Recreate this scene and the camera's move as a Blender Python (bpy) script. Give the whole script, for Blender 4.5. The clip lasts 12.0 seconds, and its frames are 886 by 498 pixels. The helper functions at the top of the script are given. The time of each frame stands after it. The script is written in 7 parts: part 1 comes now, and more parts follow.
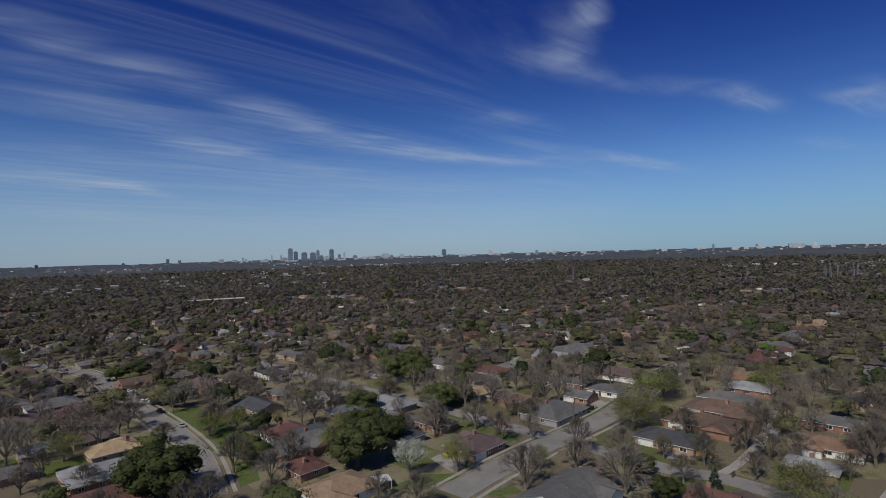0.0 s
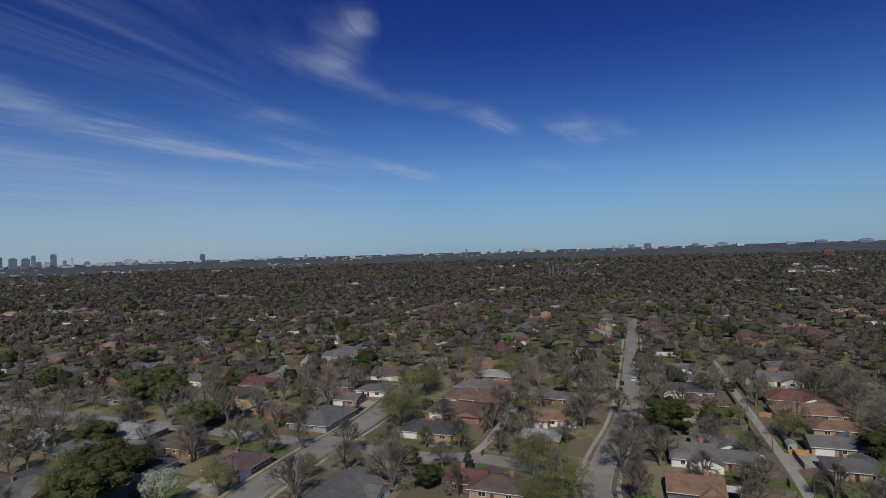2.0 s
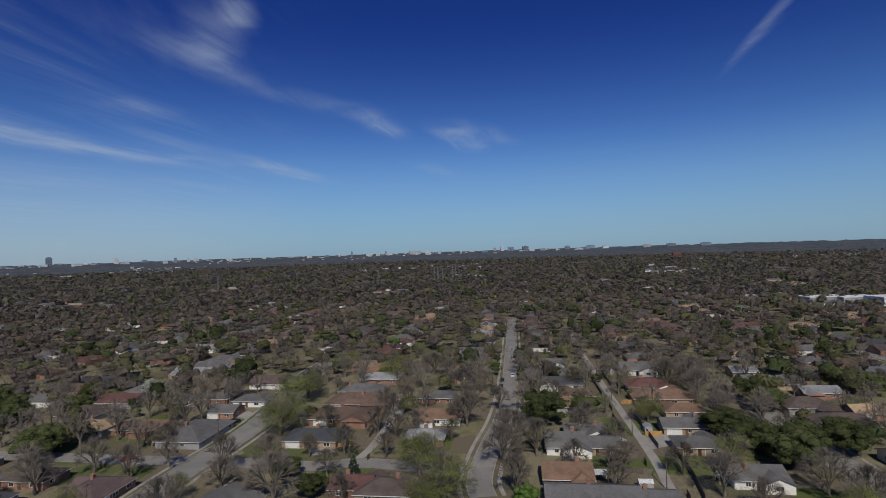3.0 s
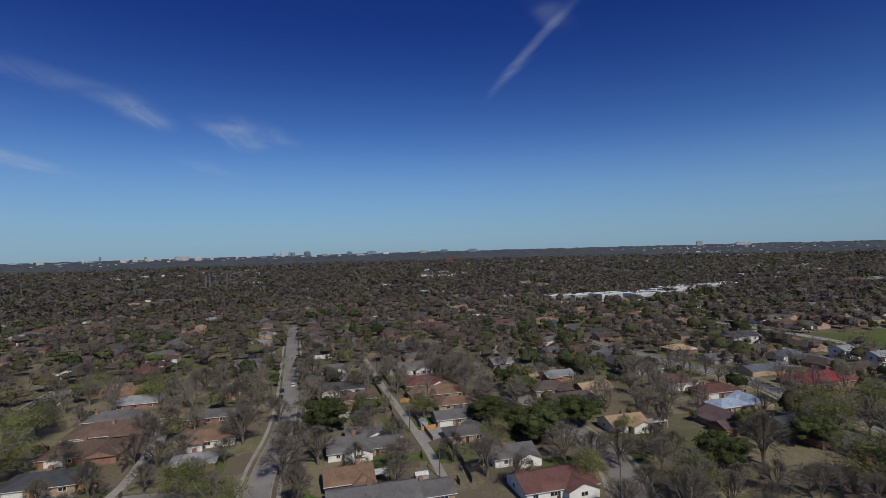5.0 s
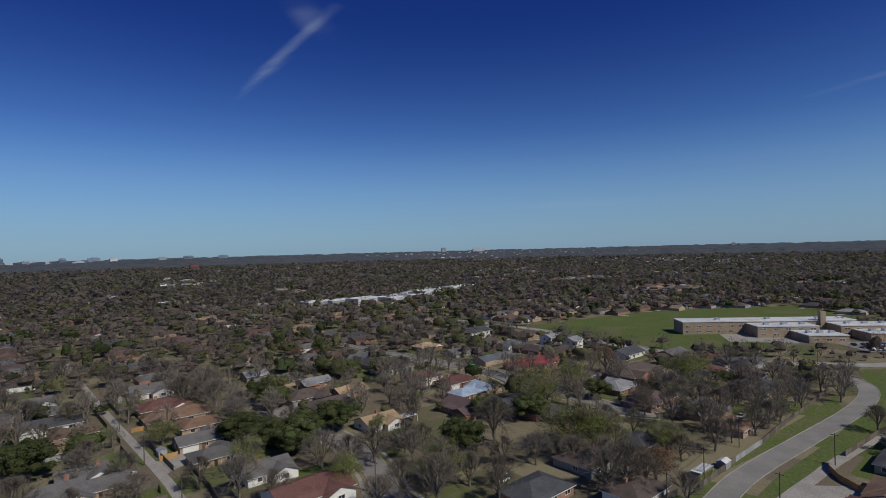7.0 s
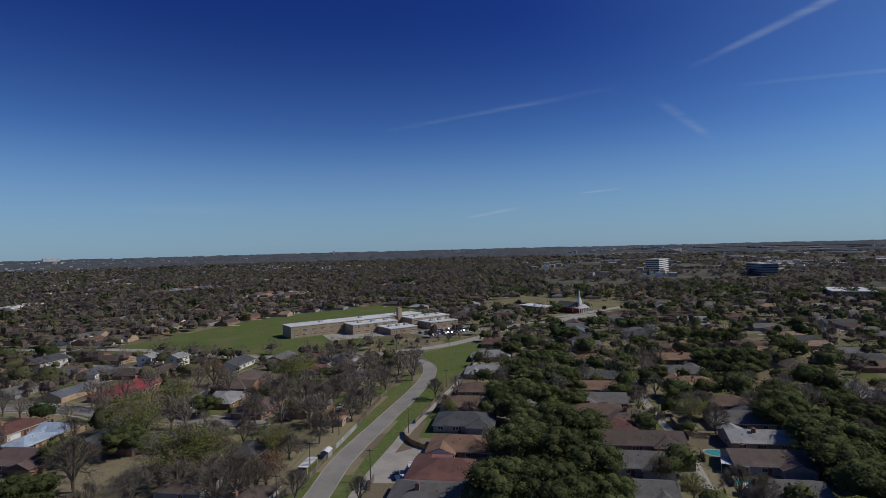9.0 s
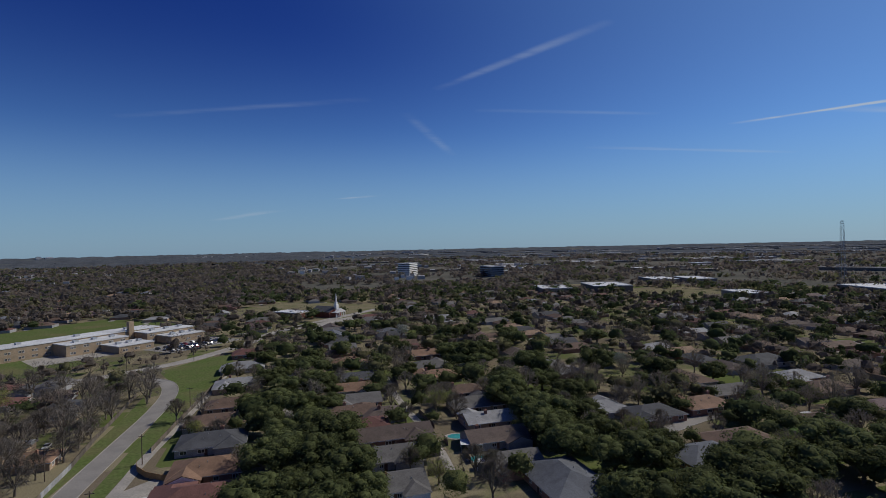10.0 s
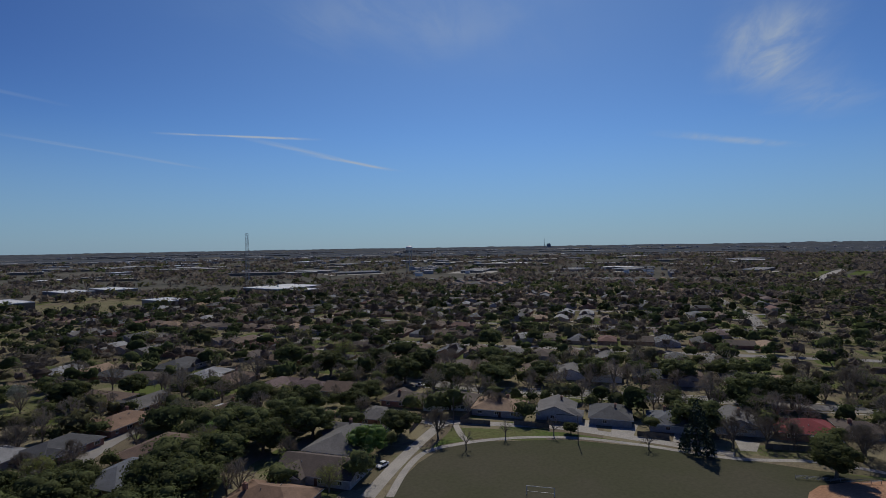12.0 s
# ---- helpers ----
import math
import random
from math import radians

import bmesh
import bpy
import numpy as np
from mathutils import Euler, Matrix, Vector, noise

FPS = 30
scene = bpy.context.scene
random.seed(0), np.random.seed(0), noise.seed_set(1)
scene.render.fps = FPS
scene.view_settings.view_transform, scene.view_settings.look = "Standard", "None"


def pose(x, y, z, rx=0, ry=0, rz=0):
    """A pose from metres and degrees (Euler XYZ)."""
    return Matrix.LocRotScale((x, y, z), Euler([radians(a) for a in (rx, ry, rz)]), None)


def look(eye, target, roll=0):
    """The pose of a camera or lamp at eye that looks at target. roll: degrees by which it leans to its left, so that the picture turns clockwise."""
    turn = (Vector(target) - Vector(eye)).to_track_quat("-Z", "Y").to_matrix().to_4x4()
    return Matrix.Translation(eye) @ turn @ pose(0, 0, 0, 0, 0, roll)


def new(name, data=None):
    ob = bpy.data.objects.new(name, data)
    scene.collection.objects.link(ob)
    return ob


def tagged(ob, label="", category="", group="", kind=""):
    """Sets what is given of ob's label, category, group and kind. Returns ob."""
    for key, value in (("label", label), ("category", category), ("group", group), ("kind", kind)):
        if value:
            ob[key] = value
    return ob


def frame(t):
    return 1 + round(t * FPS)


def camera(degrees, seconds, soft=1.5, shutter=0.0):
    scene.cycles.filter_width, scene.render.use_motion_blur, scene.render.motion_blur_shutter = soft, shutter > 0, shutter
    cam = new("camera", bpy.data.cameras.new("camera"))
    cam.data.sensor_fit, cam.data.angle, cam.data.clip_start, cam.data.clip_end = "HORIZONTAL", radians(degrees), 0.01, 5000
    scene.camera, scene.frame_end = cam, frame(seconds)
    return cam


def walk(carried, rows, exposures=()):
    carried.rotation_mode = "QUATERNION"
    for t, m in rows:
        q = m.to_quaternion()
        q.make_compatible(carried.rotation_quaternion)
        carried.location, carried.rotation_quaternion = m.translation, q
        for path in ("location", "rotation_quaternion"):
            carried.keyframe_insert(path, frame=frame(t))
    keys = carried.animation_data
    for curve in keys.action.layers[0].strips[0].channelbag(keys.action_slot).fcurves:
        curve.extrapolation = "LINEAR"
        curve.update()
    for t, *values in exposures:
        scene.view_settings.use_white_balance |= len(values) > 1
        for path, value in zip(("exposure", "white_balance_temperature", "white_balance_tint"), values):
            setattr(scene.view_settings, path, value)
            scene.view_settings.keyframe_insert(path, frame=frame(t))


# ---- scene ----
# ---------------------------------------------------------------- camera
cam = camera(79.10, 12.0, soft=0.5)
PATH = [
    (0.0, pose(0, 0, 66, 90.44, 1.61, 0.01)),
    (0.5, pose(0, 0, 66, 90.34, 1.64, -6.05)),
    (1.0, pose(0, 0, 66, 90.30, 1.68, -12.22)),
    (1.5, pose(0, 0, 66, 90.27, 1.74, -18.31)),
    (2.0, pose(0, 0, 66, 90.20, 1.76, -24.25)),
    (2.5, pose(0, 0, 66, 90.13, 1.76, -30.02)),
    (3.0, pose(0, 0, 66, 90.09, 1.80, -36.41)),
    (5.0, pose(0, 0, 66, 90.02, 1.57, -59.35)),
    (5.5, pose(0, 0, 66, 90.02, 1.55, -64.74)),
    (6.0, pose(0, 0, 66, 90.03, 1.53, -71.29)),
    (6.5, pose(0, 0, 66, 90.01, 1.51, -77.82)),
    (8.5, pose(0, 0, 66, 89.92, 1.46, -112.62)),
    (9.0, pose(0, 0, 66, 89.85, 1.47, -124.78)),
    (9.5, pose(0, 0, 66, 89.80, 1.32, -137.10)),
    (10.0, pose(0, 0, 66, 89.75, 1.26, -150.31)),
    (10.5, pose(0, 0, 66, 89.64, 1.27, -163.17)),
    (11.0, pose(0, 0, 66, 89.59, 1.22, -174.94)),
    (11.5, pose(0, 0, 66, 89.57, 1.11, -186.58)),
    (11.8, pose(0, 0, 66, 89.54, 1.01, -198.60)),
    (12.0, pose(0, 0, 66, 89.56, 0.90, -207.05)),
]
walk(cam, PATH, exposures=[(0, 0.0), (9.5, 0.0), (12, -0.15)])

# ---------------------------------------------------------------- sky settings
SKY_AIR, SKY_DUST, SKY_OZONE, SKY_STRENGTH = 1.0, 0.3, 4.0, 0.122
SKY_TINT_LOW, SKY_TINT_HIGH, SKY_TINT_SUN, SKY_HAZE = (0.335, 0.505, 0.70), (0.064, 0.138, 0.42), (0.35, 0.475, 0.63), 0.62
HAZE_CLEAR, HAZE_COLOUR, CLOUD_COLOUR = (1.6, 2.5, 3.65), (2.4, 2.95, 3.8), (3.1, 3.7, 4.5)
CIRRUS_TURN, CIRRUS_AIM = -45.0, (-0.28, 0.93, 0.22)
STREAKS = [
    (0.596, 2.098, 0.714, 2.423, 0.060, 0.40),
    (0.534, 2.216, 0.737, 2.943, 0.103, 0.26),
    (0.316, 2.578, 1.060, 3.247, 0.134, 0.24),
    (1.015, 3.159, 1.684, 3.440, 0.154, 0.16),
    (1.843, 3.431, 2.557, 4.089, 0.091, 0.18),
    (-1.781, 2.026, -1.609, 2.522, 0.177, 0.20),
    (-1.609, 2.522, -1.335, 3.275, 0.206, 0.28),
    (-1.335, 3.275, -0.816, 4.340, 0.220, 0.36),
    (-0.816, 4.340, -0.111, 5.452, 0.256, 0.42),
    (-0.221, 5.343, 1.379, 6.221, 0.273, 0.35),
    (-2.292, 4.318, -1.839, 5.216, 0.245, 0.36),
    (-4.868, 5.631, -4.241, 7.437, 0.590, 0.42),
    (-4.082, 6.344, -4.302, 8.481, 0.254, 0.36),
    (-1.494, 4.316, 0.629, 5.944, 0.309, 0.22),
    (1.635, 5.623, 3.201, 7.064, 0.192, 0.42),
    (-2.037, 2.370, -1.577, 3.139, 0.260, 0.16),
    (-2.480, 2.952, -1.640, 4.339, 0.373, 0.14),
    (-7.508, 8.671, -6.905, 13.582, 1.290, 0.25),
    (-2.928, 5.788, 1.187, 9.487, 1.101, 0.16),
    (-3.783, 4.381, -1.703, 5.774, 1.030, 0.13),
    (-3.347, 11.263, 5.946, 17.776, 2.442, 0.14),
    (-10.719, 12.676, -1.777, 20.352, 3.356, 0.18),
    (0.257, 3.889, 0.802, 4.170, 0.192, 0.14),
    (0.263, 3.883, 0.612, 4.159, 0.126, 0.16),
    (2.589, 3.386, 3.514, 4.192, 0.162, 0.40),
    (2.758, 3.315, 3.629, 3.791, 0.129, 0.18),
    (1.689, 3.324, 2.485, 3.983, 0.121, 0.11),
    (3.436, 5.039, 4.585, 5.844, 0.176, 0.14),
    (2.655, 1.015, 3.336, 1.623, 0.027, 0.18),
    (2.142, 0.607, 3.112, 1.455, 0.025, 0.24),
    (2.093, 0.749, 2.420, 0.758, 0.061, 0.12),
    (1.724, 3.280, 2.519, 4.014, 0.127, 0.11),
    (13.114, -0.774, 13.558, -3.478, 1.209, 0.14),
    (0.558, -2.501, 1.683, -2.948, 0.035, 0.26),
    (2.250, -2.883, 3.942, -2.242, 0.052, 0.14),
    (14.884, -11.365, 10.348, -9.661, 0.238, 0.60),
    (7.126, -8.311, 6.087, -8.254, 0.112, 0.55),
    (2.212, -3.373, 2.798, -5.163, 0.046, 0.16),
    (1.698, -3.595, 0.629, -4.455, 0.045, 0.16),
    (0.087, -5.226, -1.219, -4.997, 0.044, 0.70),
    (-1.267, -5.801, -2.825, -6.710, 0.070, 0.55),
    (1.388, -5.635, -0.430, -7.359, 0.069, 0.30),
    (-2.226, -1.274, -3.321, -2.187, 0.206, 0.80),
    (-2.758, -1.782, -4.740, -2.375, 0.266, 0.35),
    (-4.045, -3.479, -5.925, -3.407, 0.115, 0.50),
    (0.023, -5.235, -1.239, -4.981, 0.050, 0.60),
    (-0.611, -5.129, -2.631, -6.671, 0.070, 0.50),
    (-0.400, -2.082, -1.539, -2.253, 0.427, 0.26),
]
# ---------------------------------------------------------------- light and sky
SUN_YAW, SUN_EL = -214.0, 45.0
SUN_DIR = Vector((-math.sin(radians(SUN_YAW)) * math.cos(radians(SUN_EL)), math.cos(radians(SUN_YAW)) * math.cos(radians(SUN_EL)), math.sin(radians(SUN_EL))))
sun = new("sun", bpy.data.lights.new("sun", "SUN"))
sun.data.energy, sun.data.angle, sun.data.color = 3.1, radians(0.53), (1.0, 0.93, 0.82)
sun.matrix_world = look(SUN_DIR * 300, (0, 0, 0))

world = bpy.data.worlds.new("sky")
scene.world = world
world.use_nodes = True


class Nodes:
    """Small helper to write node trees as expressions."""

    def __init__(self, tree):
        self.tree = tree

    def add(self, kind, **props):
        n = self.tree.nodes.new(kind)
        for k, v in props.items():
            if k == "op":
                n.operation = v
            elif k == "blend":
                n.blend_type = v
        return n

    def put(self, socket, value):
        if isinstance(value, bpy.types.NodeSocket):
            self.tree.links.new(value, socket)
        else:
            socket.default_value = value

    def math(self, op, a, b=0.0, c=0.0):
        n = self.add("ShaderNodeMath", op=op)
        for s, v in zip(n.inputs, (a, b, c)):
            self.put(s, v)
        return n.outputs[0]

    def vec(self, op, a, b=None, scale=None):
        n = self.add("ShaderNodeVectorMath", op=op)
        self.put(n.inputs[0], a)
        if b is not None:
            self.put(n.inputs[1], b)
        if scale is not None:
            self.put(n.inputs["Scale"], scale)
        return n.outputs["Value"] if op in ("DOT_PRODUCT", "LENGTH", "DISTANCE") else n.outputs["Vector"]

    def span(self, value, a, b, lo=0.0, hi=1.0):
        n = self.add("ShaderNodeMapRange")
        n.interpolation_type = "SMOOTHSTEP"
        for s, v in zip(n.inputs, (value, a, b, lo, hi)):
            self.put(s, v)
        return n.outputs[0]

    def noise(self, vector, scale, detail=3.0, rough=0.55, distortion=0.0):
        n = self.add("ShaderNodeTexNoise")
        self.put(n.inputs["Vector"], vector)
        n.inputs["Scale"].default_value, n.inputs["Detail"].default_value = scale, detail
        n.inputs["Roughness"].default_value, n.inputs["Distortion"].default_value = rough, distortion
        return n.outputs[0]

    def mix(self, f, a, b, blend="MIX"):
        n = self.add("ShaderNodeMixRGB", blend=blend)
        for s, v in zip(n.inputs, (f, a, b)):
            self.put(s, (*v, 1.0) if isinstance(v, tuple) and len(v) == 3 else v)
        return n.outputs[0]


def build_sky():
    k = Nodes(world.node_tree)
    sky = k.add("ShaderNodeTexSky")
    sky.sky_type = "NISHITA"
    sky.sun_disc = False
    sky.sun_elevation, sky.sun_rotation = radians(SUN_EL), radians(-SUN_YAW)
    sky.altitude, sky.air_density, sky.dust_density, sky.ozone_density = 200, SKY_AIR, SKY_DUST, SKY_OZONE
    way = k.add("ShaderNodeTexCoord").outputs["Generated"]
    part = k.add("ShaderNodeSeparateXYZ")
    k.put(part.inputs[0], way)
    up = k.math("MAXIMUM", part.outputs[2], 0.035)
    flat = k.add("ShaderNodeCombineXYZ")
    k.put(flat.inputs[0], k.math("DIVIDE", part.outputs[0], up))
    k.put(flat.inputs[1], k.math("DIVIDE", part.outputs[1], up))
    p = flat.outputs[0]
    grain = k.noise(p, 1.1, 5.0, 0.6, 0.6)
    # long thin cirrus: noise stretched along the wind
    turn = k.add("ShaderNodeVectorRotate")
    k.put(turn.inputs["Vector"], p)
    turn.inputs["Angle"].default_value = radians(CIRRUS_TURN)
    drawn = k.vec("MULTIPLY", turn.outputs[0], (0.22, 1.0, 1.0))
    wisps = k.span(k.noise(drawn, 1.1, 6.0, 0.62, 1.1), 0.42, 0.9)
    zone = k.span(k.vec("DOT_PRODUCT", way, CIRRUS_AIM), 0.72, 0.98)
    cover = k.math("MULTIPLY", k.math("MULTIPLY", wisps, zone), 0.34)
    # single streaks and trails, frayed along the wind
    fray = k.span(k.noise(k.vec("MULTIPLY", turn.outputs[0], (0.7, 2.6, 1.0)), 1.5, 5.0, 0.62, 0.6), 0.28, 0.7, 0.2, 1.0)
    trails = 0.0
    for ax, ay, bx, by, wide, power in STREAKS:
        rel = k.vec("SUBTRACT", p, (ax, ay, 0.0))
        long = (bx - ax, by - ay, 0.0)
        f = k.math("DIVIDE", k.vec("DOT_PRODUCT", rel, long), long[0] ** 2 + long[1] ** 2)
        f = k.math("MINIMUM", k.math("MAXIMUM", f, 0.0), 1.0)
        off = k.vec("LENGTH", k.vec("SUBTRACT", rel, k.vec("SCALE", long, scale=f)))
        off = k.math("ADD", off, k.math("MULTIPLY", k.math("SUBTRACT", grain, 0.5), wide * 1.5))
        m = k.math("MULTIPLY", k.span(off, wide * 1.7, 0.0, 0.0, power), k.span(f, -0.02, 0.3, 0.2, 1.0))
        m = k.math("MULTIPLY", m, k.span(f, 1.02, 0.7, 0.2, 1.0))
        trails = k.math("ADD", trails, m)
    cover = k.math("MINIMUM", k.math("ADD", cover, k.math("MULTIPLY", trails, fray)), 0.9)
    haze = k.span(part.outputs[2], 0.22, 0.0, 0.0, SKY_HAZE)
    cover = k.math("MULTIPLY", cover, k.span(part.outputs[2], 0.0, 0.12, 0.35, 1.0))
    ahead = k.span(k.vec("DOT_PRODUCT", way, tuple(SUN_DIR)), 0.35, 1.0)
    high = k.mix(ahead, SKY_TINT_HIGH, SKY_TINT_SUN)
    tint = k.mix(k.span(part.outputs[2], 0.0, 0.42), SKY_TINT_LOW, high)
    colour = k.mix(1.0, sky.outputs[0], tint, "MULTIPLY")
    colour = k.mix(haze, colour, k.mix(zone, HAZE_CLEAR, HAZE_COLOUR))
    colour = k.mix(cover, colour, CLOUD_COLOUR)
    back = world.node_tree.nodes["Background"]
    k.put(back.inputs["Color"], colour)
    back.inputs["Strength"].default_value = SKY_STRENGTH


build_sky()


# ---------------------------------------------------------------- materials
def material(name, tones, scale=1.0, fine=12.0, rough=0.85, bump=0.3, metal=0.0, vary=0.0, world_space=False, stretch=(1, 1, 1), spec=0.3, glow_through=0.0, island=0.0, deep=0.05, grain=0.22):
    """Two or three tones mixed by a broad and a fine noise, with relief. vary: brightness change from object to object."""
    m = bpy.data.materials.new(name)
    m.use_nodes = True
    k = Nodes(m.node_tree)
    bsdf = m.node_tree.nodes["Principled BSDF"]
    if world_space:
        at = k.add("ShaderNodeNewGeometry").outputs["Position"]
    else:
        at = k.add("ShaderNodeTexCoord").outputs["Object"]
    at = k.vec("MULTIPLY", at, stretch)
    broad = k.span(k.noise(at, scale, 4.0, 0.6), 0.36, 0.64)
    small = k.noise(at, scale * fine, 3.0, 0.6)
    c = k.mix(broad, tones[0], tones[1])
    if len(tones) > 2:
        c = k.mix(k.span(k.noise(at, scale * 0.37, 3.0, 0.6, 0.4), 0.5, 0.68), c, tones[2])
    lift = k.span(small, 0.25, 0.75, 1 - grain, 1 + grain)
    if vary:
        lift = k.math("MULTIPLY", lift, k.span(k.add("ShaderNodeObjectInfo").outputs["Random"], 0.0, 1.0, 1 - vary, 1 + vary))
    if island:
        lift = k.math("MULTIPLY", lift, k.span(k.add("ShaderNodeNewGeometry").outputs["Random Per Island"], 0.0, 1.0, 1 - island, 1 + island))
    c = k.mix(1.0, c, k.vec("SCALE", (1.0, 1.0, 1.0), scale=lift), "MULTIPLY")
    k.put(bsdf.inputs["Base Color"], c)
    bsdf.inputs["Roughness"].default_value, bsdf.inputs["Metallic"].default_value = rough, metal
    bsdf.inputs["Specular IOR Level"].default_value = spec
    if glow_through:
        thin = k.add("ShaderNodeBsdfTranslucent")
        k.put(thin.inputs["Color"], c)
        blend = k.add("ShaderNodeMixShader")
        blend.inputs[0].default_value = glow_through
        k.put(blend.inputs[1], bsdf.outputs[0])
        k.put(blend.inputs[2], thin.outputs[0])
        k.put(m.node_tree.nodes["Material Output"].inputs["Surface"], blend.outputs[0])
    if bump:
        b = k.add("ShaderNodeBump")
        b.inputs["Strength"].default_value, b.inputs["Distance"].default_value = bump, deep
        k.put(b.inputs["Height"], small)
        k.put(bsdf.inputs["Normal"], b.outputs[0])
    return m


def tone(r, g, b, f=1.0):
    return (r * f, g * f, b * f)


ROOF = {}
for name, c in dict(brown=(.13, .088, .066), umber=(.098, .076, .066), grey=(.125, .121, .117), slate=(.066, .069, .075), ash=(.25, .255, .26),
                    rust=(.215, .135, .09), tan=(.38, .275, .165), tanbrown=(.26, .18, .12), maroon=(.13, .064, .055), red=(.20, .035, .04),
                    plum=(.13, .09, .088), blue=(.28, .35, .44), bluegrey=(.105, .114, .13)).items():
    ROOF[name] = material("shingles " + name, (c, tone(*c, 0.78), tone(*c, 1.15)), 0.35, 9.0, 0.88, 0.5, vary=0.1)
WALL = dict(
    rose=material("rose brick", ((.30, .17, .12), (.24, .13, .095), (.33, .21, .16)), 0.6, 14, 0.9, 0.4, vary=0.12),
    buff=material("buff brick", ((.40, .30, .21), (.33, .24, .165)), 0.6, 14, 0.9, 0.4, vary=0.12),
    white=material("white painted boards", ((.74, .73, .69), (.66, .65, .61)), 0.7, 10, 0.7, 0.2, vary=0.06),
    ochre=material("ochre boards", ((.42, .31, .14), (.36, .26, .12)), 0.7, 10, 0.8, 0.2),
    grey=material("grey boards", ((.33, .33, .33), (.27, .27, .28)), 0.7, 10, 0.8, 0.2, vary=0.15))
TRIM = material("white trim paint", ((.72, .71, .68), (.64, .63, .60)), 1.5, 8, 0.6, 0.1)
PANE = material("dark window glass", ((.02, .024, .03), (.03, .034, .04)), 0.5, 4, 0.08, 0.0, spec=0.6)
DOOR = material("door paint", ((.12, .06, .04), (.09, .05, .035)), 1, 8, 0.5, 0.1, vary=0.4)
METAL = material("weathered sheet metal", ((.50, .52, .53), (.40, .41, .42)), 0.8, 10, 0.45, 0.1, metal=0.5)
BARK = material("grey brown bark", ((.165, .142, .112), (.124, .106, .085)), 1.5, 8, 0.95, 0.5, vary=0.2)
POLEWOOD = material("weathered pole wood", ((.13, .10, .075), (.09, .07, .055)), 2, 8, 0.9, 0.4)
TWIG = material("bare twigs", ((.194, .168, .138), (.155, .136, .115), (.194, .177, .124)), 0.25, 6, 0.95, 0.0, vary=0.25, glow_through=0.25, spec=0.0)
LEAF = dict(
    oak=material("live oak leaves", ((.112, .130, .052), (.086, .103, .043), (.136, .148, .064)), 0.35, 8, 0.75, 0.6, vary=0.25, glow_through=0.45, spec=0.05, deep=0.5, grain=0.4),
    budding=material("yellow green buds", ((.240, .262, .084), (.196, .218, .070), (.258, .256, .102)), 0.35, 8, 0.8, 0.0, vary=0.2, glow_through=0.4, spec=0.08),
    fresh=material("fresh green leaves", ((.14, .24, .05), (.11, .19, .04)), 0.35, 8, 0.75, 0.0, vary=0.15, glow_through=0.35),
    blossom=material("white blossom", ((.40, .41, .35), (.28, .30, .24), (.22, .26, .17)), 0.5, 8, 0.8, 0.0, vary=0.1),
    pale=material("pale seed twigs", ((.24, .22, .19), (.18, .165, .14)), 0.4, 8, 0.9, 0.0, vary=0.1),
    russet=material("russet dead leaves", ((.20, .115, .062), (.155, .098, .056), (.15, .122, .066)), 0.35, 8, 0.85, 0.0, vary=0.1),
    conifer=material("dark conifer needles", ((.03, .05, .025), (.022, .036, .02)), 0.5, 8, 0.8, 0.0))
FAR_TWIG = material("far bare woods", ((.174, .148, .127), (.142, .122, .107), (.166, .148, .112)), 0.03, 34, 0.95, 0.0, world_space=True, spec=0.0, glow_through=0.5, island=0.2, grain=0.25)
FAR_LEAF = material("far evergreen woods", ((.084, .106, .048), (.066, .084, .040), (.104, .120, .056)), 0.03, 34, 0.9, 0.0, world_space=True, spec=0.0, glow_through=0.5, island=0.3, grain=0.35)
FAR_BUD = material("far budding woods", ((.142, .142, .074), (.122, .122, .064), (.152, .144, .086)), 0.03, 34, 0.9, 0.0, world_space=True, spec=0.0, glow_through=0.45, island=0.25, grain=0.3)
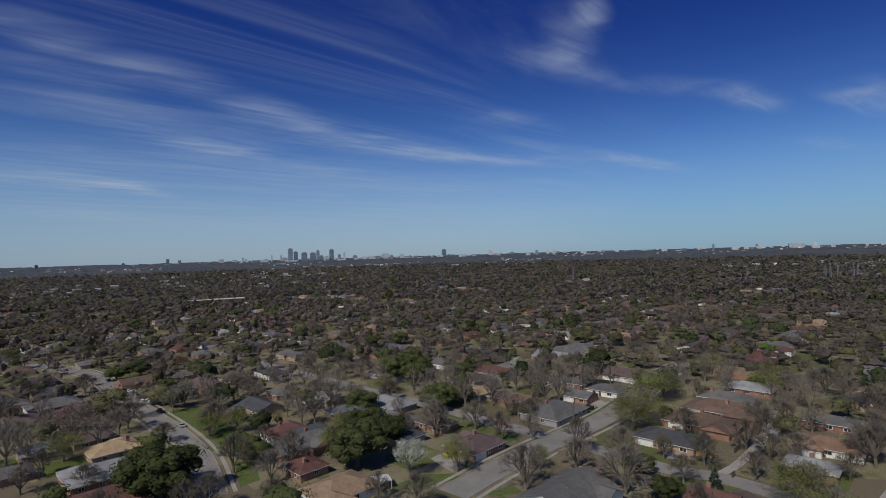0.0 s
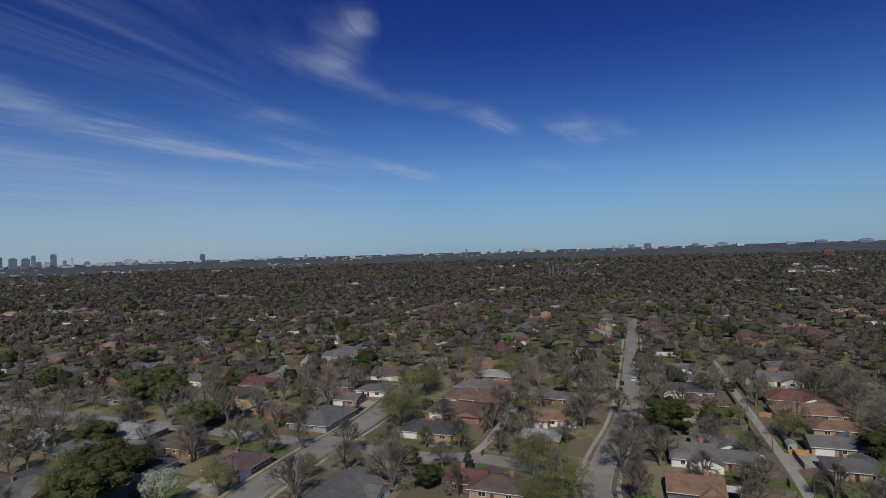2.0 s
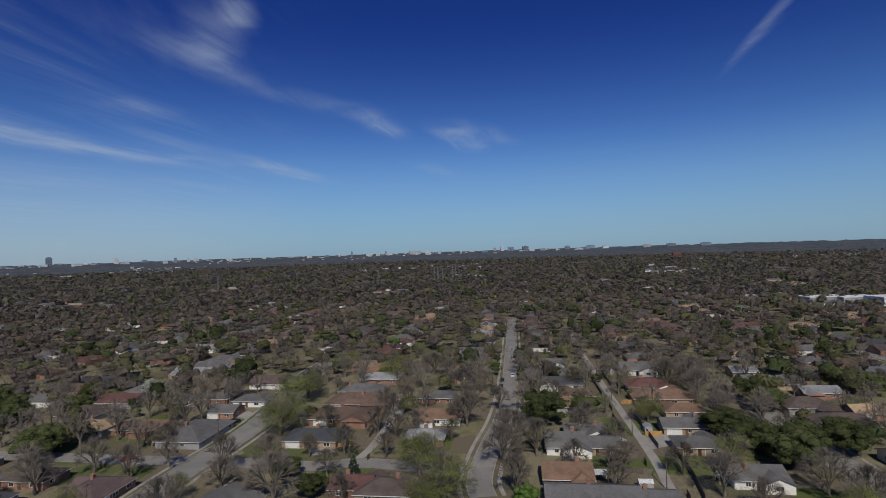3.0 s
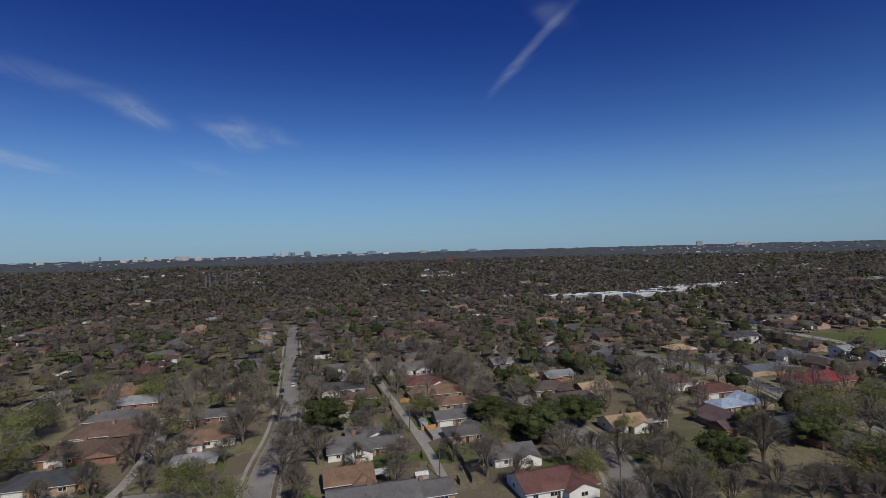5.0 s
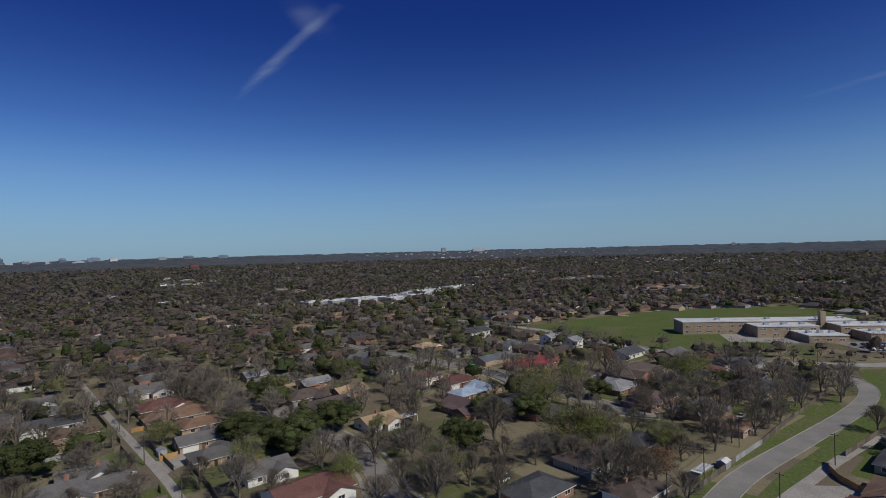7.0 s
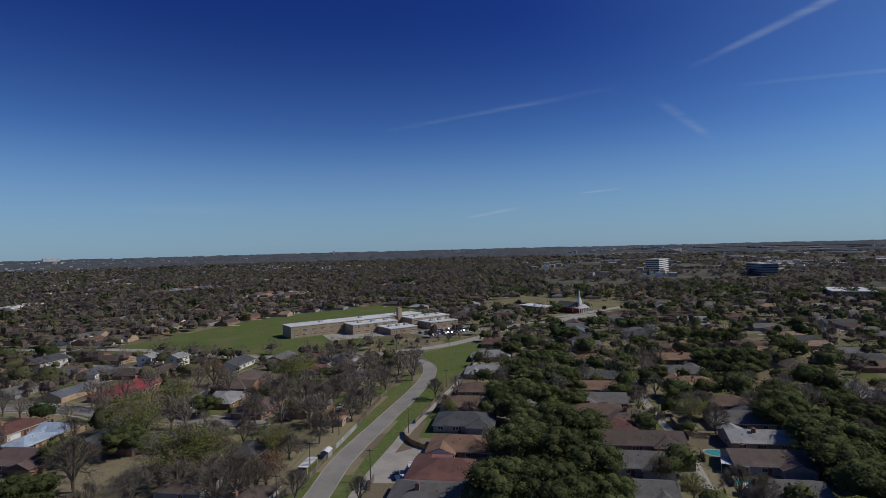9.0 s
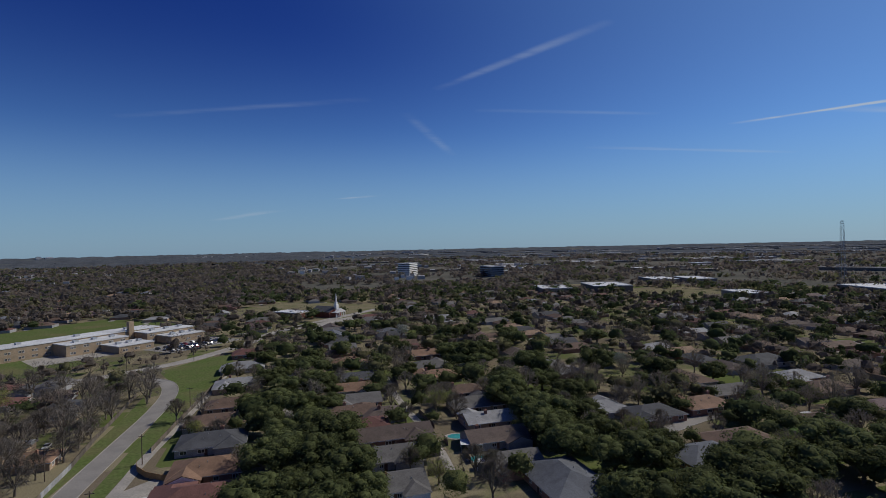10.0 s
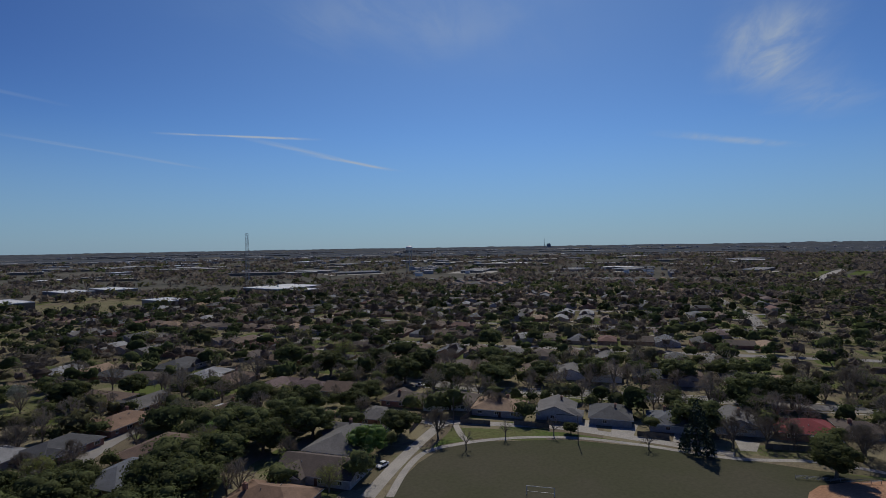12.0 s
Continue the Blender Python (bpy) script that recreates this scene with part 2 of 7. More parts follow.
def ground_material():
    """Yards of straw-coloured grass, green grass and leaf litter, lot by lot, worn and patchy."""
    m = bpy.data.materials.new("yards and leaf litter")
    m.use_nodes = True
    k = Nodes(m.node_tree)
    bsdf = m.node_tree.nodes["Principled BSDF"]
    at = k.add("ShaderNodeNewGeometry").outputs["Position"]
    turn = k.add("ShaderNodeVectorRotate")
    k.put(turn.inputs["Vector"], at)
    turn.inputs["Angle"].default_value = radians(-46)
    lot = k.add("ShaderNodeTexVoronoi")
    lot.distance = "CHEBYCHEV"
    k.put(lot.inputs["Vector"], k.vec("MULTIPLY", turn.outputs[0], (1.0, 1.0, 0.0)))
    lot.inputs["Scale"].default_value, lot.inputs["Randomness"].default_value = 0.062, 0.6
    pick = k.add("ShaderNodeSeparateXYZ")
    k.put(pick.inputs[0], lot.outputs["Color"])
    broad = k.noise(at, 0.11, 5.0, 0.65, 0.5)
    small = k.noise(at, 0.7, 4.0, 0.65)
    green = k.span(k.math("ADD", k.math("MULTIPLY", pick.outputs[0], 0.62), k.math("MULTIPLY", broad, 0.6)), 0.58, 0.82)
    litter = k.span(k.math("ADD", k.math("MULTIPLY", pick.outputs[1], 0.5), k.math("MULTIPLY", small, 0.7)), 0.5, 0.75)
    c = k.mix(green, (.205, .182, .118), (.096, .120, .042))
    c = k.mix(k.math("MULTIPLY", litter, 0.8), c, (.138, .113, .084))
    lift = k.span(k.noise(at, 2.6, 3.0, 0.65), 0.25, 0.75, 0.7, 1.28)
    k.put(bsdf.inputs["Base Color"], k.mix(1.0, c, k.vec("SCALE", (1.0, 1.0, 1.0), scale=lift), "MULTIPLY"))
    bsdf.inputs["Roughness"].default_value, bsdf.inputs["Specular IOR Level"].default_value = 0.97, 0.0
    return m


GROUND = ground_material()
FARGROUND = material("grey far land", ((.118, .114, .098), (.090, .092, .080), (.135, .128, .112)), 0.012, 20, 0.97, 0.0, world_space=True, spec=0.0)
# bluish distance haze is mixed into the base tones of these far woods
HAZY_WOODS = material("haze-tinted distant woods", ((.096, .108, .124), (.072, .083, .098), (.104, .110, .112)), 0.010, 22, 0.95, 0.9, world_space=True, spec=0.0, deep=5.0, grain=0.4)
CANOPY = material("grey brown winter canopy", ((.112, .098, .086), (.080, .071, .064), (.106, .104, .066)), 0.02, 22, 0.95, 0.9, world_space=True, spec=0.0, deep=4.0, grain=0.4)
GRASS = material("green lawn", ((.088, .122, .040), (.104, .124, .050), (.128, .126, .062)), 0.07, 12, 0.95, 0.3, world_space=True, spec=0.0)
PARKGRASS = material("thin park grass", ((.072, .074, .046), (.083, .079, .056), (.060, .076, .034)), 0.03, 30, 0.95, 0.2, world_space=True, spec=0.0, grain=0.1)
DRYGRASS = material("dormant grass", ((.185, .165, .105), (.145, .140, .078)), 0.06, 12, 0.95, 0.3, world_space=True, spec=0.0)
ASPHALT = material("pale worn concrete road", ((.228, .216, .198), (.190, .181, .167), (.256, .244, .224)), 0.12, 16, 0.92, 0.04, world_space=True, grain=0.12)
CONCRETE = material("light concrete", ((.32, .30, .265), (.26, .245, .22)), 0.15, 14, 0.9, 0.2, world_space=True)
DIRT = material("orange infield clay", ((.36, .205, .12), (.30, .165, .095)), 0.12, 12, 0.95, 0.2, world_space=True)
FENCEWOOD = material("grey cedar boards", ((.15, .125, .10), (.115, .098, .082)), 0.8, 10, 0.9, 0.3, vary=0.25)
NEWFENCE = material("new cedar boards", ((.42, .25, .10), (.35, .20, .08)), 0.8, 10, 0.85, 0.3, vary=0.12)
POOL = material("pool water", ((.05, .30, .29), (.04, .25, .26)), 0.4, 6, 0.05, 0.15, spec=0.6)
WHITEROOF = material("white membrane roofing", ((.58, .59, .59), (.46, .47, .47)), 0.08, 20, 0.7, 0.1)
SCHOOLBRICK = material("buff school brick", ((.36, .275, .185), (.30, .23, .155)), 0.25, 30, 0.9, 0.3)
REDBRICK = material("red church brick", ((.23, .085, .06), (.19, .07, .05)), 0.3, 20, 0.9, 0.3)
STEEL = material("galvanised steel", ((.33, .34, .35), (.28, .29, .30)), 1, 8, 0.5, 0.0, metal=0.7)
TOWERGLASS = material("hazy blue glass tower", ((.12, .16, .21), (.16, .20, .25)), 0.02, 10, 0.4, 0.0, vary=0.35)
PALEBLOCK = material("pale far facade", ((.42, .43, .44), (.33, .34, .36)), 0.03, 12, 0.8, 0.0, vary=0.3)
COMMERCE = material("tan and grey commercial walls", ((.20, .18, .155), (.15, .14, .13), (.24, .22, .19)), 0.05, 14, 0.85, 0.1, vary=0.3)
GREYROOF = material("grey gravel roofing", ((.19, .185, .18), (.14, .138, .136), (.25, .245, .24)), 0.06, 20, 0.9, 0.1, vary=0.3)


# ---------------------------------------------------------------- mesh helpers
def mesh_of(name, verts, faces, mats, index=None, smooth=False):
    me = bpy.data.meshes.new(name)
    me.from_pydata([tuple(v) for v in verts], [], faces)
    for m in mats if isinstance(mats, (list, tuple)) else [mats]:
        me.materials.append(m)
    if index:
        me.polygons.foreach_set("material_index", index)
    if smooth:
        me.polygons.foreach_set("use_smooth", [True] * len(faces))
    me.update()
    return me


def part_mesh(name, me, parent, m=None, label=""):
    ob = new(name, me)
    ob.parent = parent
    if m is not None:
        ob.matrix_basis = m
    if label:
        tagged(ob, label)
    return ob


def part(name, bm, mat, parent, label="", m=None):
    me = bpy.data.meshes.new(name)
    bmesh.ops.recalc_face_normals(bm, faces=bm.faces)
    bm.to_mesh(me)
    bm.free()
    me.materials.append(mat)
    return part_mesh(name, me, parent, m, label)


def base(name, m, label, category, group="", kind=""):
    ob = new(name)
    ob.matrix_basis = m
    return tagged(ob, label, category, group, kind)


def box(bm, x0, y0, z0, x1, y1, z1):
    v = [bm.verts.new(p) for p in ((x0, y0, z0), (x1, y0, z0), (x1, y1, z0), (x0, y1, z0), (x0, y0, z1), (x1, y0, z1), (x1, y1, z1), (x0, y1, z1))]
    for f in ((3, 2, 1, 0), (4, 5, 6, 7), (0, 1, 5, 4), (1, 2, 6, 5), (2, 3, 7, 6), (3, 0, 4, 7)):
        bm.faces.new([v[i] for i in f])
    return bm


def boxes(*list_of):
    bm = bmesh.new()
    for b in list_of:
        box(bm, *b)
    return bm


def prism(bm, outline, axis, lo, hi):
    """An outline in two coordinates drawn out along x, y or z."""
    put = {"x": lambda a, b, c: (c, a, b), "y": lambda a, b, c: (a, c, b), "z": lambda a, b, c: (a, b, c)}[axis]
    ends = [[bm.verts.new(put(a, b, c)) for a, b in outline] for c in (lo, hi)]
    n = len(outline)
    bm.faces.new(ends[0][::-1])
    bm.faces.new(ends[1])
    for i in range(n):
        bm.faces.new((ends[0][i], ends[0][(i + 1) % n], ends[1][(i + 1) % n], ends[1][i]))
    return bm


def tube(bm, a, b, ra, rb, n=8):
    a, b = Vector(a), Vector(b)
    q = (b - a).to_track_quat("Z", "Y")
    rings = [[bm.verts.new(c + q @ Vector((r * math.cos(i * math.tau / n), r * math.sin(i * math.tau / n), 0))) for i in range(n)] for c, r in ((a, ra), (b, rb))]
    bm.faces.new(rings[0][::-1])
    bm.faces.new(rings[1])
    for i in range(n):
        bm.faces.new((rings[0][i], rings[0][(i + 1) % n], rings[1][(i + 1) % n], rings[1][i]))
    return bm


# ---------------------------------------------------------------- ground
def rise(r):
    """The land climbs gently towards the far distance."""
    return 0.0 if r < 1300 else 40.0 * ((r - 1300) / 3600) ** 1.4


def build_ground():
    rings = [0, 40, 80, 120, 160, 200, 260, 340, 440, 560, 700, 900, 1100, 1300, 1600, 1900, 2300, 2700, 3200, 3700, 4200, 4600, 4950]
    n = 96
    verts, faces = [(0, 0, 0)], []
    for r in rings[1:]:
        verts += [(r * math.cos(i * math.tau / n), r * math.sin(i * math.tau / n), rise(r)) for i in range(n)]
    for i in range(n):
        faces.append((0, 1 + i, 1 + (i + 1) % n))
    for k in range(len(rings) - 2):
        a, b = 1 + k * n, 1 + (k + 1) * n
        for i in range(n):
            j = (i + 1) % n
            faces.append((a + i, b + i, b + j, a + j))
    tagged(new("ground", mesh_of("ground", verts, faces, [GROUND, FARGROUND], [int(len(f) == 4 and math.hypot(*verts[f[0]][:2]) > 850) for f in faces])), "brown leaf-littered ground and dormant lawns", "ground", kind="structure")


build_ground()
LINES = []      # centre lines with half widths, kept clear of trees and houses
CLEAR = []      # open polygons kept clear


def smooth_line(pts, steps=6):
    """A curve through the points, sampled."""
    p = [Vector(q).to_2d() for q in pts]
    out = []
    for i in range(len(p) - 1):
        a, b, c, d = p[max(i - 1, 0)], p[i], p[i + 1], p[min(i + 2, len(p) - 1)]
        for s in range(steps):
            t = s / steps
            out.append(0.5 * ((2 * b) + (c - a) * t + (2 * a - 5 * b + 4 * c - d) * t * t + (3 * b - a - 3 * c + d) * t ** 3))
    return out + [p[-1]]


def sides(line):
    out = []
    for i, q in enumerate(line):
        d = (line[min(i + 1, len(line) - 1)] - line[max(i - 1, 0)]).normalized()
        out.append(Vector((-d.y, d.x)))
    return out


def ribbon(name, line, a, b, z, mat, label, category, thick=0.0, parent=None):
    """A strip between the offsets a and b from a line; thick: it stands proud with side faces."""
    s = sides(line)
    bm = bmesh.new()
    rows = []
    for q, n in zip(line, s):
        l, r = q + n * a, q + n * b
        rows.append([bm.verts.new((l.x, l.y, z)), bm.verts.new((r.x, r.y, z))])
    for i in range(len(rows) - 1):
        bm.faces.new((rows[i][0], rows[i][1], rows[i + 1][1], rows[i + 1][0]))
    if thick:
        g = bmesh.ops.extrude_face_region(bm, geom=bm.faces[:])
        for v in g["geom"]:
            if isinstance(v, bmesh.types.BMVert):
                v.co.z -= thick
    ob = part(name, bm, mat, parent)
    if parent is None:
        tagged(ob, label, category, kind="structure")
    return ob


def street(pts, wide, label="worn pale concrete residential street", kerbs=True, walks=False, z=0.03, mat=None, name="road"):
    line = smooth_line(pts)
    LINES.append((np.array([tuple(q) for q in line]), wide / 2))
    ribbon(name, line, wide / 2, -wide / 2, z, mat or ASPHALT, label, "road")
    if kerbs:
        for s in (1, -1):
            ribbon("kerb", line, s * wide / 2, s * (wide / 2 + 0.25), z + 0.13, CONCRETE, "light concrete kerb along the street", "kerb", 0.15)
    if walks:
        for s in (1, -1):
            ribbon("pavement", line, s * (wide / 2 + 1.6), s * (wide / 2 + 2.8), 0.06, CONCRETE, "narrow light concrete pavement on the verge", "pavement", 0.06)


def patch(name, pts, mat, label, z=0.02, clear=True, category="lawn"):
    bm = bmesh.new()
    f = bm.faces.new([bm.verts.new((x, y, z)) for x, y in pts])
    bmesh.ops.triangulate(bm, faces=[f])
    for f in bm.faces:
        if f.normal.z < 0:
            f.normal_flip()
    me = bpy.data.meshes.new(name)
    bm.to_mesh(me)
    bm.free()
    me.materials.append(mat)
    if clear:
        CLEAR.append(np.array(pts))
    return tagged(new(name, me), label, category, kind="structure")


# ---------------------------------------------------------------- houses
FOOT = []       # house places: x, y, radius
TREES = []      # tree places: x, y, radius
rng = random.Random(7)


def window_meshes():
    bm = boxes((-0.8, -0.05, -0.62, 0.8, 0.07, -0.52), (-0.8, -0.05, 0.52, 0.8, 0.07, 0.62), (-0.8, -0.05, -0.52, -0.7, 0.07, 0.52), (0.7, -0.05, -0.52, 0.8, 0.07, 0.52), (-0.04, -0.03, -0.52, 0.04, 0.05, 0.52))
    frame_me = bpy.data.meshes.new("window")
    bm.to_mesh(frame_me)
    frame_me.materials.append(TRIM)
    bm.free()
    bm = boxes((-0.7, -0.04, -0.52, 0.7, 0.02, 0.52))
    pane_me = bpy.data.meshes.new("pane")
    bm.to_mesh(pane_me)
    pane_me.materials.append(PANE)
    bm.free()
    return frame_me, pane_me


WINDOW_ME, PANE_ME = window_meshes()


def garage_mesh():
    bm = bmesh.new()
    for i in range(4):
        box(bm, -2.4, -0.04, 0.02 + i * 0.53, 2.4, 0.06 + 0.015 * (i % 2), 0.53 + i * 0.53)
    box(bm, -2.55, -0.05, 0.0, -2.42, 0.1, 2.25)
    box(bm, 2.42, -0.05, 0.0, 2.55, 0.1, 2.25)
    box(bm, -2.42, -0.05, 2.15, 2.42, 0.1, 2.25)
    me = bpy.data.meshes.new("garage_door")
    bm.to_mesh(me)
    me.materials.append(TRIM)
    bm.free()
    return me


GARAGE_ME = garage_mesh()
VENT_BM = tube(bmesh.new(), (0, 0, -0.2), (0, 0, 0.45), 0.12, 0.12, 6)
VENT_ME = bpy.data.meshes.new("roof_vent")
VENT_BM.to_mesh(VENT_ME)
VENT_BM.free()
VENT_ME.materials.append(STEEL)


def add_window(parent, x, y, z, turn, wide=1.0):
    w = part_mesh("window", WINDOW_ME, parent, pose(x, y, z, 0, 0, turn) @ Matrix.Diagonal((wide, 1, 1, 1)))
    part_mesh("pane", PANE_ME, w, None)


def roof_bm(bm, L, W, he, pitch, hip, over=0.55, thick=0.16, y0=0.0):
    """A hipped or gabled roof slab over a plan L by W, ridge along x."""
    a, b = L / 2 + over, W / 2 + over
    top = he + b * pitch
    r = max(a - b, 0.3) if hip else a
    pts = [(-a, -b, he), (a, -b, he), (a, b, he), (-a, b, he), (-r, 0, top), (r, 0, top)]
    up = [bm.verts.new((x, y + y0, z + thick)) for x, y, z in pts]
    lo = [bm.verts.new((x, y + y0, z)) for x, y, z in pts]
    tops = [(0, 1, 5, 4), (2, 3, 4, 5), (1, 2, 5), (3, 0, 4)] if hip else [(0, 1, 5, 4), (2, 3, 4, 5)]
    for f in tops:
        bm.faces.new([up[i] for i in f])
        bm.faces.new([lo[i] for i in f[::-1]])
    rim = [(0, 1), (1, 2), (2, 3), (3, 0)] if hip else [(0, 1), (2, 3), (1, 5), (5, 2), (3, 4), (4, 0)]
    for i, j in rim:
        bm.faces.new((lo[i], lo[j], up[j], up[i]))
    return top + thick


def ell_roof(bm, x, a, y0, y1, z, pitch, hip):
    """A closed wing roof from y0 out to y1, ridge along y."""
    ridge = y1 - math.copysign(a, y1) if hip else y1
    v = [bm.verts.new(p) for p in ((x - a, y0, z), (x + a, y0, z), (x + a, y1, z), (x - a, y1, z), (x, y0, z + a * pitch + 0.16), (x, ridge, z + a * pitch + 0.16))]
    for f in ((0, 3, 5, 4), (2, 1, 4, 5), (3, 2, 5), (0, 4, 1), (0, 1, 2, 3)):
        bm.faces.new([v[i] for i in f])


ROOF_WORDS = dict(brown="brown", umber="dark brown", grey="grey", slate="dark slate grey", ash="pale grey", rust="rusty brown", tan="tan", tanbrown="light brown",
                  maroon="maroon brown", red="dark red", plum="purplish brown", blue="pale blue metal", bluegrey="blue grey")
WALL_WORDS = dict(rose="rose brick", buff="buff brick", white="white board", ochre="ochre board", grey="grey board")


def house(x, y, turn, L, W, style, roof, garage=False, walls="", detail=2):
    """A single-storey ranch house. style: hip, gable, wing (a white gable on the side that faces the open), tall."""
    h = Matrix.Translation((x, y, 0)) @ pose(0, 0, 0, 0, 0, turn)
    walls = walls or rng.choice(("rose", "rose", "buff", "buff", "white", "grey"))
    if style in ("wing", "tall"):
        walls = "white"
    he = 5.3 if style == "tall" else 2.5
    hip = style == "hip"
    pitch = 0.36 if hip else 0.38
    L, W = L * 1.06, W * 1.12
    ob = base("house", h, f"single-storey {WALL_WORDS[walls]} ranch house under a {ROOF_WORDS[roof]} {'hipped' if hip else 'gabled'} roof" if style != "tall" else
              f"two-storey white board house under a {ROOF_WORDS[roof]} gabled roof", "house", "houses of the neighbourhood")
    FOOT.append((x, y, 0.5 * math.hypot(L, W) * 0.86))
    face = 1 if (h.inverted() @ Vector((0, 0, 0))).y > 0 else -1
    bm = bmesh.new()
    top = he + (W / 2 + 0.55) * pitch
    if hip:
        box(bm, -L / 2, -W / 2, 0, L / 2, W / 2, he + 0.05)
    else:
        prism(bm, [(-W / 2, 0), (W / 2, 0), (W / 2, he + 0.15), (0, he + 0.15 + W / 2 * pitch), (-W / 2, he + 0.15)], "x", -L / 2, L / 2)
    wing_x, wing_w, wing_out = -face * L * 0.24, min(W * 0.36, 4.4), 2.4
    if style == "wing":
        ya, yb = sorted((face * 1.0, face * (W / 2 + wing_out)))
        prism(bm, [(wing_x - wing_w, 0), (wing_x + wing_w, 0), (wing_x + wing_w, he), (wing_x, he + wing_w * 0.42), (wing_x - wing_w, he)], "y", ya, yb)
    # a lower cross wing on one long side
    ell = style in ("hip", "gable") and L > 12 and rng.random() < 0.8
    ell_y, ell_w = rng.choice((1, -1)), min(L * 0.21, W * 0.34)
    ell_x = -face * L * 0.28 if garage or rng.random() < 0.5 else face * L * 0.28
    ell_out, ell_hip = W / 2 + rng.uniform(1.8, 3.2), rng.random() < 0.5
    if ell:
        ya, yb = sorted((ell_y * 1.0, ell_y * ell_out))
        box(bm, ell_x - ell_w, ya, 0, ell_x + ell_w, yb, he - 0.02)
    part("wall", bm, WALL[walls], ob)
    bm = bmesh.new()
    roof_bm(bm, L, W, he, pitch, hip)
    if ell:
        ell_roof(bm, ell_x, ell_w + 0.55, ell_y * 0.6, ell_y * (ell_out + 0.55), he + 0.02, pitch, ell_hip)
    if style == "wing":
        o, e = 0.45, W / 2 + wing_out + 0.45
        for s in (1, -1):
            xa, xb = wing_x, wing_x + s * (wing_w + o)
            za, zb = he + wing_w * 0.42, he - o * 0.42
            ya, yb = sorted((0.0, face * e))
            prism(bm, [(xa, za), (xb, zb), (xb, zb + 0.16), (xa, za + 0.16)] if s > 0 else [(xa, za), (xa, za + 0.16), (xb, zb + 0.16), (xb, zb)], "y", ya, yb)
    part("roof", bm, ROOF[roof], ob)
    # pale fascia boards under the eaves
    a, b = L / 2 + 0.57, W / 2 + 0.57
    fb = boxes((-a, -b, he - 0.06, a, -b + 0.05, he + 0.12), (-a, b - 0.05, he - 0.06, a, b, he + 0.12))
    if hip:
        box(fb, -a, -b + 0.05, he - 0.06, -a + 0.05, b - 0.05, he + 0.12)
        box(fb, a - 0.05, -b + 0.05, he - 0.06, a, b - 0.05, he + 0.12)
    part("fascia", fb, TRIM, ob)
    if detail < 2:
        for s in (1, -1):
            add_window(ob, L * 0.24 * s, s * W / 2, 1.5, 0 if s > 0 else 180, 1.5)
        return ob
    gx = face * L * 0.3
    if ell and not ell_hip:
        rise_ = he + 0.1 + ell_w * pitch
        gable = [(ell_x - ell_w, he + 0.02), (ell_x + ell_w, he + 0.02), (ell_x, rise_)]
        part("gable", prism(bmesh.new(), gable, "y", *sorted((ell_y * (ell_out + 0.56), ell_y * (ell_out + 0.62)))), WALL["white"] if rng.random() < 0.55 else WALL[walls], ob)
    if garage:
        part_mesh("garage_door", GARAGE_ME, ob, pose(gx, face * W / 2, 0, 0, 0, 0 if face > 0 else 180), "white panelled garage door")
    levels = (1.5, 4.1) if style == "tall" else (1.5,)
    for z in levels:
        for s in (1, -1):
            n = max(2, int(L / 5))
            for i in range(n):
                wx = -L / 2 + L * (i + 0.5) / n
                if s == face and ((garage and abs(wx - gx) < 3.4) or (style == "wing" and abs(wx - wing_x) < wing_w)):
                    continue
                if ell and s == ell_y and abs(wx - ell_x) < ell_w + 0.9:
                    continue
                add_window(ob, wx, s * W / 2, z, 0 if s > 0 else 180, rng.choice((0.8, 1.0, 1.4)))
            add_window(ob, s * L / 2, W * rng.uniform(-0.2, 0.2), z, -90 * s, 1.0)
    if style == "wing":
        add_window(ob, wing_x, face * (W / 2 + wing_out), 1.5, 0 if face > 0 else 180, 1.3)
    dx = L * 0.06
    part("front_door", boxes((dx - 0.5, min(face * W / 2, face * (W / 2 + 0.07)), 0, dx + 0.5, max(face * W / 2, face * (W / 2 + 0.07)), 2.05)), DOOR, ob, "dark painted front door")
    cx, cy = rng.uniform(-0.3, 0.3) * L, rng.choice((-1, 1)) * W * 0.12
    if rng.random() < 0.6:
        bm = boxes((cx - 0.55, cy - 0.4, he, cx + 0.55, cy + 0.4, top + 0.75), (cx - 0.65, cy - 0.5, top + 0.75, cx + 0.65, cy + 0.5, top + 0.9), (cx - 0.3, cy - 0.25, top + 0.9, cx + 0.3, cy + 0.25, top + 1.15))
        part("chimney", bm, WALL["rose"], ob, "rose brick chimney")
    for k in range(rng.choice((2, 3))):
        vx, vy = rng.uniform(-0.3, 0.3) * L, rng.choice((-1, 1)) * W * rng.uniform(0.1, 0.3)
        part_mesh("roof_vent", VENT_ME, ob, pose(vx, vy, he + (W / 2 + 0.55 - abs(vy)) * pitch + 0.1))
    return ob


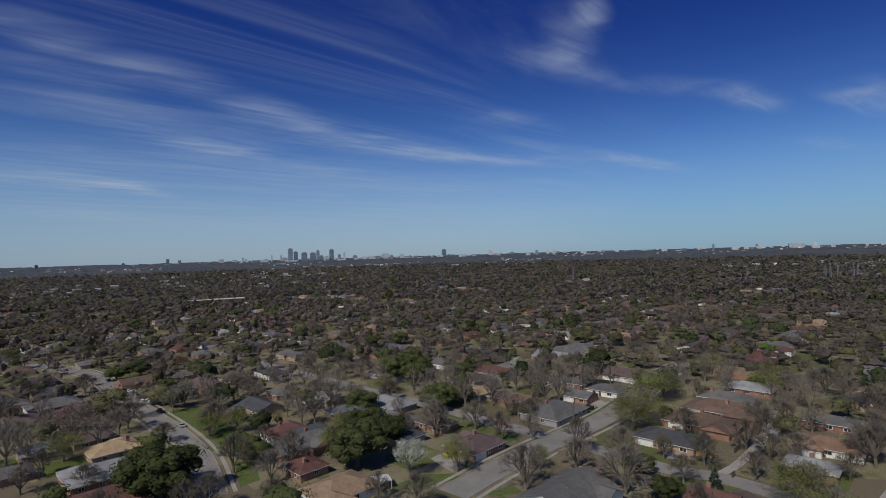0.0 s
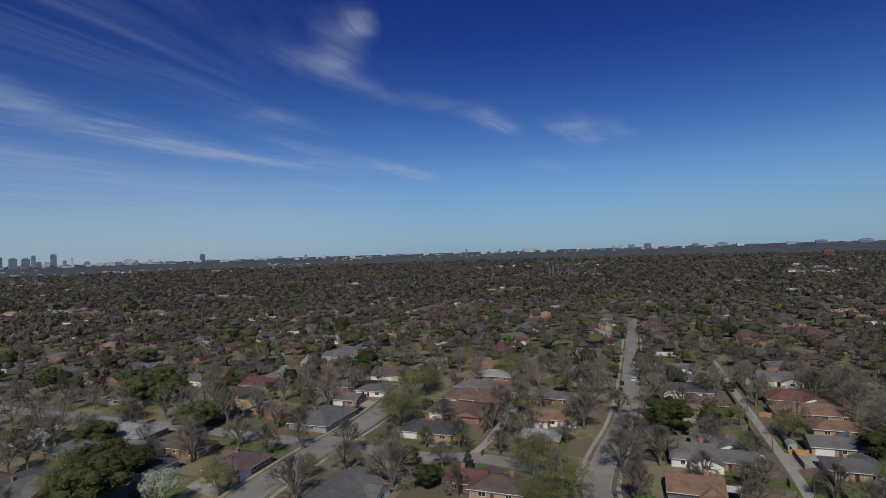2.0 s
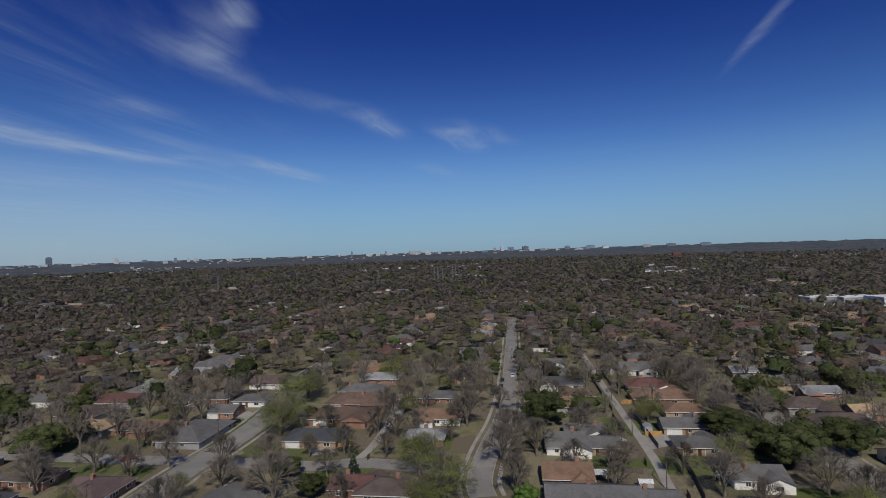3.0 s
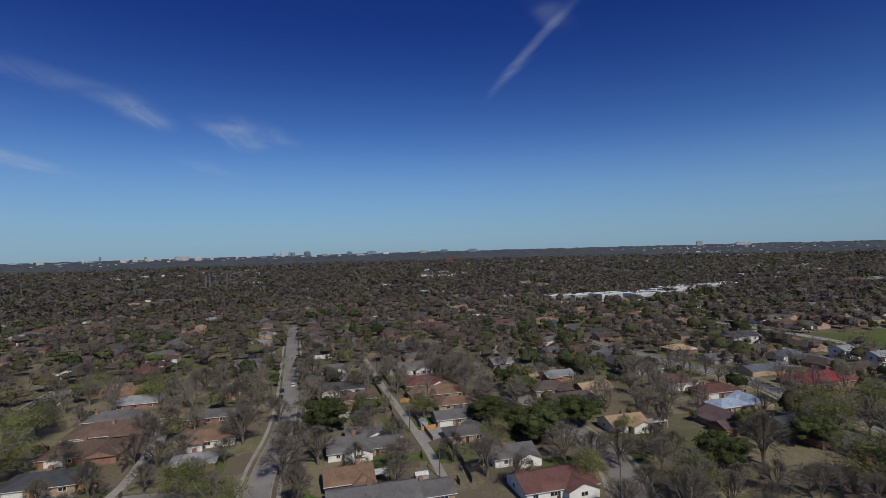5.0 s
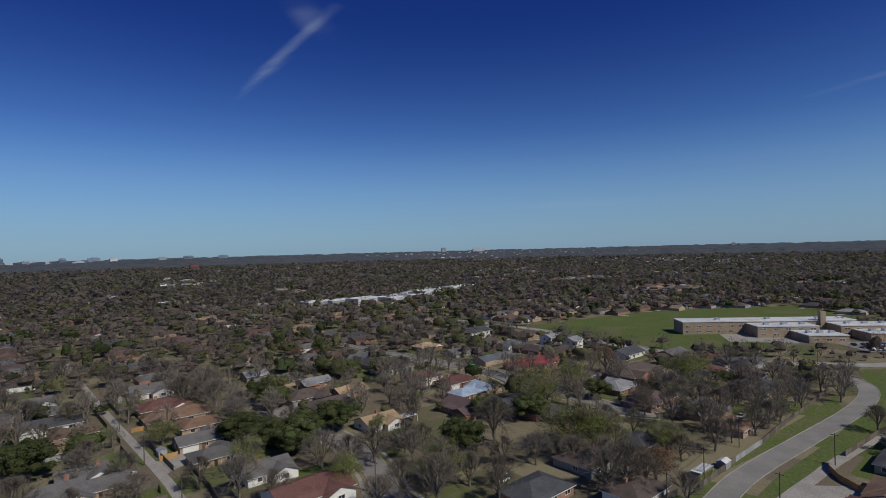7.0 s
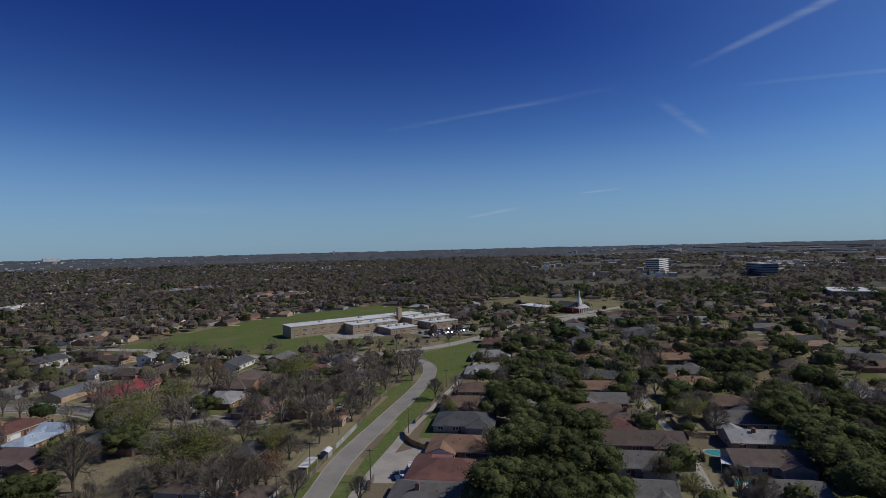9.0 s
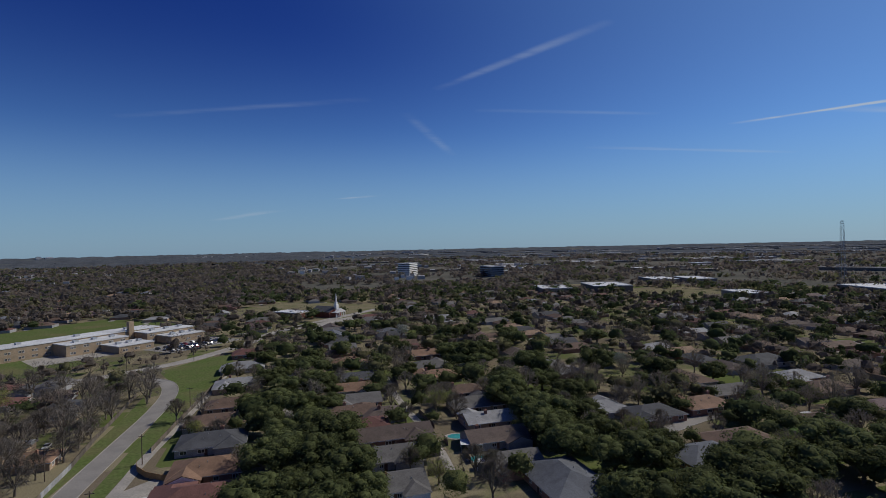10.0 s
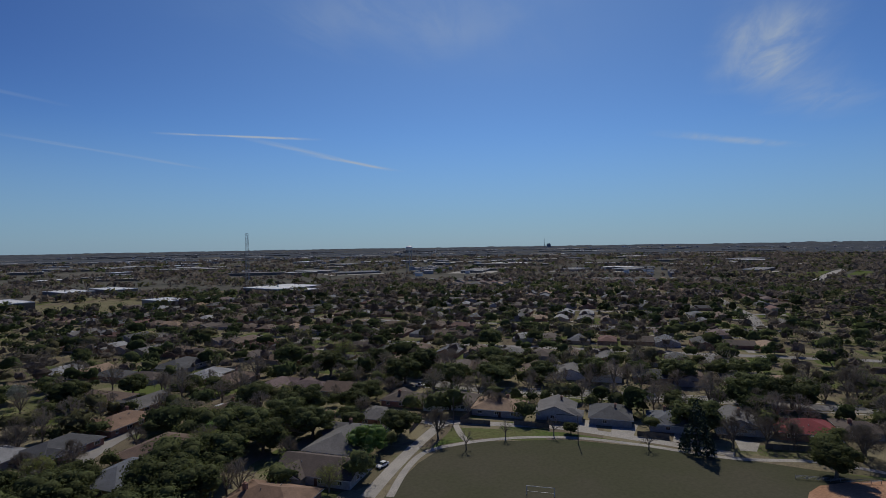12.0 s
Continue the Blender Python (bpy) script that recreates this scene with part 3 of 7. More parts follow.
# ---------------------------------------------------------------- trees
def branch_tree(seed, height=10.0, spread=5.0, stems=6, twigs=900, twig_len=1.5, low=0.2, fine=0.03, coarse=False):
    """Trunk, limbs, boughs and thin twigs that fill an uneven dome: limbs as tapered prisms, twigs as slivers."""
    r = random.Random(seed)
    lv, lf, tv, tf = [], [], [], []
    zc, pa, pb = height * 0.42, r.uniform(0, 6.3), r.uniform(0, 6.3)

    def limb(a, b, ra, rb, n):
        q = (b - a).to_track_quat("Z", "Y")
        s = len(lv)
        for c, rad in ((a, ra), (b, rb)):
            for i in range(n):
                lv.append(c + q @ Vector((rad * math.cos(i * math.tau / n), rad * math.sin(i * math.tau / n), 0)))
        for i in range(n):
            lf.append((s + i, s + (i + 1) % n, s + n + (i + 1) % n, s + n + i))

    def sliver(a, b, rad):
        side = (b - a).cross(Vector((r.uniform(-1, 1), r.uniform(-1, 1), r.uniform(-1, 1)))).normalized() * rad
        s = len(tv)
        tv.extend((a - side, a + side, b))
        tf.append((s, s + 1, s + 2))

    def reach(ang, rise_, f):
        """A point at the share f of the crown's outline."""
        wide = spread * (1 + 0.13 * math.sin(2 * ang + pa) + 0.10 * math.sin(3 * ang + pb + 2 * rise_))
        tall = (height - zc) * (1 + 0.08 * math.sin(2 * ang + pb)) if rise_ > 0 else height * (0.42 - low)
        return Vector((math.cos(ang) * math.cos(rise_) * wide * f, math.sin(ang) * math.cos(rise_) * wide * f, zc + math.sin(rise_) * tall * f))

    ends = []
    fork = Vector((r.uniform(-0.2, 0.2), r.uniform(-0.2, 0.2), height * (low + 0.02)))
    limb(Vector((0, 0, -0.3)), fork, 0.36, 0.27, 7)
    for k in range(stems):
        ang = k * math.tau / stems + r.uniform(-0.35, 0.35)
        up = r.uniform(0.95, 1.4) if k % 3 == 0 else r.uniform(0.2, 0.75)
        tip = reach(ang, up, 0.58)
        mid = fork.lerp(tip, 0.5) + Vector((r.uniform(-0.3, 0.3), r.uniform(-0.3, 0.3), r.uniform(0.1, 0.5)))
        limb(fork, mid, 0.19, 0.14, 5)
        limb(mid, tip, 0.14, 0.08, 4)
        for j in range(5):
            start = fork.lerp(mid, r.uniform(0.6, 1.0)) if j < 2 else mid.lerp(tip, r.uniform(0.1, 1.0))
            e, h = ang + r.uniform(-0.75, 0.75), max(-0.5, min(1.5, up + r.uniform(-0.75, 0.6)))
            out = reach(e, h, r.uniform(0.72, 0.88))
            bend = start.lerp(out, 0.5) + Vector((r.uniform(-0.25, 0.25), r.uniform(-0.25, 0.25), r.uniform(0.0, 0.45)))
            if coarse:
                sliver(start, bend, 0.10)
                sliver(bend, out, 0.07)
            else:
                limb(start, bend, 0.08, 0.055, 3)
                limb(bend, out, 0.055, 0.02, 3)
            ends += [(start, bend), (bend, out), (bend, out)]
            for i in range(3):
                p = start.lerp(bend, r.uniform(0.3, 1)) if i == 0 else bend.lerp(out, r.uniform(0.1, 0.9))
                q = reach(e + r.uniform(-0.5, 0.5), max(-0.6, min(1.5, h + r.uniform(-0.45, 0.45))), r.uniform(0.8, 0.97))
                sliver(p, q, 0.045)
                ends += [(p, q), (p, q)]
    centre = Vector((0, 0, zc))
    for k in range(twigs):
        a, b = r.choice(ends)
        p = a.lerp(b, r.uniform(0.15, 1.0))
        w = (b - a).normalized() * 0.5 + (p - centre).normalized() * 0.45 + Vector((r.uniform(-1, 1), r.uniform(-1, 1), r.uniform(-0.6, 0.8))) * 0.8
        sliver(p, p + w.normalized() * twig_len * r.uniform(0.5, 1.2), fine)
    for v in tv:
        f = math.hypot(math.hypot(v.x, v.y) / spread, max(0.0, v.z - zc) / (height - zc))
        if f > 1.0:
            g = (1.0 + (f - 1.0) * 0.4) / f
            v.x, v.y, v.z = v.x * g, v.y * g, zc + (v.z - zc) * g if v.z > zc else v.z
    return lv, lf, tv, tf


def core_shapes():
    """Open-bottomed unit lumps with few faces."""
    ring = np.arange(6) * math.tau / 6
    unit = np.concatenate([np.stack([np.cos(ring) * f, np.sin(ring) * f, np.full(6, h)], 1) for f, h in ((0.72, -0.6), (1.0, 0.05), (0.62, 0.75))] + [np.array([[0, 0, 1.0]])])
    tri = [(12 + i, 12 + (i + 1) % 6, 18) for i in range(6)]
    for k in (0, 6):
        for i in range(6):
            j = (i + 1) % 6
            tri += [(k + i, k + j, k + 6 + j), (k + i, k + 6 + j, k + 6 + i)]
    out = {1: (unit, np.array(tri))}
    for level in (2,):
        bm = bmesh.new()
        bmesh.ops.create_icosphere(bm, subdivisions=level, radius=1.0)
        gone = [f for f in bm.faces if f.calc_center_median().z < -0.5]
        bmesh.ops.delete(bm, geom=gone, context="FACES")
        bm.verts.index_update()
        out[level] = (np.array([v.co[:] for v in bm.verts]), np.array([[v.index for v in f.verts] for f in bm.faces]))
        bm.free()
    return out


CORES = core_shapes()


def leaf_crown(seed, n, clumps, size, height=10.0, spread=5.0, low=0.22, shell=0.65, inner=0.0):
    """Many small leaf sprays gathered in uneven clumps."""
    r = np.random.default_rng(seed)
    c = []
    for k in range(clumps):
        ang, rad = r.uniform(0, math.tau), spread * 0.68 * math.sqrt(r.uniform(0.02, 1))
        z = height * (low + 0.12 + (1 - low - 0.28) * r.uniform(0, 1) * (1 - 0.55 * (rad / spread) ** 2))
        c.append((rad * math.cos(ang), rad * math.sin(ang), z, spread * r.uniform(0.24, 0.42)))
    c = np.array(c)
    pick = r.integers(0, clumps, n)
    d = r.normal(size=(n, 3))
    d /= np.linalg.norm(d, axis=1)[:, None]
    d[:, 2] = np.where(d[:, 2] < -0.3, -d[:, 2] * 0.5, d[:, 2])
    rad = c[pick, 3] * (shell + (1.06 - shell) * r.random(n) ** 0.6)
    p = c[pick, :3] + d * rad[:, None] * np.array([1, 1, 0.8])
    nrm = d + r.normal(size=(n, 3)) * 0.42
    nrm /= np.linalg.norm(nrm, axis=1)[:, None]
    t = np.cross(nrm, r.normal(size=(n, 3)))
    t /= np.linalg.norm(t, axis=1)[:, None]
    b = np.cross(nrm, t)
    s = size * r.uniform(0.6, 1.3, n)[:, None]
    quad = np.stack([p - t * s, p - b * s * 0.8, p + t * s * 0.8 + b * s * 0.7], 1).reshape(-1, 3)
    faces = [(3 * i, 3 * i + 1, 3 * i + 2) for i in range(n)]
    if not inner:
        return quad, faces, n
    unit, tri = CORES[1]
    lumps = c[:, None, :3] + unit[None] * r.uniform(0.75, 1.1, (clumps, len(unit), 1)) * c[:, None, 3:] * inner
    faces += [tuple(q) for q in (tri[None] + (np.arange(clumps) * len(unit))[:, None, None] + 3 * n).reshape(-1, 3).tolist()]
    return np.concatenate([quad, lumps.reshape(-1, 3)]), faces, n


TREE_LABEL = dict(bare="bare grey-brown deciduous tree with fine twigs", budding="deciduous tree with sparse yellow-green spring buds", oak="dense dark green live oak",
                  blossom="tree covered in white spring blossom", pale="pale grey tree with light seed heads", conifer="dark green cone-shaped evergreen", thin="bare grey-brown deciduous tree",
                  russet="tree still holding russet brown leaves", fresh="tree with bright fresh green leaves", sapling="slender bare young tree beside the path")
TEMPLATES = {}


def make_templates():
    spec = dict(bare=5, thin=3, budding=3, oak=5, blossom=1, pale=1, conifer=1, russet=2, fresh=2, sapling=2)
    for kind, count in spec.items():
        TEMPLATES[kind] = []
        for i in range(count):
            seed = 31 * i + len(kind) * 7
            tall = 9.2 if kind in ("oak", "fresh") else 10.0
            twigs = dict(bare=1850, thin=380, pale=2000, sapling=240, budding=700, russet=500).get(kind, 60)
            lv, lf, tv, tf = branch_tree(seed, tall, 5.0, 5 if kind == "sapling" else 6 + i % 3, twigs, 1.9 if kind in ("bare", "thin") else 1.5, 0.26 if kind == "sapling" else 0.14 + 0.03 * (i % 3), 0.075 if kind == "thin" else 0.034, kind in ("thin", "oak", "fresh", "blossom"))
            if kind in ("oak", "budding", "blossom", "fresh", "russet", "conifer"):
                if kind == "conifer":
                    g = np.random.default_rng(4)
                    z = 10 * (1 - np.sqrt(g.random(700)))
                    a = g.random(700) * math.tau
                    rr = (10.4 - z) * 0.34 * (0.6 + 0.4 * g.random(700))
                    p = np.stack([rr * np.cos(a), rr * np.sin(a), z + 0.3], 1)
                    t = g.normal(size=(700, 3)) * 0.38
                    b = g.normal(size=(700, 3)) * 0.28
                    cv = np.stack([p - t, p + b, p + t], 1).reshape(-1, 3)
                    cf = [(3 * j, 3 * j + 1, 3 * j + 2) for j in range(700)]
                    lf = lf[:9]
                else:
                    n, cl, size, shell = dict(oak=(4100, 48, 0.205, 0.6), budding=(5000, 60, 0.125, 0.3), blossom=(4000, 26, 0.16, 0.6), fresh=(4200, 34, 0.19, 0.6), russet=(4200, 40, 0.14, 0.4))[kind]
                    cv, cf, flat = leaf_crown(seed + 3, n, cl, size, tall, 5.0, 0.2, shell, 0.66 if kind in ("oak", "fresh") else 0.0)
                crown = mesh_of("crown", cv, cf, LEAF[kind])
                if kind != "conifer":
                    crown.polygons.foreach_set("use_smooth", [i >= flat for i in range(len(cf))])
            else:
                crown = mesh_of("crown", tv, tf, LEAF["pale"] if kind == "pale" else TWIG)
            if kind in ("budding", "russet"):
                trunk = mesh_of("trunk", lv + tv, lf + [tuple(len(lv) + q for q in f) for f in tf], [BARK, TWIG], [0] * len(lf) + [1] * len(tf))
            else:
                trunk = mesh_of("trunk", lv, lf, BARK)
            TEMPLATES[kind].append((trunk, crown))


make_templates()


def tree(kind, x, y, d):
    """One tree of crown width d, standing at x, y."""
    i = rng.randrange(len(TEMPLATES[kind]))
    trunk, crown = TEMPLATES[kind][i]
    s = d / (8.4 if kind in ("oak", "budding", "fresh") else 9.2)
    f = dict(oak=0.70, budding=0.66, fresh=0.74, bare=0.84, russet=0.84).get(kind, 1.0)
    ob = base("tree", Matrix.Translation((x, y, 0)) @ pose(0, 0, 0, 0, 0, rng.uniform(0, 360)) @ Matrix.Diagonal((s, s, s * f * rng.uniform(0.9, 1.1), 1)), TREE_LABEL[kind], "tree", "neighbourhood trees")
    part_mesh("trunk", trunk, ob)
    part_mesh("crown", crown, ob)
    TREES.append((x, y, d / 2))


def grove(name, kind, places, label, seed):
    """Many trees of one kind that cannot be told apart, joined into one mesh."""
    g = np.random.default_rng(seed)
    vs, fs, mi, n = [], [], [], 0
    mats = []
    for me in TEMPLATES[kind][0]:
        mats += list(me.materials)
    for x, y, d in places:
        a, s = g.uniform(0, math.tau), d / 10
        m = np.array([[math.cos(a), -math.sin(a), 0], [math.sin(a), math.cos(a), 0], [0, 0, 1]]) * s
        for k, me in enumerate(TEMPLATES[kind][g.integers(0, len(TEMPLATES[kind]))]):
            first = 0 if k == 0 else len(mats) - 1
            v = np.empty(len(me.vertices) * 3)
            me.vertices.foreach_get("co", v)
            vs.append(v.reshape(-1, 3) @ m.T + np.array([x, y, 0]))
            fs += [tuple(n + q for q in f.vertices) for f in me.polygons]
            mi += [first + f.material_index for f in me.polygons]
            n += len(me.vertices)
    if vs:
        me = mesh_of(name, np.concatenate(vs), fs, mats, mi)
        tagged(new(name, me), label, "trees", kind="stuff")


def soup(name, at, wide, tall, n, size, mat, label, seed, drawn=False, core=0):
    """Far trees joined into one mesh: each one a loose cloud of n sprays."""
    g = np.random.default_rng(seed)
    m = len(at)
    if not m:
        return
    d = g.normal(size=(m, n, 3))
    d /= np.linalg.norm(d, axis=2)[:, :, None]
    rad = (0.45 + 0.6 * g.random((m, n)) ** 0.5)
    lop = g.uniform(0.75, 1.25, (m, 1, 3))
    p = d * rad[:, :, None] * lop * np.stack([wide / 2, wide / 2, tall * 0.44], 1)[:, None, :]
    p[:, :, 2] = np.maximum(p[:, :, 2], -tall[:, None] * 0.28)
    p += np.concatenate([at, (at_z(at) + tall * 0.56)[:, None]], 1)[:, None, :]
    s = (size * wide / 10)[:, None, None] * g.uniform(0.6, 1.4, (m, n, 1))
    if drawn:
        # thin sprays that reach outwards and up
        t = d + np.array([0, 0, 0.35]) + g.normal(size=(m, n, 3)) * 0.45
        b = np.cross(t, g.normal(size=(m, n, 3)))
    else:
        out = d * np.array([1, 1, 1.5]) + np.array([0, 0, 0.2]) + g.normal(size=(m, n, 3)) * 0.5
        t = np.cross(out, g.normal(size=(m, n, 3)))
        b = np.cross(out, t)
    t /= np.linalg.norm(t, axis=2)[:, :, None]
    b /= np.linalg.norm(b, axis=2)[:, :, None]
    thin, long = (0.11, 2.2) if drawn else (0.85, 1.0)
    v = np.stack([p - b * s * thin - t * s * 0.4, p + b * s * thin - t * s * 0.4, p + t * s * long], 2).reshape(-1, 3)
    if drawn:
        # a stem and a few limbs up into the sprays
        foot = np.concatenate([at, at_z(at)[:, None]], 1)[:, None, :]
        tip = p[:, :5] - np.array([0, 0, 0.4])
        side = np.cross(tip - foot, g.normal(size=(m, 5, 3)))
        side *= 0.2 / np.linalg.norm(side, axis=2)[:, :, None]
        v = np.concatenate([v, np.stack([foot - side, foot + side, tip], 2).reshape(-1, 3)])
    index = np.arange(len(v), dtype=np.int32)
    rounded = np.zeros(len(v) // 3, bool)
    if core:
        # an uneven lumpy inner mass under the outer sprays
        cv, cf = CORES[core]
        lump = cv[None] * g.uniform(0.55, 1.3, (m, len(cv), 1)) * lop
        lump = lump * np.stack([wide / 2, wide / 2, tall * 0.46], 1)[:, None, :] * (0.70 if core == 2 else 0.50 if drawn else 0.66)
        lump += np.concatenate([at, (at_z(at) + tall * 0.52)[:, None]], 1)[:, None, :]
        start = len(v)
        v = np.concatenate([v, lump.reshape(-1, 3)])
        more = (cf[None] + (np.arange(m) * len(cv))[:, None, None] + start).astype(np.int32).ravel()
        index = np.concatenate([index, more])
        rounded = np.concatenate([rounded, np.ones(len(more) // 3, bool)])
    me = bpy.data.meshes.new(name)
    k = len(index) // 3
    me.vertices.add(len(v))
    me.vertices.foreach_set("co", v.astype(np.float32).ravel())
    me.loops.add(3 * k)
    me.loops.foreach_set("vertex_index", index)
    me.polygons.add(k)
    me.polygons.foreach_set("loop_start", np.arange(0, 3 * k, 3, dtype=np.int32))
    me.polygons.foreach_set("use_smooth", rounded & (core == 2))
    me.materials.append(mat)
    me.update(calc_edges=True)
    me.validate()
    tagged(new(name, me), label, "woods", kind="stuff")


def at_z(at):
    r = np.hypot(at[:, 0], at[:, 1])
    return np.where(r < 1300, 0.0, 40.0 * (np.maximum(r - 1300, 0) / 3600) ** 1.4)


def inside(pts, poly):
    x, y = pts[:, 0], pts[:, 1]
    ok = np.zeros(len(pts), bool)
    j = len(poly) - 1
    for i in range(len(poly)):
        (xi, yi), (xj, yj) = poly[i], poly[j]
        cross = ((yi > y) != (yj > y)) & (x < (xj - xi) * (y - yi) / (yj - yi + 1e-9) + xi)
        ok ^= cross
        j = i
    return ok


def free_of(pts, margin, discs, lines=True):
    """Which points keep clear of open ground, streets and the discs given."""
    ok = np.ones(len(pts), bool)
    for poly in CLEAR:
        ok &= ~inside(pts, poly)
    if lines:
        for line, half in LINES:
            for a, b in zip(line[:-1], line[1:]):
                ab = b - a
                f = np.clip(((pts - a) @ ab) / (ab @ ab + 1e-9), 0, 1)
                ok &= np.hypot(*(pts - a - f[:, None] * ab).T) > half + margin
    for x, y, r in discs:
        ok &= np.hypot(pts[:, 0] - x, pts[:, 1] - y) > r
    return ok


# ---------------------------------------------------------------- larger buildings
def flat_block(name, x, y, turn, L, W, H, wall, roof, label, category, windows=0, storeys=1, group="", win_mat=None):
    """A flat-roofed building with parapet, roof sheet and rows of windows on all sides."""
    ob = base(name, Matrix.Translation((x, y, rise(math.hypot(x, y)))) @ pose(0, 0, 0, 0, 0, turn), label, category, group)
    part("wall", boxes((-L / 2, -W / 2, 0, L / 2, W / 2, H)), wall, ob)
    part("roof", boxes((-L / 2 + 0.3, -W / 2 + 0.3, H + 0.004, L / 2 - 0.3, W / 2 - 0.3, H + 0.12)), roof, ob)
    t = 0.3
    part("parapet", boxes((-L / 2 - 0.05, -W / 2 - 0.05, H - 0.3, L / 2 + 0.05, -W / 2 + t, H + 0.5), (-L / 2 - 0.05, W / 2 - t, H - 0.3, L / 2 + 0.05, W / 2 + 0.05, H + 0.5),
                          (-L / 2 - 0.05, -W / 2 + t, H - 0.3, -L / 2 + t, W / 2 - t, H + 0.5), (L / 2 - t, -W / 2 + t, H - 0.3, L / 2 + 0.05, W / 2 - t, H + 0.5)), TRIM, ob)
    for k in range(max(1, int(L / 22))):
        ux, uy = -L / 2 + L * (k + 0.5) / max(1, int(L / 22)), W * 0.12 * (1 if k % 2 else -1)
        part("roof_unit", boxes((ux - 1.2, uy - 1.0, H + 0.12, ux + 1.2, uy + 1.0, H + 1.3)), METAL, ob)
    if storeys > 3:
        for s in range(storeys):
            z = H * (s + 0.25) / storeys
            part("window_band", boxes((-L / 2 - 0.08, -W / 2 - 0.08, z, L / 2 + 0.08, W / 2 + 0.08, z + H * 0.33 / storeys)), PANE, ob)
    elif windows:
        for s in range(storeys):
            z = H * (s + 0.55) / storeys
            for i in range(windows):
                wx = -L / 2 + L * (i + 0.5) / windows
                for side in (1, -1):
                    part_mesh("window", PANE_ME, ob, pose(wx, side * W / 2, z, 0, 0, 0 if side > 0 else 180) @ Matrix.Diagonal((1.2, 2.0, 1.5, 1)))
    return ob


def school():
    """The two-storey buff brick school with its lower wings."""
    ob = base("school", pose(0, 0, 0), "two-storey buff brick school with white flat roofs", "school")
    for name, x0, y0, x1, y1, h in (("main_block", 399.5, -253, 418.5, -135.5, 8.6), ("middle_wing", 383, -219, 399.4, -179, 7.2), ("service_wing", 361, -224, 382.9, -200, 4.4),
                                    ("east_wing", 382, -270, 399.4, -232, 7.4), ("hall", 364, -266, 381.9, -239, 5.0)):
        p = part(name, boxes((x0, y0, 0, x1, y1, h)), SCHOOLBRICK, ob)
        part("roof", boxes((x0 - 0.3, y0 - 0.3, h, x1 + 0.3, y1 + 0.3, h + 0.5)), WHITEROOF, p)
        for s in range(2 if h > 6 else 1):
            n = int((y1 - y0) / 7)
            for i in range(n):
                yy = y0 + (y1 - y0) * (i + 0.5) / n
                for dy in (-0.9, 0.9):
                    part_mesh("window", WINDOW_ME, p, pose(x0, yy + dy, (2.0 if s == 0 else 5.6), 0, 0, 90) @ Matrix.Diagonal((0.9, 1, 1.25, 1)))
                    part_mesh("pane", PANE_ME, p, pose(x0, yy + dy, (2.0 if s == 0 else 5.6), 0, 0, 90) @ Matrix.Diagonal((0.9, 1, 1.25, 1)))
        for i in range(3):
            uy = y0 + (y1 - y0) * (i + 0.6) / 3.4
            part("roof_unit", boxes(((x0 + x1) / 2 - 1.3, uy - 1.5, h + 0.5, (x0 + x1) / 2 + 1.3, uy + 1.5, h + 1.9)), METAL, p)
    part("chimney", boxes((398, -231.8, 0, 401.5, -228.3, 15.5)), SCHOOLBRICK, ob)
    FOOT.append((395, -195, 82))


def church():
    """The brick church with its columned porch and white steeple."""
    ob = base("church", Matrix.Translation((361, -402, 0)) @ pose(0, 0, 0, 0, 0, 178), "red brick church with a white columned porch and tall white steeple", "church")
    part("wall", prism(bmesh.new(), [(-9, 0), (9, 0), (9, 5), (0, 9.4), (-9, 5)], "x", -14, 10), REDBRICK, ob)
    bm = bmesh.new()
    roof_bm(bm, 24, 18, 5, 0.49, False, 0.8)
    part("roof", bm, ROOF["slate"], ob, m=Matrix.Translation((-2, 0, 0.1)))
    part("porch_gable", prism(bmesh.new(), [(-7, 5.2), (7, 5.2), (0, 8.8)], "x", 13.6, 17), TRIM, ob)
    part("porch_ceiling", boxes((10, -7, 4.7, 17, 7, 5.2)), TRIM, ob)
    for k in range(6):
        part("column", tube(bmesh.new(), (16.4, -6.3 + k * 2.5, 0), (16.4, -6.3 + k * 2.5, 4.7), 0.38, 0.32, 10), TRIM, ob)
    part("steeple_base", boxes((9, -1.7, 7.2, 12.4, 1.7, 12.0)), TRIM, ob)
    part("belfry", boxes((9.6, -1.15, 12.0, 11.8, 1.15, 14.2)), TRIM, ob)
    part("spire", tube(bmesh.new(), (10.7, 0, 14.2), (10.7, 0, 23.5), 1.15, 0.06, 8), TRIM, ob)
    FOOT.append((361, -402, 26))
    flat_block("church_hall", 386, -380, 178, 34, 19, 6, REDBRICK, WHITEROOF, "long low red brick church hall", "church", 7)
    FOOT.append((386, -380, 22))


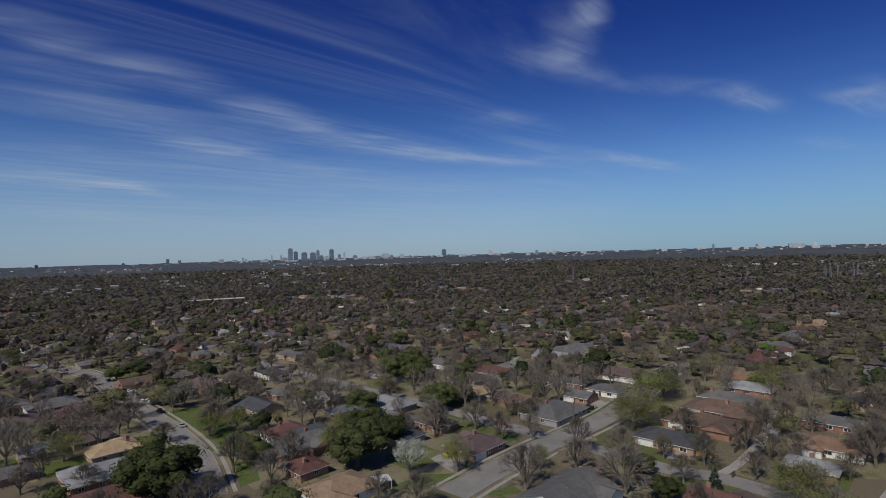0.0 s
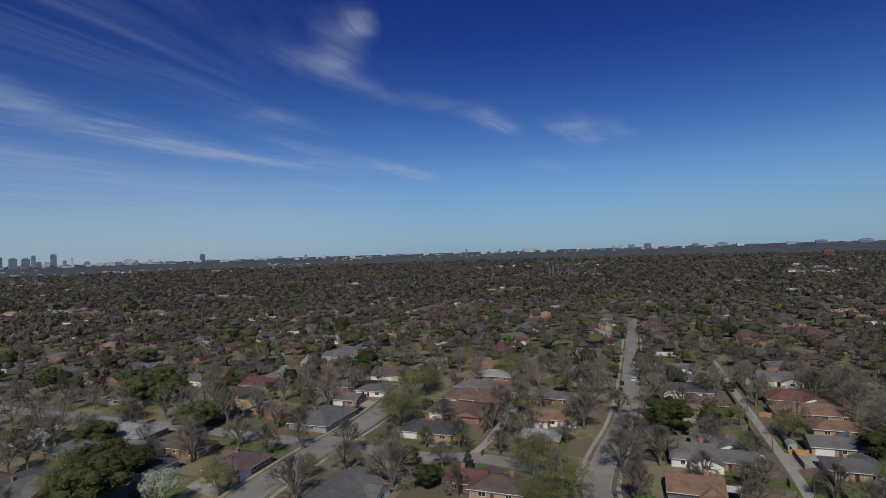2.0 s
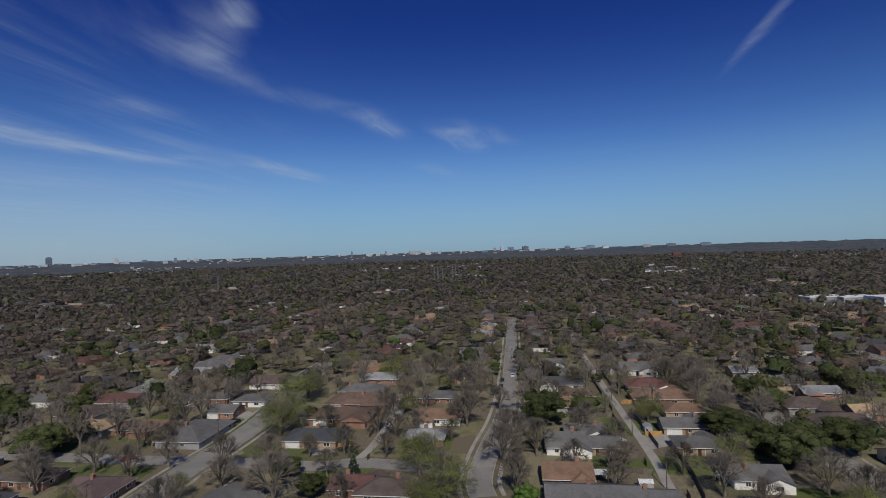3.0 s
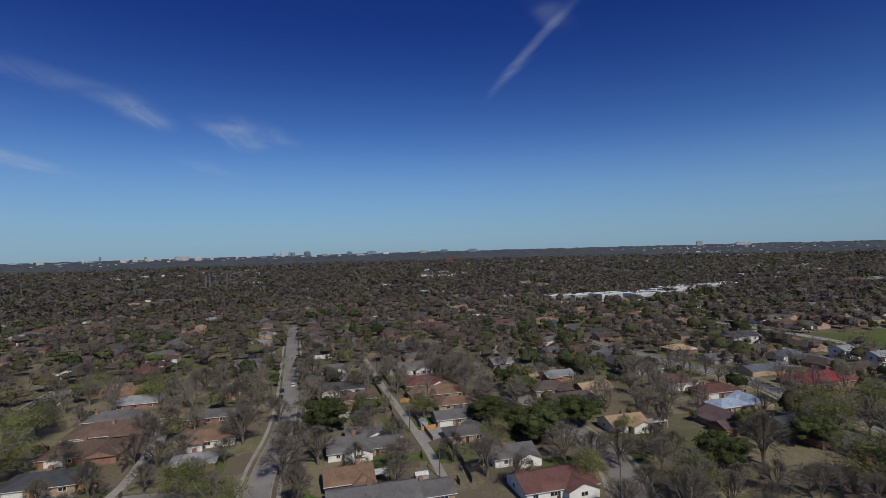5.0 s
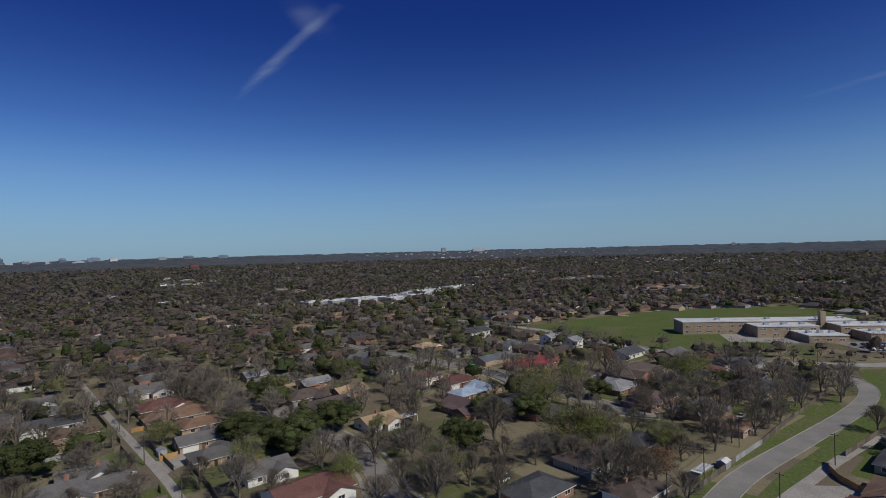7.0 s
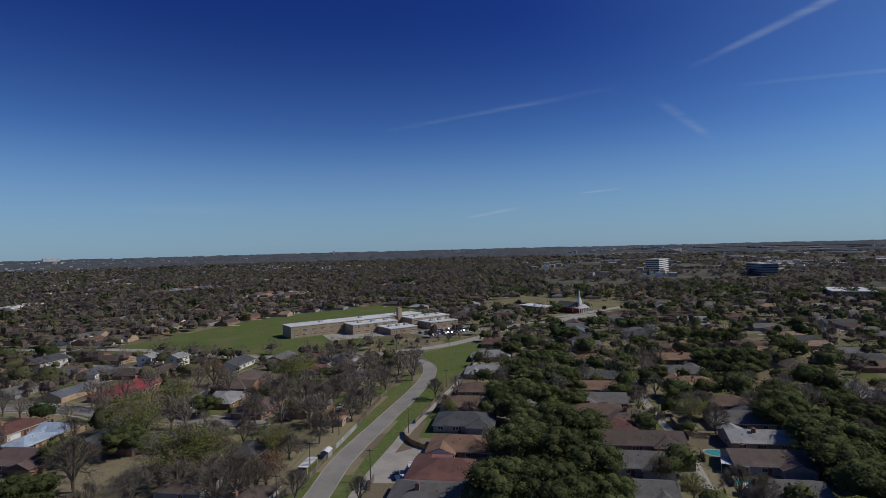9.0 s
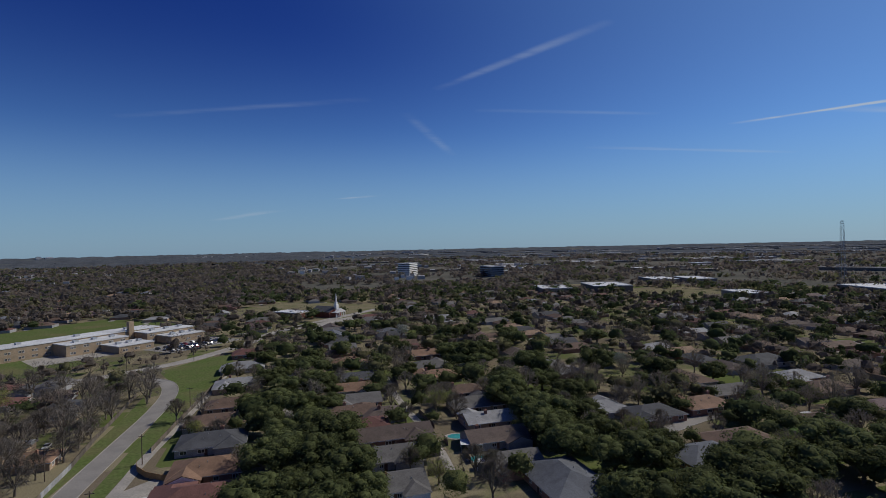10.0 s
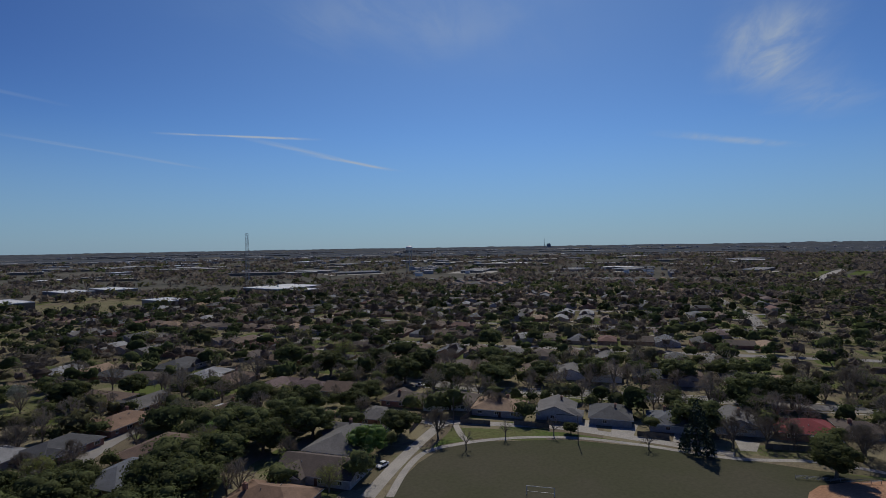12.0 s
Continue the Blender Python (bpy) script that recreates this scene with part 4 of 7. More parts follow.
def car(x, y, turn, paint, style="saloon"):
    """A parked car: body, cabin glass, four wheels, lights."""
    ob = base("car", Matrix.Translation((x, y, 0.03)) @ pose(0, 0, 0, 0, 0, turn), f"clean {paint} {style} parked on paved ground", "car", "parked cars")
    k = 1.12 if style == "pickup" else 1.0
    bm = prism(bmesh.new(), [(-2.25 * k, 0.32), (2.2 * k, 0.32), (2.3 * k, 0.55), (2.2 * k, 0.82), (1.1, 0.95), (-1.6 * k, 0.98), (-2.2 * k, 0.92), (-2.3 * k, 0.6)], "y", -0.88, 0.88)
    bmesh.ops.bevel(bm, geom=bm.edges[:], offset=0.06, segments=1, affect="EDGES")
    part("body", bm, PAINT[paint], ob)
    cab = [(-1.7, 0.96), (1.0, 0.96), (0.35, 1.42), (-1.15, 1.42)] if style == "saloon" else [(-0.5, 0.96), (1.15, 0.96), (0.6, 1.75), (-0.4, 1.75)]
    if style == "van":
        cab = [(-2.2, 0.96), (1.5, 0.96), (0.9, 1.85), (-2.1, 1.85)]
    part("cabin", prism(bmesh.new(), cab, "y", -0.76, 0.76), PANE, ob)
    part("cabin_roof", boxes((cab[3][0] + 0.05, -0.7, cab[3][1], cab[2][0] - 0.05, 0.7, cab[3][1] + 0.06)), PAINT[paint], ob)
    for wx in (-1.4 * k, 1.4 * k):
        for s in (-1, 1):
            part("wheel", tube(bmesh.new(), (wx, s * 0.72, 0.32), (wx, s * 0.92, 0.32), 0.32, 0.32, 12), TYRE, ob)
    for s in (-1, 1):
        part("headlight", boxes((2.2 * k, s * 0.6 - 0.18, 0.6, 2.3 * k + 0.03, s * 0.6 + 0.18, 0.75)), TRIM, ob)
    return ob


def car_paint(name, c):
    return material(name + " car paint", (c, tone(*c, 0.93)), 0.5, 4, 0.25, 0.0, spec=0.6)


PAINT = dict(white=car_paint("white", (.72, .72, .70)), black=car_paint("black", (.015, .015, .017)), silver=car_paint("silver", (.42, .43, .44)), red=car_paint("red", (.32, .025, .03)),
             yellow=car_paint("yellow", (.62, .46, .03)), blue=car_paint("blue", (.03, .06, .16)), grey=car_paint("grey", (.12, .125, .13)))
TYRE = material("tyre rubber", ((.02, .02, .02), (.03, .03, .03)), 1, 8, 0.9, 0.1)


def pole(x, y, tall=9.5, arm=True, turn=46):
    ob = base("utility_pole", Matrix.Translation((x, y, 0)) @ pose(0, 0, 0, 0, 0, turn), "weathered wooden utility pole with a crossarm", "utility pole", "utility poles")
    part("shaft", tube(bmesh.new(), (0, 0, -0.3), (0, 0, tall), 0.17, 0.11, 8), POLEWOOD, ob)
    if arm:
        part("crossarm", boxes((-1.1, -0.06, tall - 0.75, 1.1, 0.06, tall - 0.6)), POLEWOOD, ob)
        for k in (-1.0, -0.4, 0.4, 1.0):
            part("insulator", tube(bmesh.new(), (k, 0, tall - 0.6), (k, 0, tall - 0.42), 0.05, 0.04, 6), STEEL, ob)
    return (x, y, tall)


WIRE = material("black cable", ((.02, .02, .02), (.03, .03, .03)), 1, 4, 0.6, 0.0)


def wires(poles):
    """Sagging cables from pole to pole."""
    for (xa, ya, ta), (xb, yb, tb) in zip(poles[:-1], poles[1:]):
        d = Vector((xb - xa, yb - ya)).normalized()
        for k in (-0.9, 0.0, 0.9):
            cu = bpy.data.curves.new("cable", "CURVE")
            cu.dimensions, cu.bevel_depth, cu.bevel_resolution = "3D", 0.02, 1
            sp = cu.splines.new("POLY")
            sp.points.add(8)
            for i in range(9):
                f = i / 8
                z = ta + (tb - ta) * f - 0.45 - 3.2 * f * (1 - f) - (1.2 if k == 0 else 0)
                sp.points[i].co = (xa + (xb - xa) * f - d.y * k, ya + (yb - ya) * f + d.x * k, z, 1)
            cu.materials.append(WIRE)
            tagged(new("cable", cu), "thin black overhead cable between poles", "cable", "overhead cables")


def fence(pts, tall=1.8, mat=None, label="weathered grey cedar privacy fence", posts=True):
    """Panels between posts along a line."""
    mat = mat or FENCEWOOD
    p = [Vector(q) for q in pts]
    ob = base("fence", Matrix.Translation((*p[0], 0)), label, "fence", "yard fences")
    outline = [(0.0, 0.03), (2.4, 0.03)]
    for k in range(7, -1, -1):
        top = tall - 0.03 * ((k * 7) % 3)
        outline += [(k * 0.3 + 0.29, top), (k * 0.3 + 0.01, top), (k * 0.3 + 0.005, tall * 0.8)] if k else [(0.29, top), (0.0, top)]
    bm = prism(bmesh.new(), outline, "y", -0.015, 0.015)
    bmesh.ops.recalc_face_normals(bm, faces=bm.faces)
    me = bpy.data.meshes.new("panel")
    bm.to_mesh(me)
    bm.free()
    me.materials.append(mat)
    bm = boxes((-0.05, -0.05, -0.1, 0.05, 0.05, tall + 0.05))
    post = bpy.data.meshes.new("post")
    bm.to_mesh(post)
    bm.free()
    post.materials.append(mat)
    for a, b in zip(p[:-1], p[1:]):
        n = max(1, round((b - a).length / 2.4))
        ang = math.degrees(math.atan2(b.y - a.y, b.x - a.x))
        for i in range(n):
            q = a + (b - a) * (i / n) - p[0]
            part_mesh("panel", me, ob, pose(q.x, q.y, 0, 0, 0, ang) @ Matrix.Diagonal(((b - a).length / n / 2.4, 1, 1, 1)))
            if posts:
                part_mesh("post", post, ob, pose(q.x, q.y, 0, 0, 0, ang))
    return ob


def shed(x, y, turn, L=3.6, W=2.6, mat=None, label="small metal garden shed"):
    ob = base("shed", Matrix.Translation((x, y, 0)) @ pose(0, 0, 0, 0, 0, turn), label, "shed", "garden sheds")
    part("wall", prism(bmesh.new(), [(-W / 2, 0), (W / 2, 0), (W / 2, 2), (0, 2.6), (-W / 2, 2)], "x", -L / 2, L / 2), WALL["grey"], ob)
    bm = bmesh.new()
    roof_bm(bm, L, W, 2.0, 0.46, False, 0.15, 0.06)
    part("roof", bm, mat or METAL, ob)


def awning(x, y, turn, L, W, z=2.5, mat=None, label="white metal patio cover on thin posts", ribs=True):
    """A patio cover: sheet with ribs, and posts."""
    ob = base("patio_cover", Matrix.Translation((x, y, 0)) @ pose(0, 0, 0, 0, 0, turn), label, "patio cover", "patio covers")
    part("sheet", boxes((-L / 2, -W / 2, z, L / 2, W / 2, z + 0.06)), mat or WHITEROOF, ob)
    if ribs:
        for i in range(int(L / 0.9)):
            part("rib", boxes((-L / 2 + 0.4 + i * 0.9, -W / 2, z + 0.06, -L / 2 + 0.48 + i * 0.9, W / 2, z + 0.16)), METAL, ob)
    for sx in (-1, 1):
        for sy in (-1, 1):
            part("post", boxes((sx * L * 0.48 - 0.06, sy * W * 0.46 - 0.06, 0, sx * L * 0.48 + 0.06, sy * W * 0.46 + 0.06, z)), TRIM, ob)


def pool(x, y, turn, L, W):
    TREES.append((x, y, 9.0))
    ob = base("swimming_pool", Matrix.Translation((x, y, 0)) @ pose(0, 0, 0, 0, 0, turn), "turquoise swimming pool with a pale concrete rim", "swimming pool")
    ring = [(math.cos(i * math.tau / 28), math.sin(i * math.tau / 28)) for i in range(28)]
    part("rim", prism(bmesh.new(), [(a * (L / 2 + 0.9), b * (W / 2 + 0.9)) for a, b in ring], "z", 0.0, 0.12), CONCRETE, ob)
    part("water", prism(bmesh.new(), [(a * L / 2, b * W / 2) for a, b in ring], "z", 0.0, 0.125), POOL, ob)


def lattice_tower(x, y, tall, wide=5.0, label="tall steel lattice radio mast", name="radio_mast"):
    ob = base(name, Matrix.Translation((x, y, rise(math.hypot(x, y)))), label, "tower")
    legs = [(math.cos(a) * wide / 2, math.sin(a) * wide / 2) for a in (0.3, 0.3 + math.tau / 4, 0.3 + math.tau / 2, 0.3 + math.tau * 0.75)]
    for a, b in legs:
        part("leg", tube(bmesh.new(), (a, b, 0), (a * 0.55, b * 0.55, tall), 0.3, 0.2, 5), STEEL, ob)
    n = max(3, int(tall / 9))
    for i in range(n):
        z0, z1 = tall * i / n, tall * (i + 1) / n
        f0, f1 = 1 - 0.45 * i / n, 1 - 0.45 * (i + 1) / n
        bm = bmesh.new()
        for k in range(4):
            a, b = legs[k], legs[(k + 1) % 4]
            tube(bm, (a[0] * f0, a[1] * f0, z0), (b[0] * f1, b[1] * f1, z1), 0.12, 0.12, 4)
            tube(bm, (a[0] * f1, a[1] * f1, z1), (b[0] * f1, b[1] * f1, z1), 0.12, 0.12, 4)
        part("bracing", bm, STEEL, ob)


def tower(x, y, wide, deep, tall, tint="glass", crown=0):
    """A far high-rise: shaft, stepped top, and floor bands."""
    turn = math.degrees(math.atan2(y, x))
    z = rise(math.hypot(x, y)) - 3
    ob = base("high_rise", Matrix.Translation((x, y, z)) @ pose(0, 0, 0, 0, 0, turn + 8), "blue grey high-rise on the far skyline" if tint == "glass" else "pale concrete high-rise on the far skyline", "high-rise", "far skyline")
    mat = TOWERGLASS if tint == "glass" else PALEBLOCK if tint == "pale" else ROOF["maroon"]
    part("shaft", boxes((-deep / 2, -wide / 2, 0, deep / 2, wide / 2, tall)), mat, ob)
    part("top", boxes((-deep * 0.3, -wide * 0.32, tall, deep * 0.3, wide * 0.32, tall + 3 + 0.04 * tall)), mat, ob)
    if crown:
        part("mast", tube(bmesh.new(), (0, 0, tall + 3), (0, 0, tall + 3 + crown), 1.2, 0.4, 6), STEEL, ob)
    n = max(2, int(tall / 14))
    for i in range(n):
        part("band", boxes((-deep / 2 - 0.4, -wide / 2 - 0.4, tall * (i + 0.7) / n, deep / 2 + 0.4, wide / 2 + 0.4, tall * (i + 0.7) / n + 0.8)), PALEBLOCK if tint == "glass" else TOWERGLASS, ob)


def goal(x, y, turn):
    ob = base("football_goal", Matrix.Translation((x, y, 0)) @ pose(0, 0, 0, 0, 0, turn + 90), "white steel football goal frame on the park grass", "goal")
    for s in (-1, 1):
        part("goal_post", tube(bmesh.new(), (s * 3.6, 0, 0), (s * 3.6, 0, 2.3), 0.07, 0.07, 8), TRIM, ob)
        part("stay", tube(bmesh.new(), (s * 3.6, 0, 2.3), (s * 3.6, 1.9, 0.03), 0.05, 0.05, 6), STEEL, ob)
    part("crossbar", tube(bmesh.new(), (-3.67, 0, 2.3), (3.67, 0, 2.3), 0.07, 0.07, 8), TRIM, ob)
    part("ground_bar", tube(bmesh.new(), (-3.6, 1.9, 0.05), (3.6, 1.9, 0.05), 0.05, 0.05, 6), STEEL, ob)


def water_tower(x, y, tall):
    ob = base("water_tower", Matrix.Translation((x, y, 0)), "white water tower on steel legs", "water tower")
    for k in range(6):
        a = k * math.tau / 6
        part("leg", tube(bmesh.new(), (7 * math.cos(a), 7 * math.sin(a), 0), (6 * math.cos(a), 6 * math.sin(a), tall - 9), 0.5, 0.45, 6), STEEL, ob)
    bm = bmesh.new()
    for (ra, za), (rb, zb) in zip(((3.0, -10), (7.0, -8), (8.4, -4), (7.0, -1)), ((7.0, -8), (8.4, -4), (7.0, -1), (1.5, 1.2))):
        tube(bm, (0, 0, tall + za), (0, 0, tall + zb), ra, rb, 18)
    part("tank", bm, TRIM, ob)
    part("riser", tube(bmesh.new(), (0, 0, 0), (0, 0, tall - 9), 1.2, 1.2, 10), STEEL, ob)


# ---------------------------------------------------------------- streets and open ground
street([(-66.2, 149.7), (-83.5, 179.8), (-105.1, 207.1), (-128.8, 232.6), (-163.4, 269.9), (-211.0, 318.4), (-253.5, 344.6), (-276.8, 351.1)], 8.2, walks=True)
street([(0.6, 147.3), (14.6, 163.6), (31.6, 181.3), (58.0, 206.4), (76.5, 228.9), (111.3, 277.9), (135.5, 303.0)], 9.8, walks=True)
street([(-160.0, 380.0), (-42.3, 266.5), (-13.0, 239.3), (12.9, 212.6), (28.4, 197.1), (44.8, 181.4), (64.7, 160.1), (76.3, 153.3), (85.1, 143.3), (97.8, 124.9)], 7.6, kerbs=False, z=0.038)
street([(91.6, 109.6), (97.6, 118.3), (115.3, 134.3), (140.7, 154.8), (171.0, 183.6), (204.2, 217.7), (344.2, 362.7)], 7.0, walks=True, z=0.046)
street([(77.8, 155.0), (88.5, 163.5), (107.0, 183.3), (129.0, 212.6)], 2.9, "narrow concrete alley between back yards", kerbs=False, mat=CONCRETE, name="alley")
street([(127.7, 76.1), (143.3, 90.6), (153.6, 101.0), (181.0, 130.1), (201.5, 152.2), (224.5, 176.3), (314.5, 269.3)], 2.9, "narrow concrete alley between back yards", kerbs=False, mat=CONCRETE, name="alley")
street([(94.3, -11.8), (115.5, -31.8), (138.3, -52.7), (158.1, -69.8), (187.9, -102.8), (214.8, -132.9), (236.9, -153.8), (256.1, -164.9), (273.3, -166.4)], 6.8, "worn grey two-lane road", kerbs=True)
street([(495.0, 35.4), (453.8, -11.8), (420.4, -42.8), (390.1, -60.7), (352.9, -88.6), (310.3, -135.1), (298.5, -180.2), (298.5, -212.8), (310.7, -258.1), (335.9, -324.1), (353.6, -495.0)], 9.0, "pale concrete cross street", mat=CONCRETE)
street([(388.9, 123.8), (311.5, 34.2), (296.1, 13.9), (275.1, -3.9), (256.9, -14.0), (233.6, -38.0), (217.1, -51.8), (213.2, -62.8)], 7.6, walks=True)
street([(245.6, 118.8), (205.6, 77.8), (175.6, 46.8), (156.0, 34.9), (139.8, 26.9), (112.0, 0.0)], 7.6, walks=True)
street([(131.6, -60.3), (144.9, -74.0), (157.3, -87.8), (170.7, -102.7), (206.9, -146.9), (260.0, -208.9)], 3.4, "concrete alley behind the houses", kerbs=False, mat=CONCRETE, name="alley")
street([(74.8, -134.2), (86.4, -147.9), (102.5, -164.1), (122.7, -181.9), (142.3, -201.1), (162.5, -223.3)], 2.9, "narrow concrete alley between back yards", kerbs=False, mat=CONCRETE, name="alley")
street([(-97.0, -243.1), (-112.7, -225.4), (-124.7, -209.2), (-153.3, -185.0), (-188.8, -155.4), (-225.3, -119.9), (-306.4, -44.8)], 7.8, walks=True)
street([(-45.3, -134.7), (-56.3, -146.7), (-69.1, -159.4), (-83.7, -172.5), (-90.6, -177.0), (-109.2, -163.5), (-124.6, -150.6), (-140.9, -127.4), (-153.9, -106.3)], 4.2, "pale concrete park drive", kerbs=False, mat=CONCRETE, name="road")
street([(-50.5, -131.9), (-61.4, -146.1), (-72.1, -155.0), (-85.9, -155.6), (-101.5, -152.1), (-115.4, -145.4), (-125.5, -137.3), (-137.0, -123.8), (-151.1, -104.4), (-170.2, -90.8), (-177.9, -77.5)], 2.2, "pale concrete footpath curving round the park", kerbs=False, mat=CONCRETE, z=0.05, name="footpath")
street([(-92.4, -173.1), (-89.4, -164.0), (-87.9, -156.2)], 2.2, "short concrete footpath link", kerbs=False, mat=CONCRETE, z=0.055, name="footpath")
street([(98.0, -101.8), (130.5, -129.4), (171.8, -166.0), (223.8, -212.5)], 7.6)
street([(-13.8, -234.8), (10.5, -227.7), (26.4, -200.2)], 5.5)
patch("park", [(-44.5, -128.2), (-54.3, -137.3), (-66.1, -148.2), (-77.1, -154.9), (-91.5, -154.1), (-117.3, -141.9), (-136.3, -123.2), (-151.1, -104.4), (-172.9, -75.3), (-177.6, -61.5), (-92.4, -32.2), (-23.4, -68.9)], PARKGRASS, "thin worn park grass inside the footpath")
patch("lawn", [(-68.6, -151.7), (-84.6, -165.4), (-89.8, -171.1), (-106.5, -159.5), (-121.6, -147.0), (-137.8, -124.5), (-151.1, -104.4), (-138.2, -124.9), (-119.4, -144.4), (-93.2, -156.8), (-78.6, -157.9)], GRASS, "green grass between drive and footpath")
patch("infield", [(-137.8, -76.8), (-147.4, -81.1), (-153.8, -82.0), (-162.4, -79.6), (-172.1, -75.0), (-179.4, -67.8), (-140.7, -48.8)], DIRT, "orange clay baseball infield", z=0.03)
patch("field", [(414.9, -15.3), (453.8, -29.5), (486.8, -77.8), (528.0, -133.2), (553.9, -200.4), (565.7, -306.4), (420.8, -306.4), (420.8, -134.4), (404.2, -134.4), (398.4, -176.8), (348.9, -176.8), (335.9, -115.5), (379.5, -76.6)], GRASS, "green school playing field")
patch("apron", [(398.4, -160.3), (367.7, -154.4), (359.5, -223.9), (383.0, -233.4), (398.4, -219.2)], CONCRETE, "pale concrete yard in front of the school", z=0.035)
patch("car_park", [(364.2, -214.5), (330.0, -216.9), (330.0, -273.4), (364.2, -273.4)], ASPHALT, "asphalt school car park", z=0.03)
patch("verge", [(139.6, -41.0), (166.0, -71.4), (200.0, -112.3), (219.2, -132.5), (242.8, -145.2), (220.0, -123.7), (170.5, -71.3), (142.0, -40.3)], GRASS, "mown green verge along the road")
patch("verge", [(132.5, -55.0), (156.5, -77.0), (179.7, -101.9), (214.8, -137.6), (241.1, -160.9), (268.1, -172.3), (286.3, -179.9), (292.9, -215.8), (289.5, -235.3), (261.2, -207.6), (210.3, -147.6), (173.0, -102.9), (158.5, -86.3), (146.0, -72.6), (132.3, -59.4)], GRASS, "mown green verge along the road")
patch("lawn", [(29.4, 211.1), (44.3, 198.9), (65.7, 218.9), (67.9, 226.0), (57.1, 223.8), (43.8, 211.2), (37.9, 215.4)], GRASS, "green mown front lawn")
patch("lawn", [(17.0, 236.3), (25.6, 216.6), (32.0, 213.7), (34.1, 219.6), (24.3, 235.5)], GRASS, "green mown front lawn")
patch("lawn", [(1.0, 171.2), (6.0, 163.3), (12.7, 171.8), (14.1, 177.5), (4.8, 178.2)], GRASS, "green mown front lawn")
patch("lawn", [(-16.7, 150.1), (-4.1, 152.9), (3.3, 158.2), (1.7, 161.1), (-7.6, 160.9), (-15.5, 154.4)], GRASS, "green front lawn by the street")
patch("lawn", [(11.2, 144.9), (20.6, 147.0), (17.4, 151.5), (9.9, 147.7)], GRASS, "green front lawn by the street")
patch("lawn", [(-104.2, 178.9), (-96.5, 185.9), (-111.3, 204.4), (-120.6, 202.1)], GRASS, "green front lawn by the street")
patch("lawn", [(-116.4, 229.8), (-111.6, 237.6), (-81.7, 208.4), (-71.4, 192.2), (-81.1, 191.3)], GRASS, "green front lawn by the street")
patch("lawn", [(-70.1, 175.0), (-63.6, 175.9), (-56.4, 160.2), (-60.6, 155.8)], GRASS, "green front lawn by the street")
patch("lawn", [(86.1, 194.3), (92.4, 185.5), (81.6, 166.6), (77.8, 173.8)], GRASS, "fenced green back lawn")
patch("lawn", [(167.9, 129.9), (173.4, 127.4), (159.7, 113.9), (153.4, 117.6)], GRASS, "fenced green back lawn")
patch("lawn", [(186.2, 154.3), (193.9, 146.5), (183.1, 135.7), (176.9, 145.3)], GRASS, "green back lawn")
patch("lawn", [(83.2, 161.6), (94.2, 158.1), (96.9, 148.5), (89.1, 148.1), (80.4, 156.3)], DRYGRASS, "dormant yellow verge")
patch("lawn", [(130.7, 159.9), (140.0, 160.5), (125.7, 142.9), (115.3, 141.5)], DRYGRASS, "dormant yellow verge")
patch("lawn", [(163.1, 36.4), (162.2, 27.4), (151.8, 19.2), (144.2, 23.0)], DRYGRASS, "dormant yellow verge")
patch("lawn", [(193.2, -29.2), (203.3, -42.6), (204.4, -56.4), (194.6, -44.4), (182.7, -31.1)], DRYGRASS, "dormant yellow yard")
patch("lawn", [(-104.7, -186.2), (-100.7, -176.3), (-109.7, -173.5), (-113.9, -181.5)], GRASS, "green back lawn")
patch("meadow", [(169.7, -788.5), (48.3, -813.2), (-35.4, -754.3), (35.4, -689.5), (132.0, -683.6)], DRYGRASS, "pale open meadow")
patch("meadow", [(424.3, -388.9), (495.0, -353.6), (506.8, -495.0), (353.6, -506.8), (344.1, -430.2), (388.9, -418.4)], DRYGRASS, "pale open churchyard grass")
patch("car_park", [(341.8, -324.1), (335.9, -430.2), (308.8, -412.5), (308.8, -330.0)], CONCRETE, "pale concrete church car park", z=0.03)

# ---------------------------------------------------------------- landmarks
school()
church()
flat_block("office_building", 686, -1037, -78, 52, 28, 29.7, WALL["white"], WHITEROOF, "seven-storey white banded office block", "office building", 12, 7)
flat_block("office_building", 481, -1052, -40, 59, 28, 22.0, TOWERGLASS, WHITEROOF, "dark blue glass office block", "office building", 0, 5)
flat_block("commercial_building", 132, -949, -60, 71, 40, 6.6, COMMERCE, WHITEROOF, "pale low commercial building with a white flat roof", "commercial building", 0, 1)
flat_block("commercial_building", 78, -966, -60, 71, 38, 6.6, COMMERCE, WHITEROOF, "pale low commercial building with a white flat roof", "commercial building", 0, 1)
flat_block("commercial_building", 233, -707, -60, 59, 40, 8.2, COMMERCE, WHITEROOF, "pale low commercial building with a white flat roof", "commercial building", 0, 1)
flat_block("commercial_building", 177, -772, -60, 71, 52, 8.2, COMMERCE, WHITEROOF, "pale low commercial building with a white flat roof", "commercial building", 0, 1)
flat_block("commercial_building", -147, -801, -60, 73, 82, 9.1, COMMERCE, WHITEROOF, "pale low commercial building with a white flat roof", "commercial building", 0, 1)
flat_block("commercial_building", -165, -754, -60, 35, 35, 7.4, COMMERCE, WHITEROOF, "pale low commercial building with a white flat roof", "commercial building", 0, 1)
flat_block("commercial_building", 4, -714, -60, 50, 31, 6.6, COMMERCE, WHITEROOF, "pale low commercial building with a white flat roof", "commercial building", 0, 1)
flat_block("commercial_building", 660, 407, 80, 45, 16, 5.8, COMMERCE, WHITEROOF, "pale low commercial building with a white flat roof", "commercial building", 0, 1)
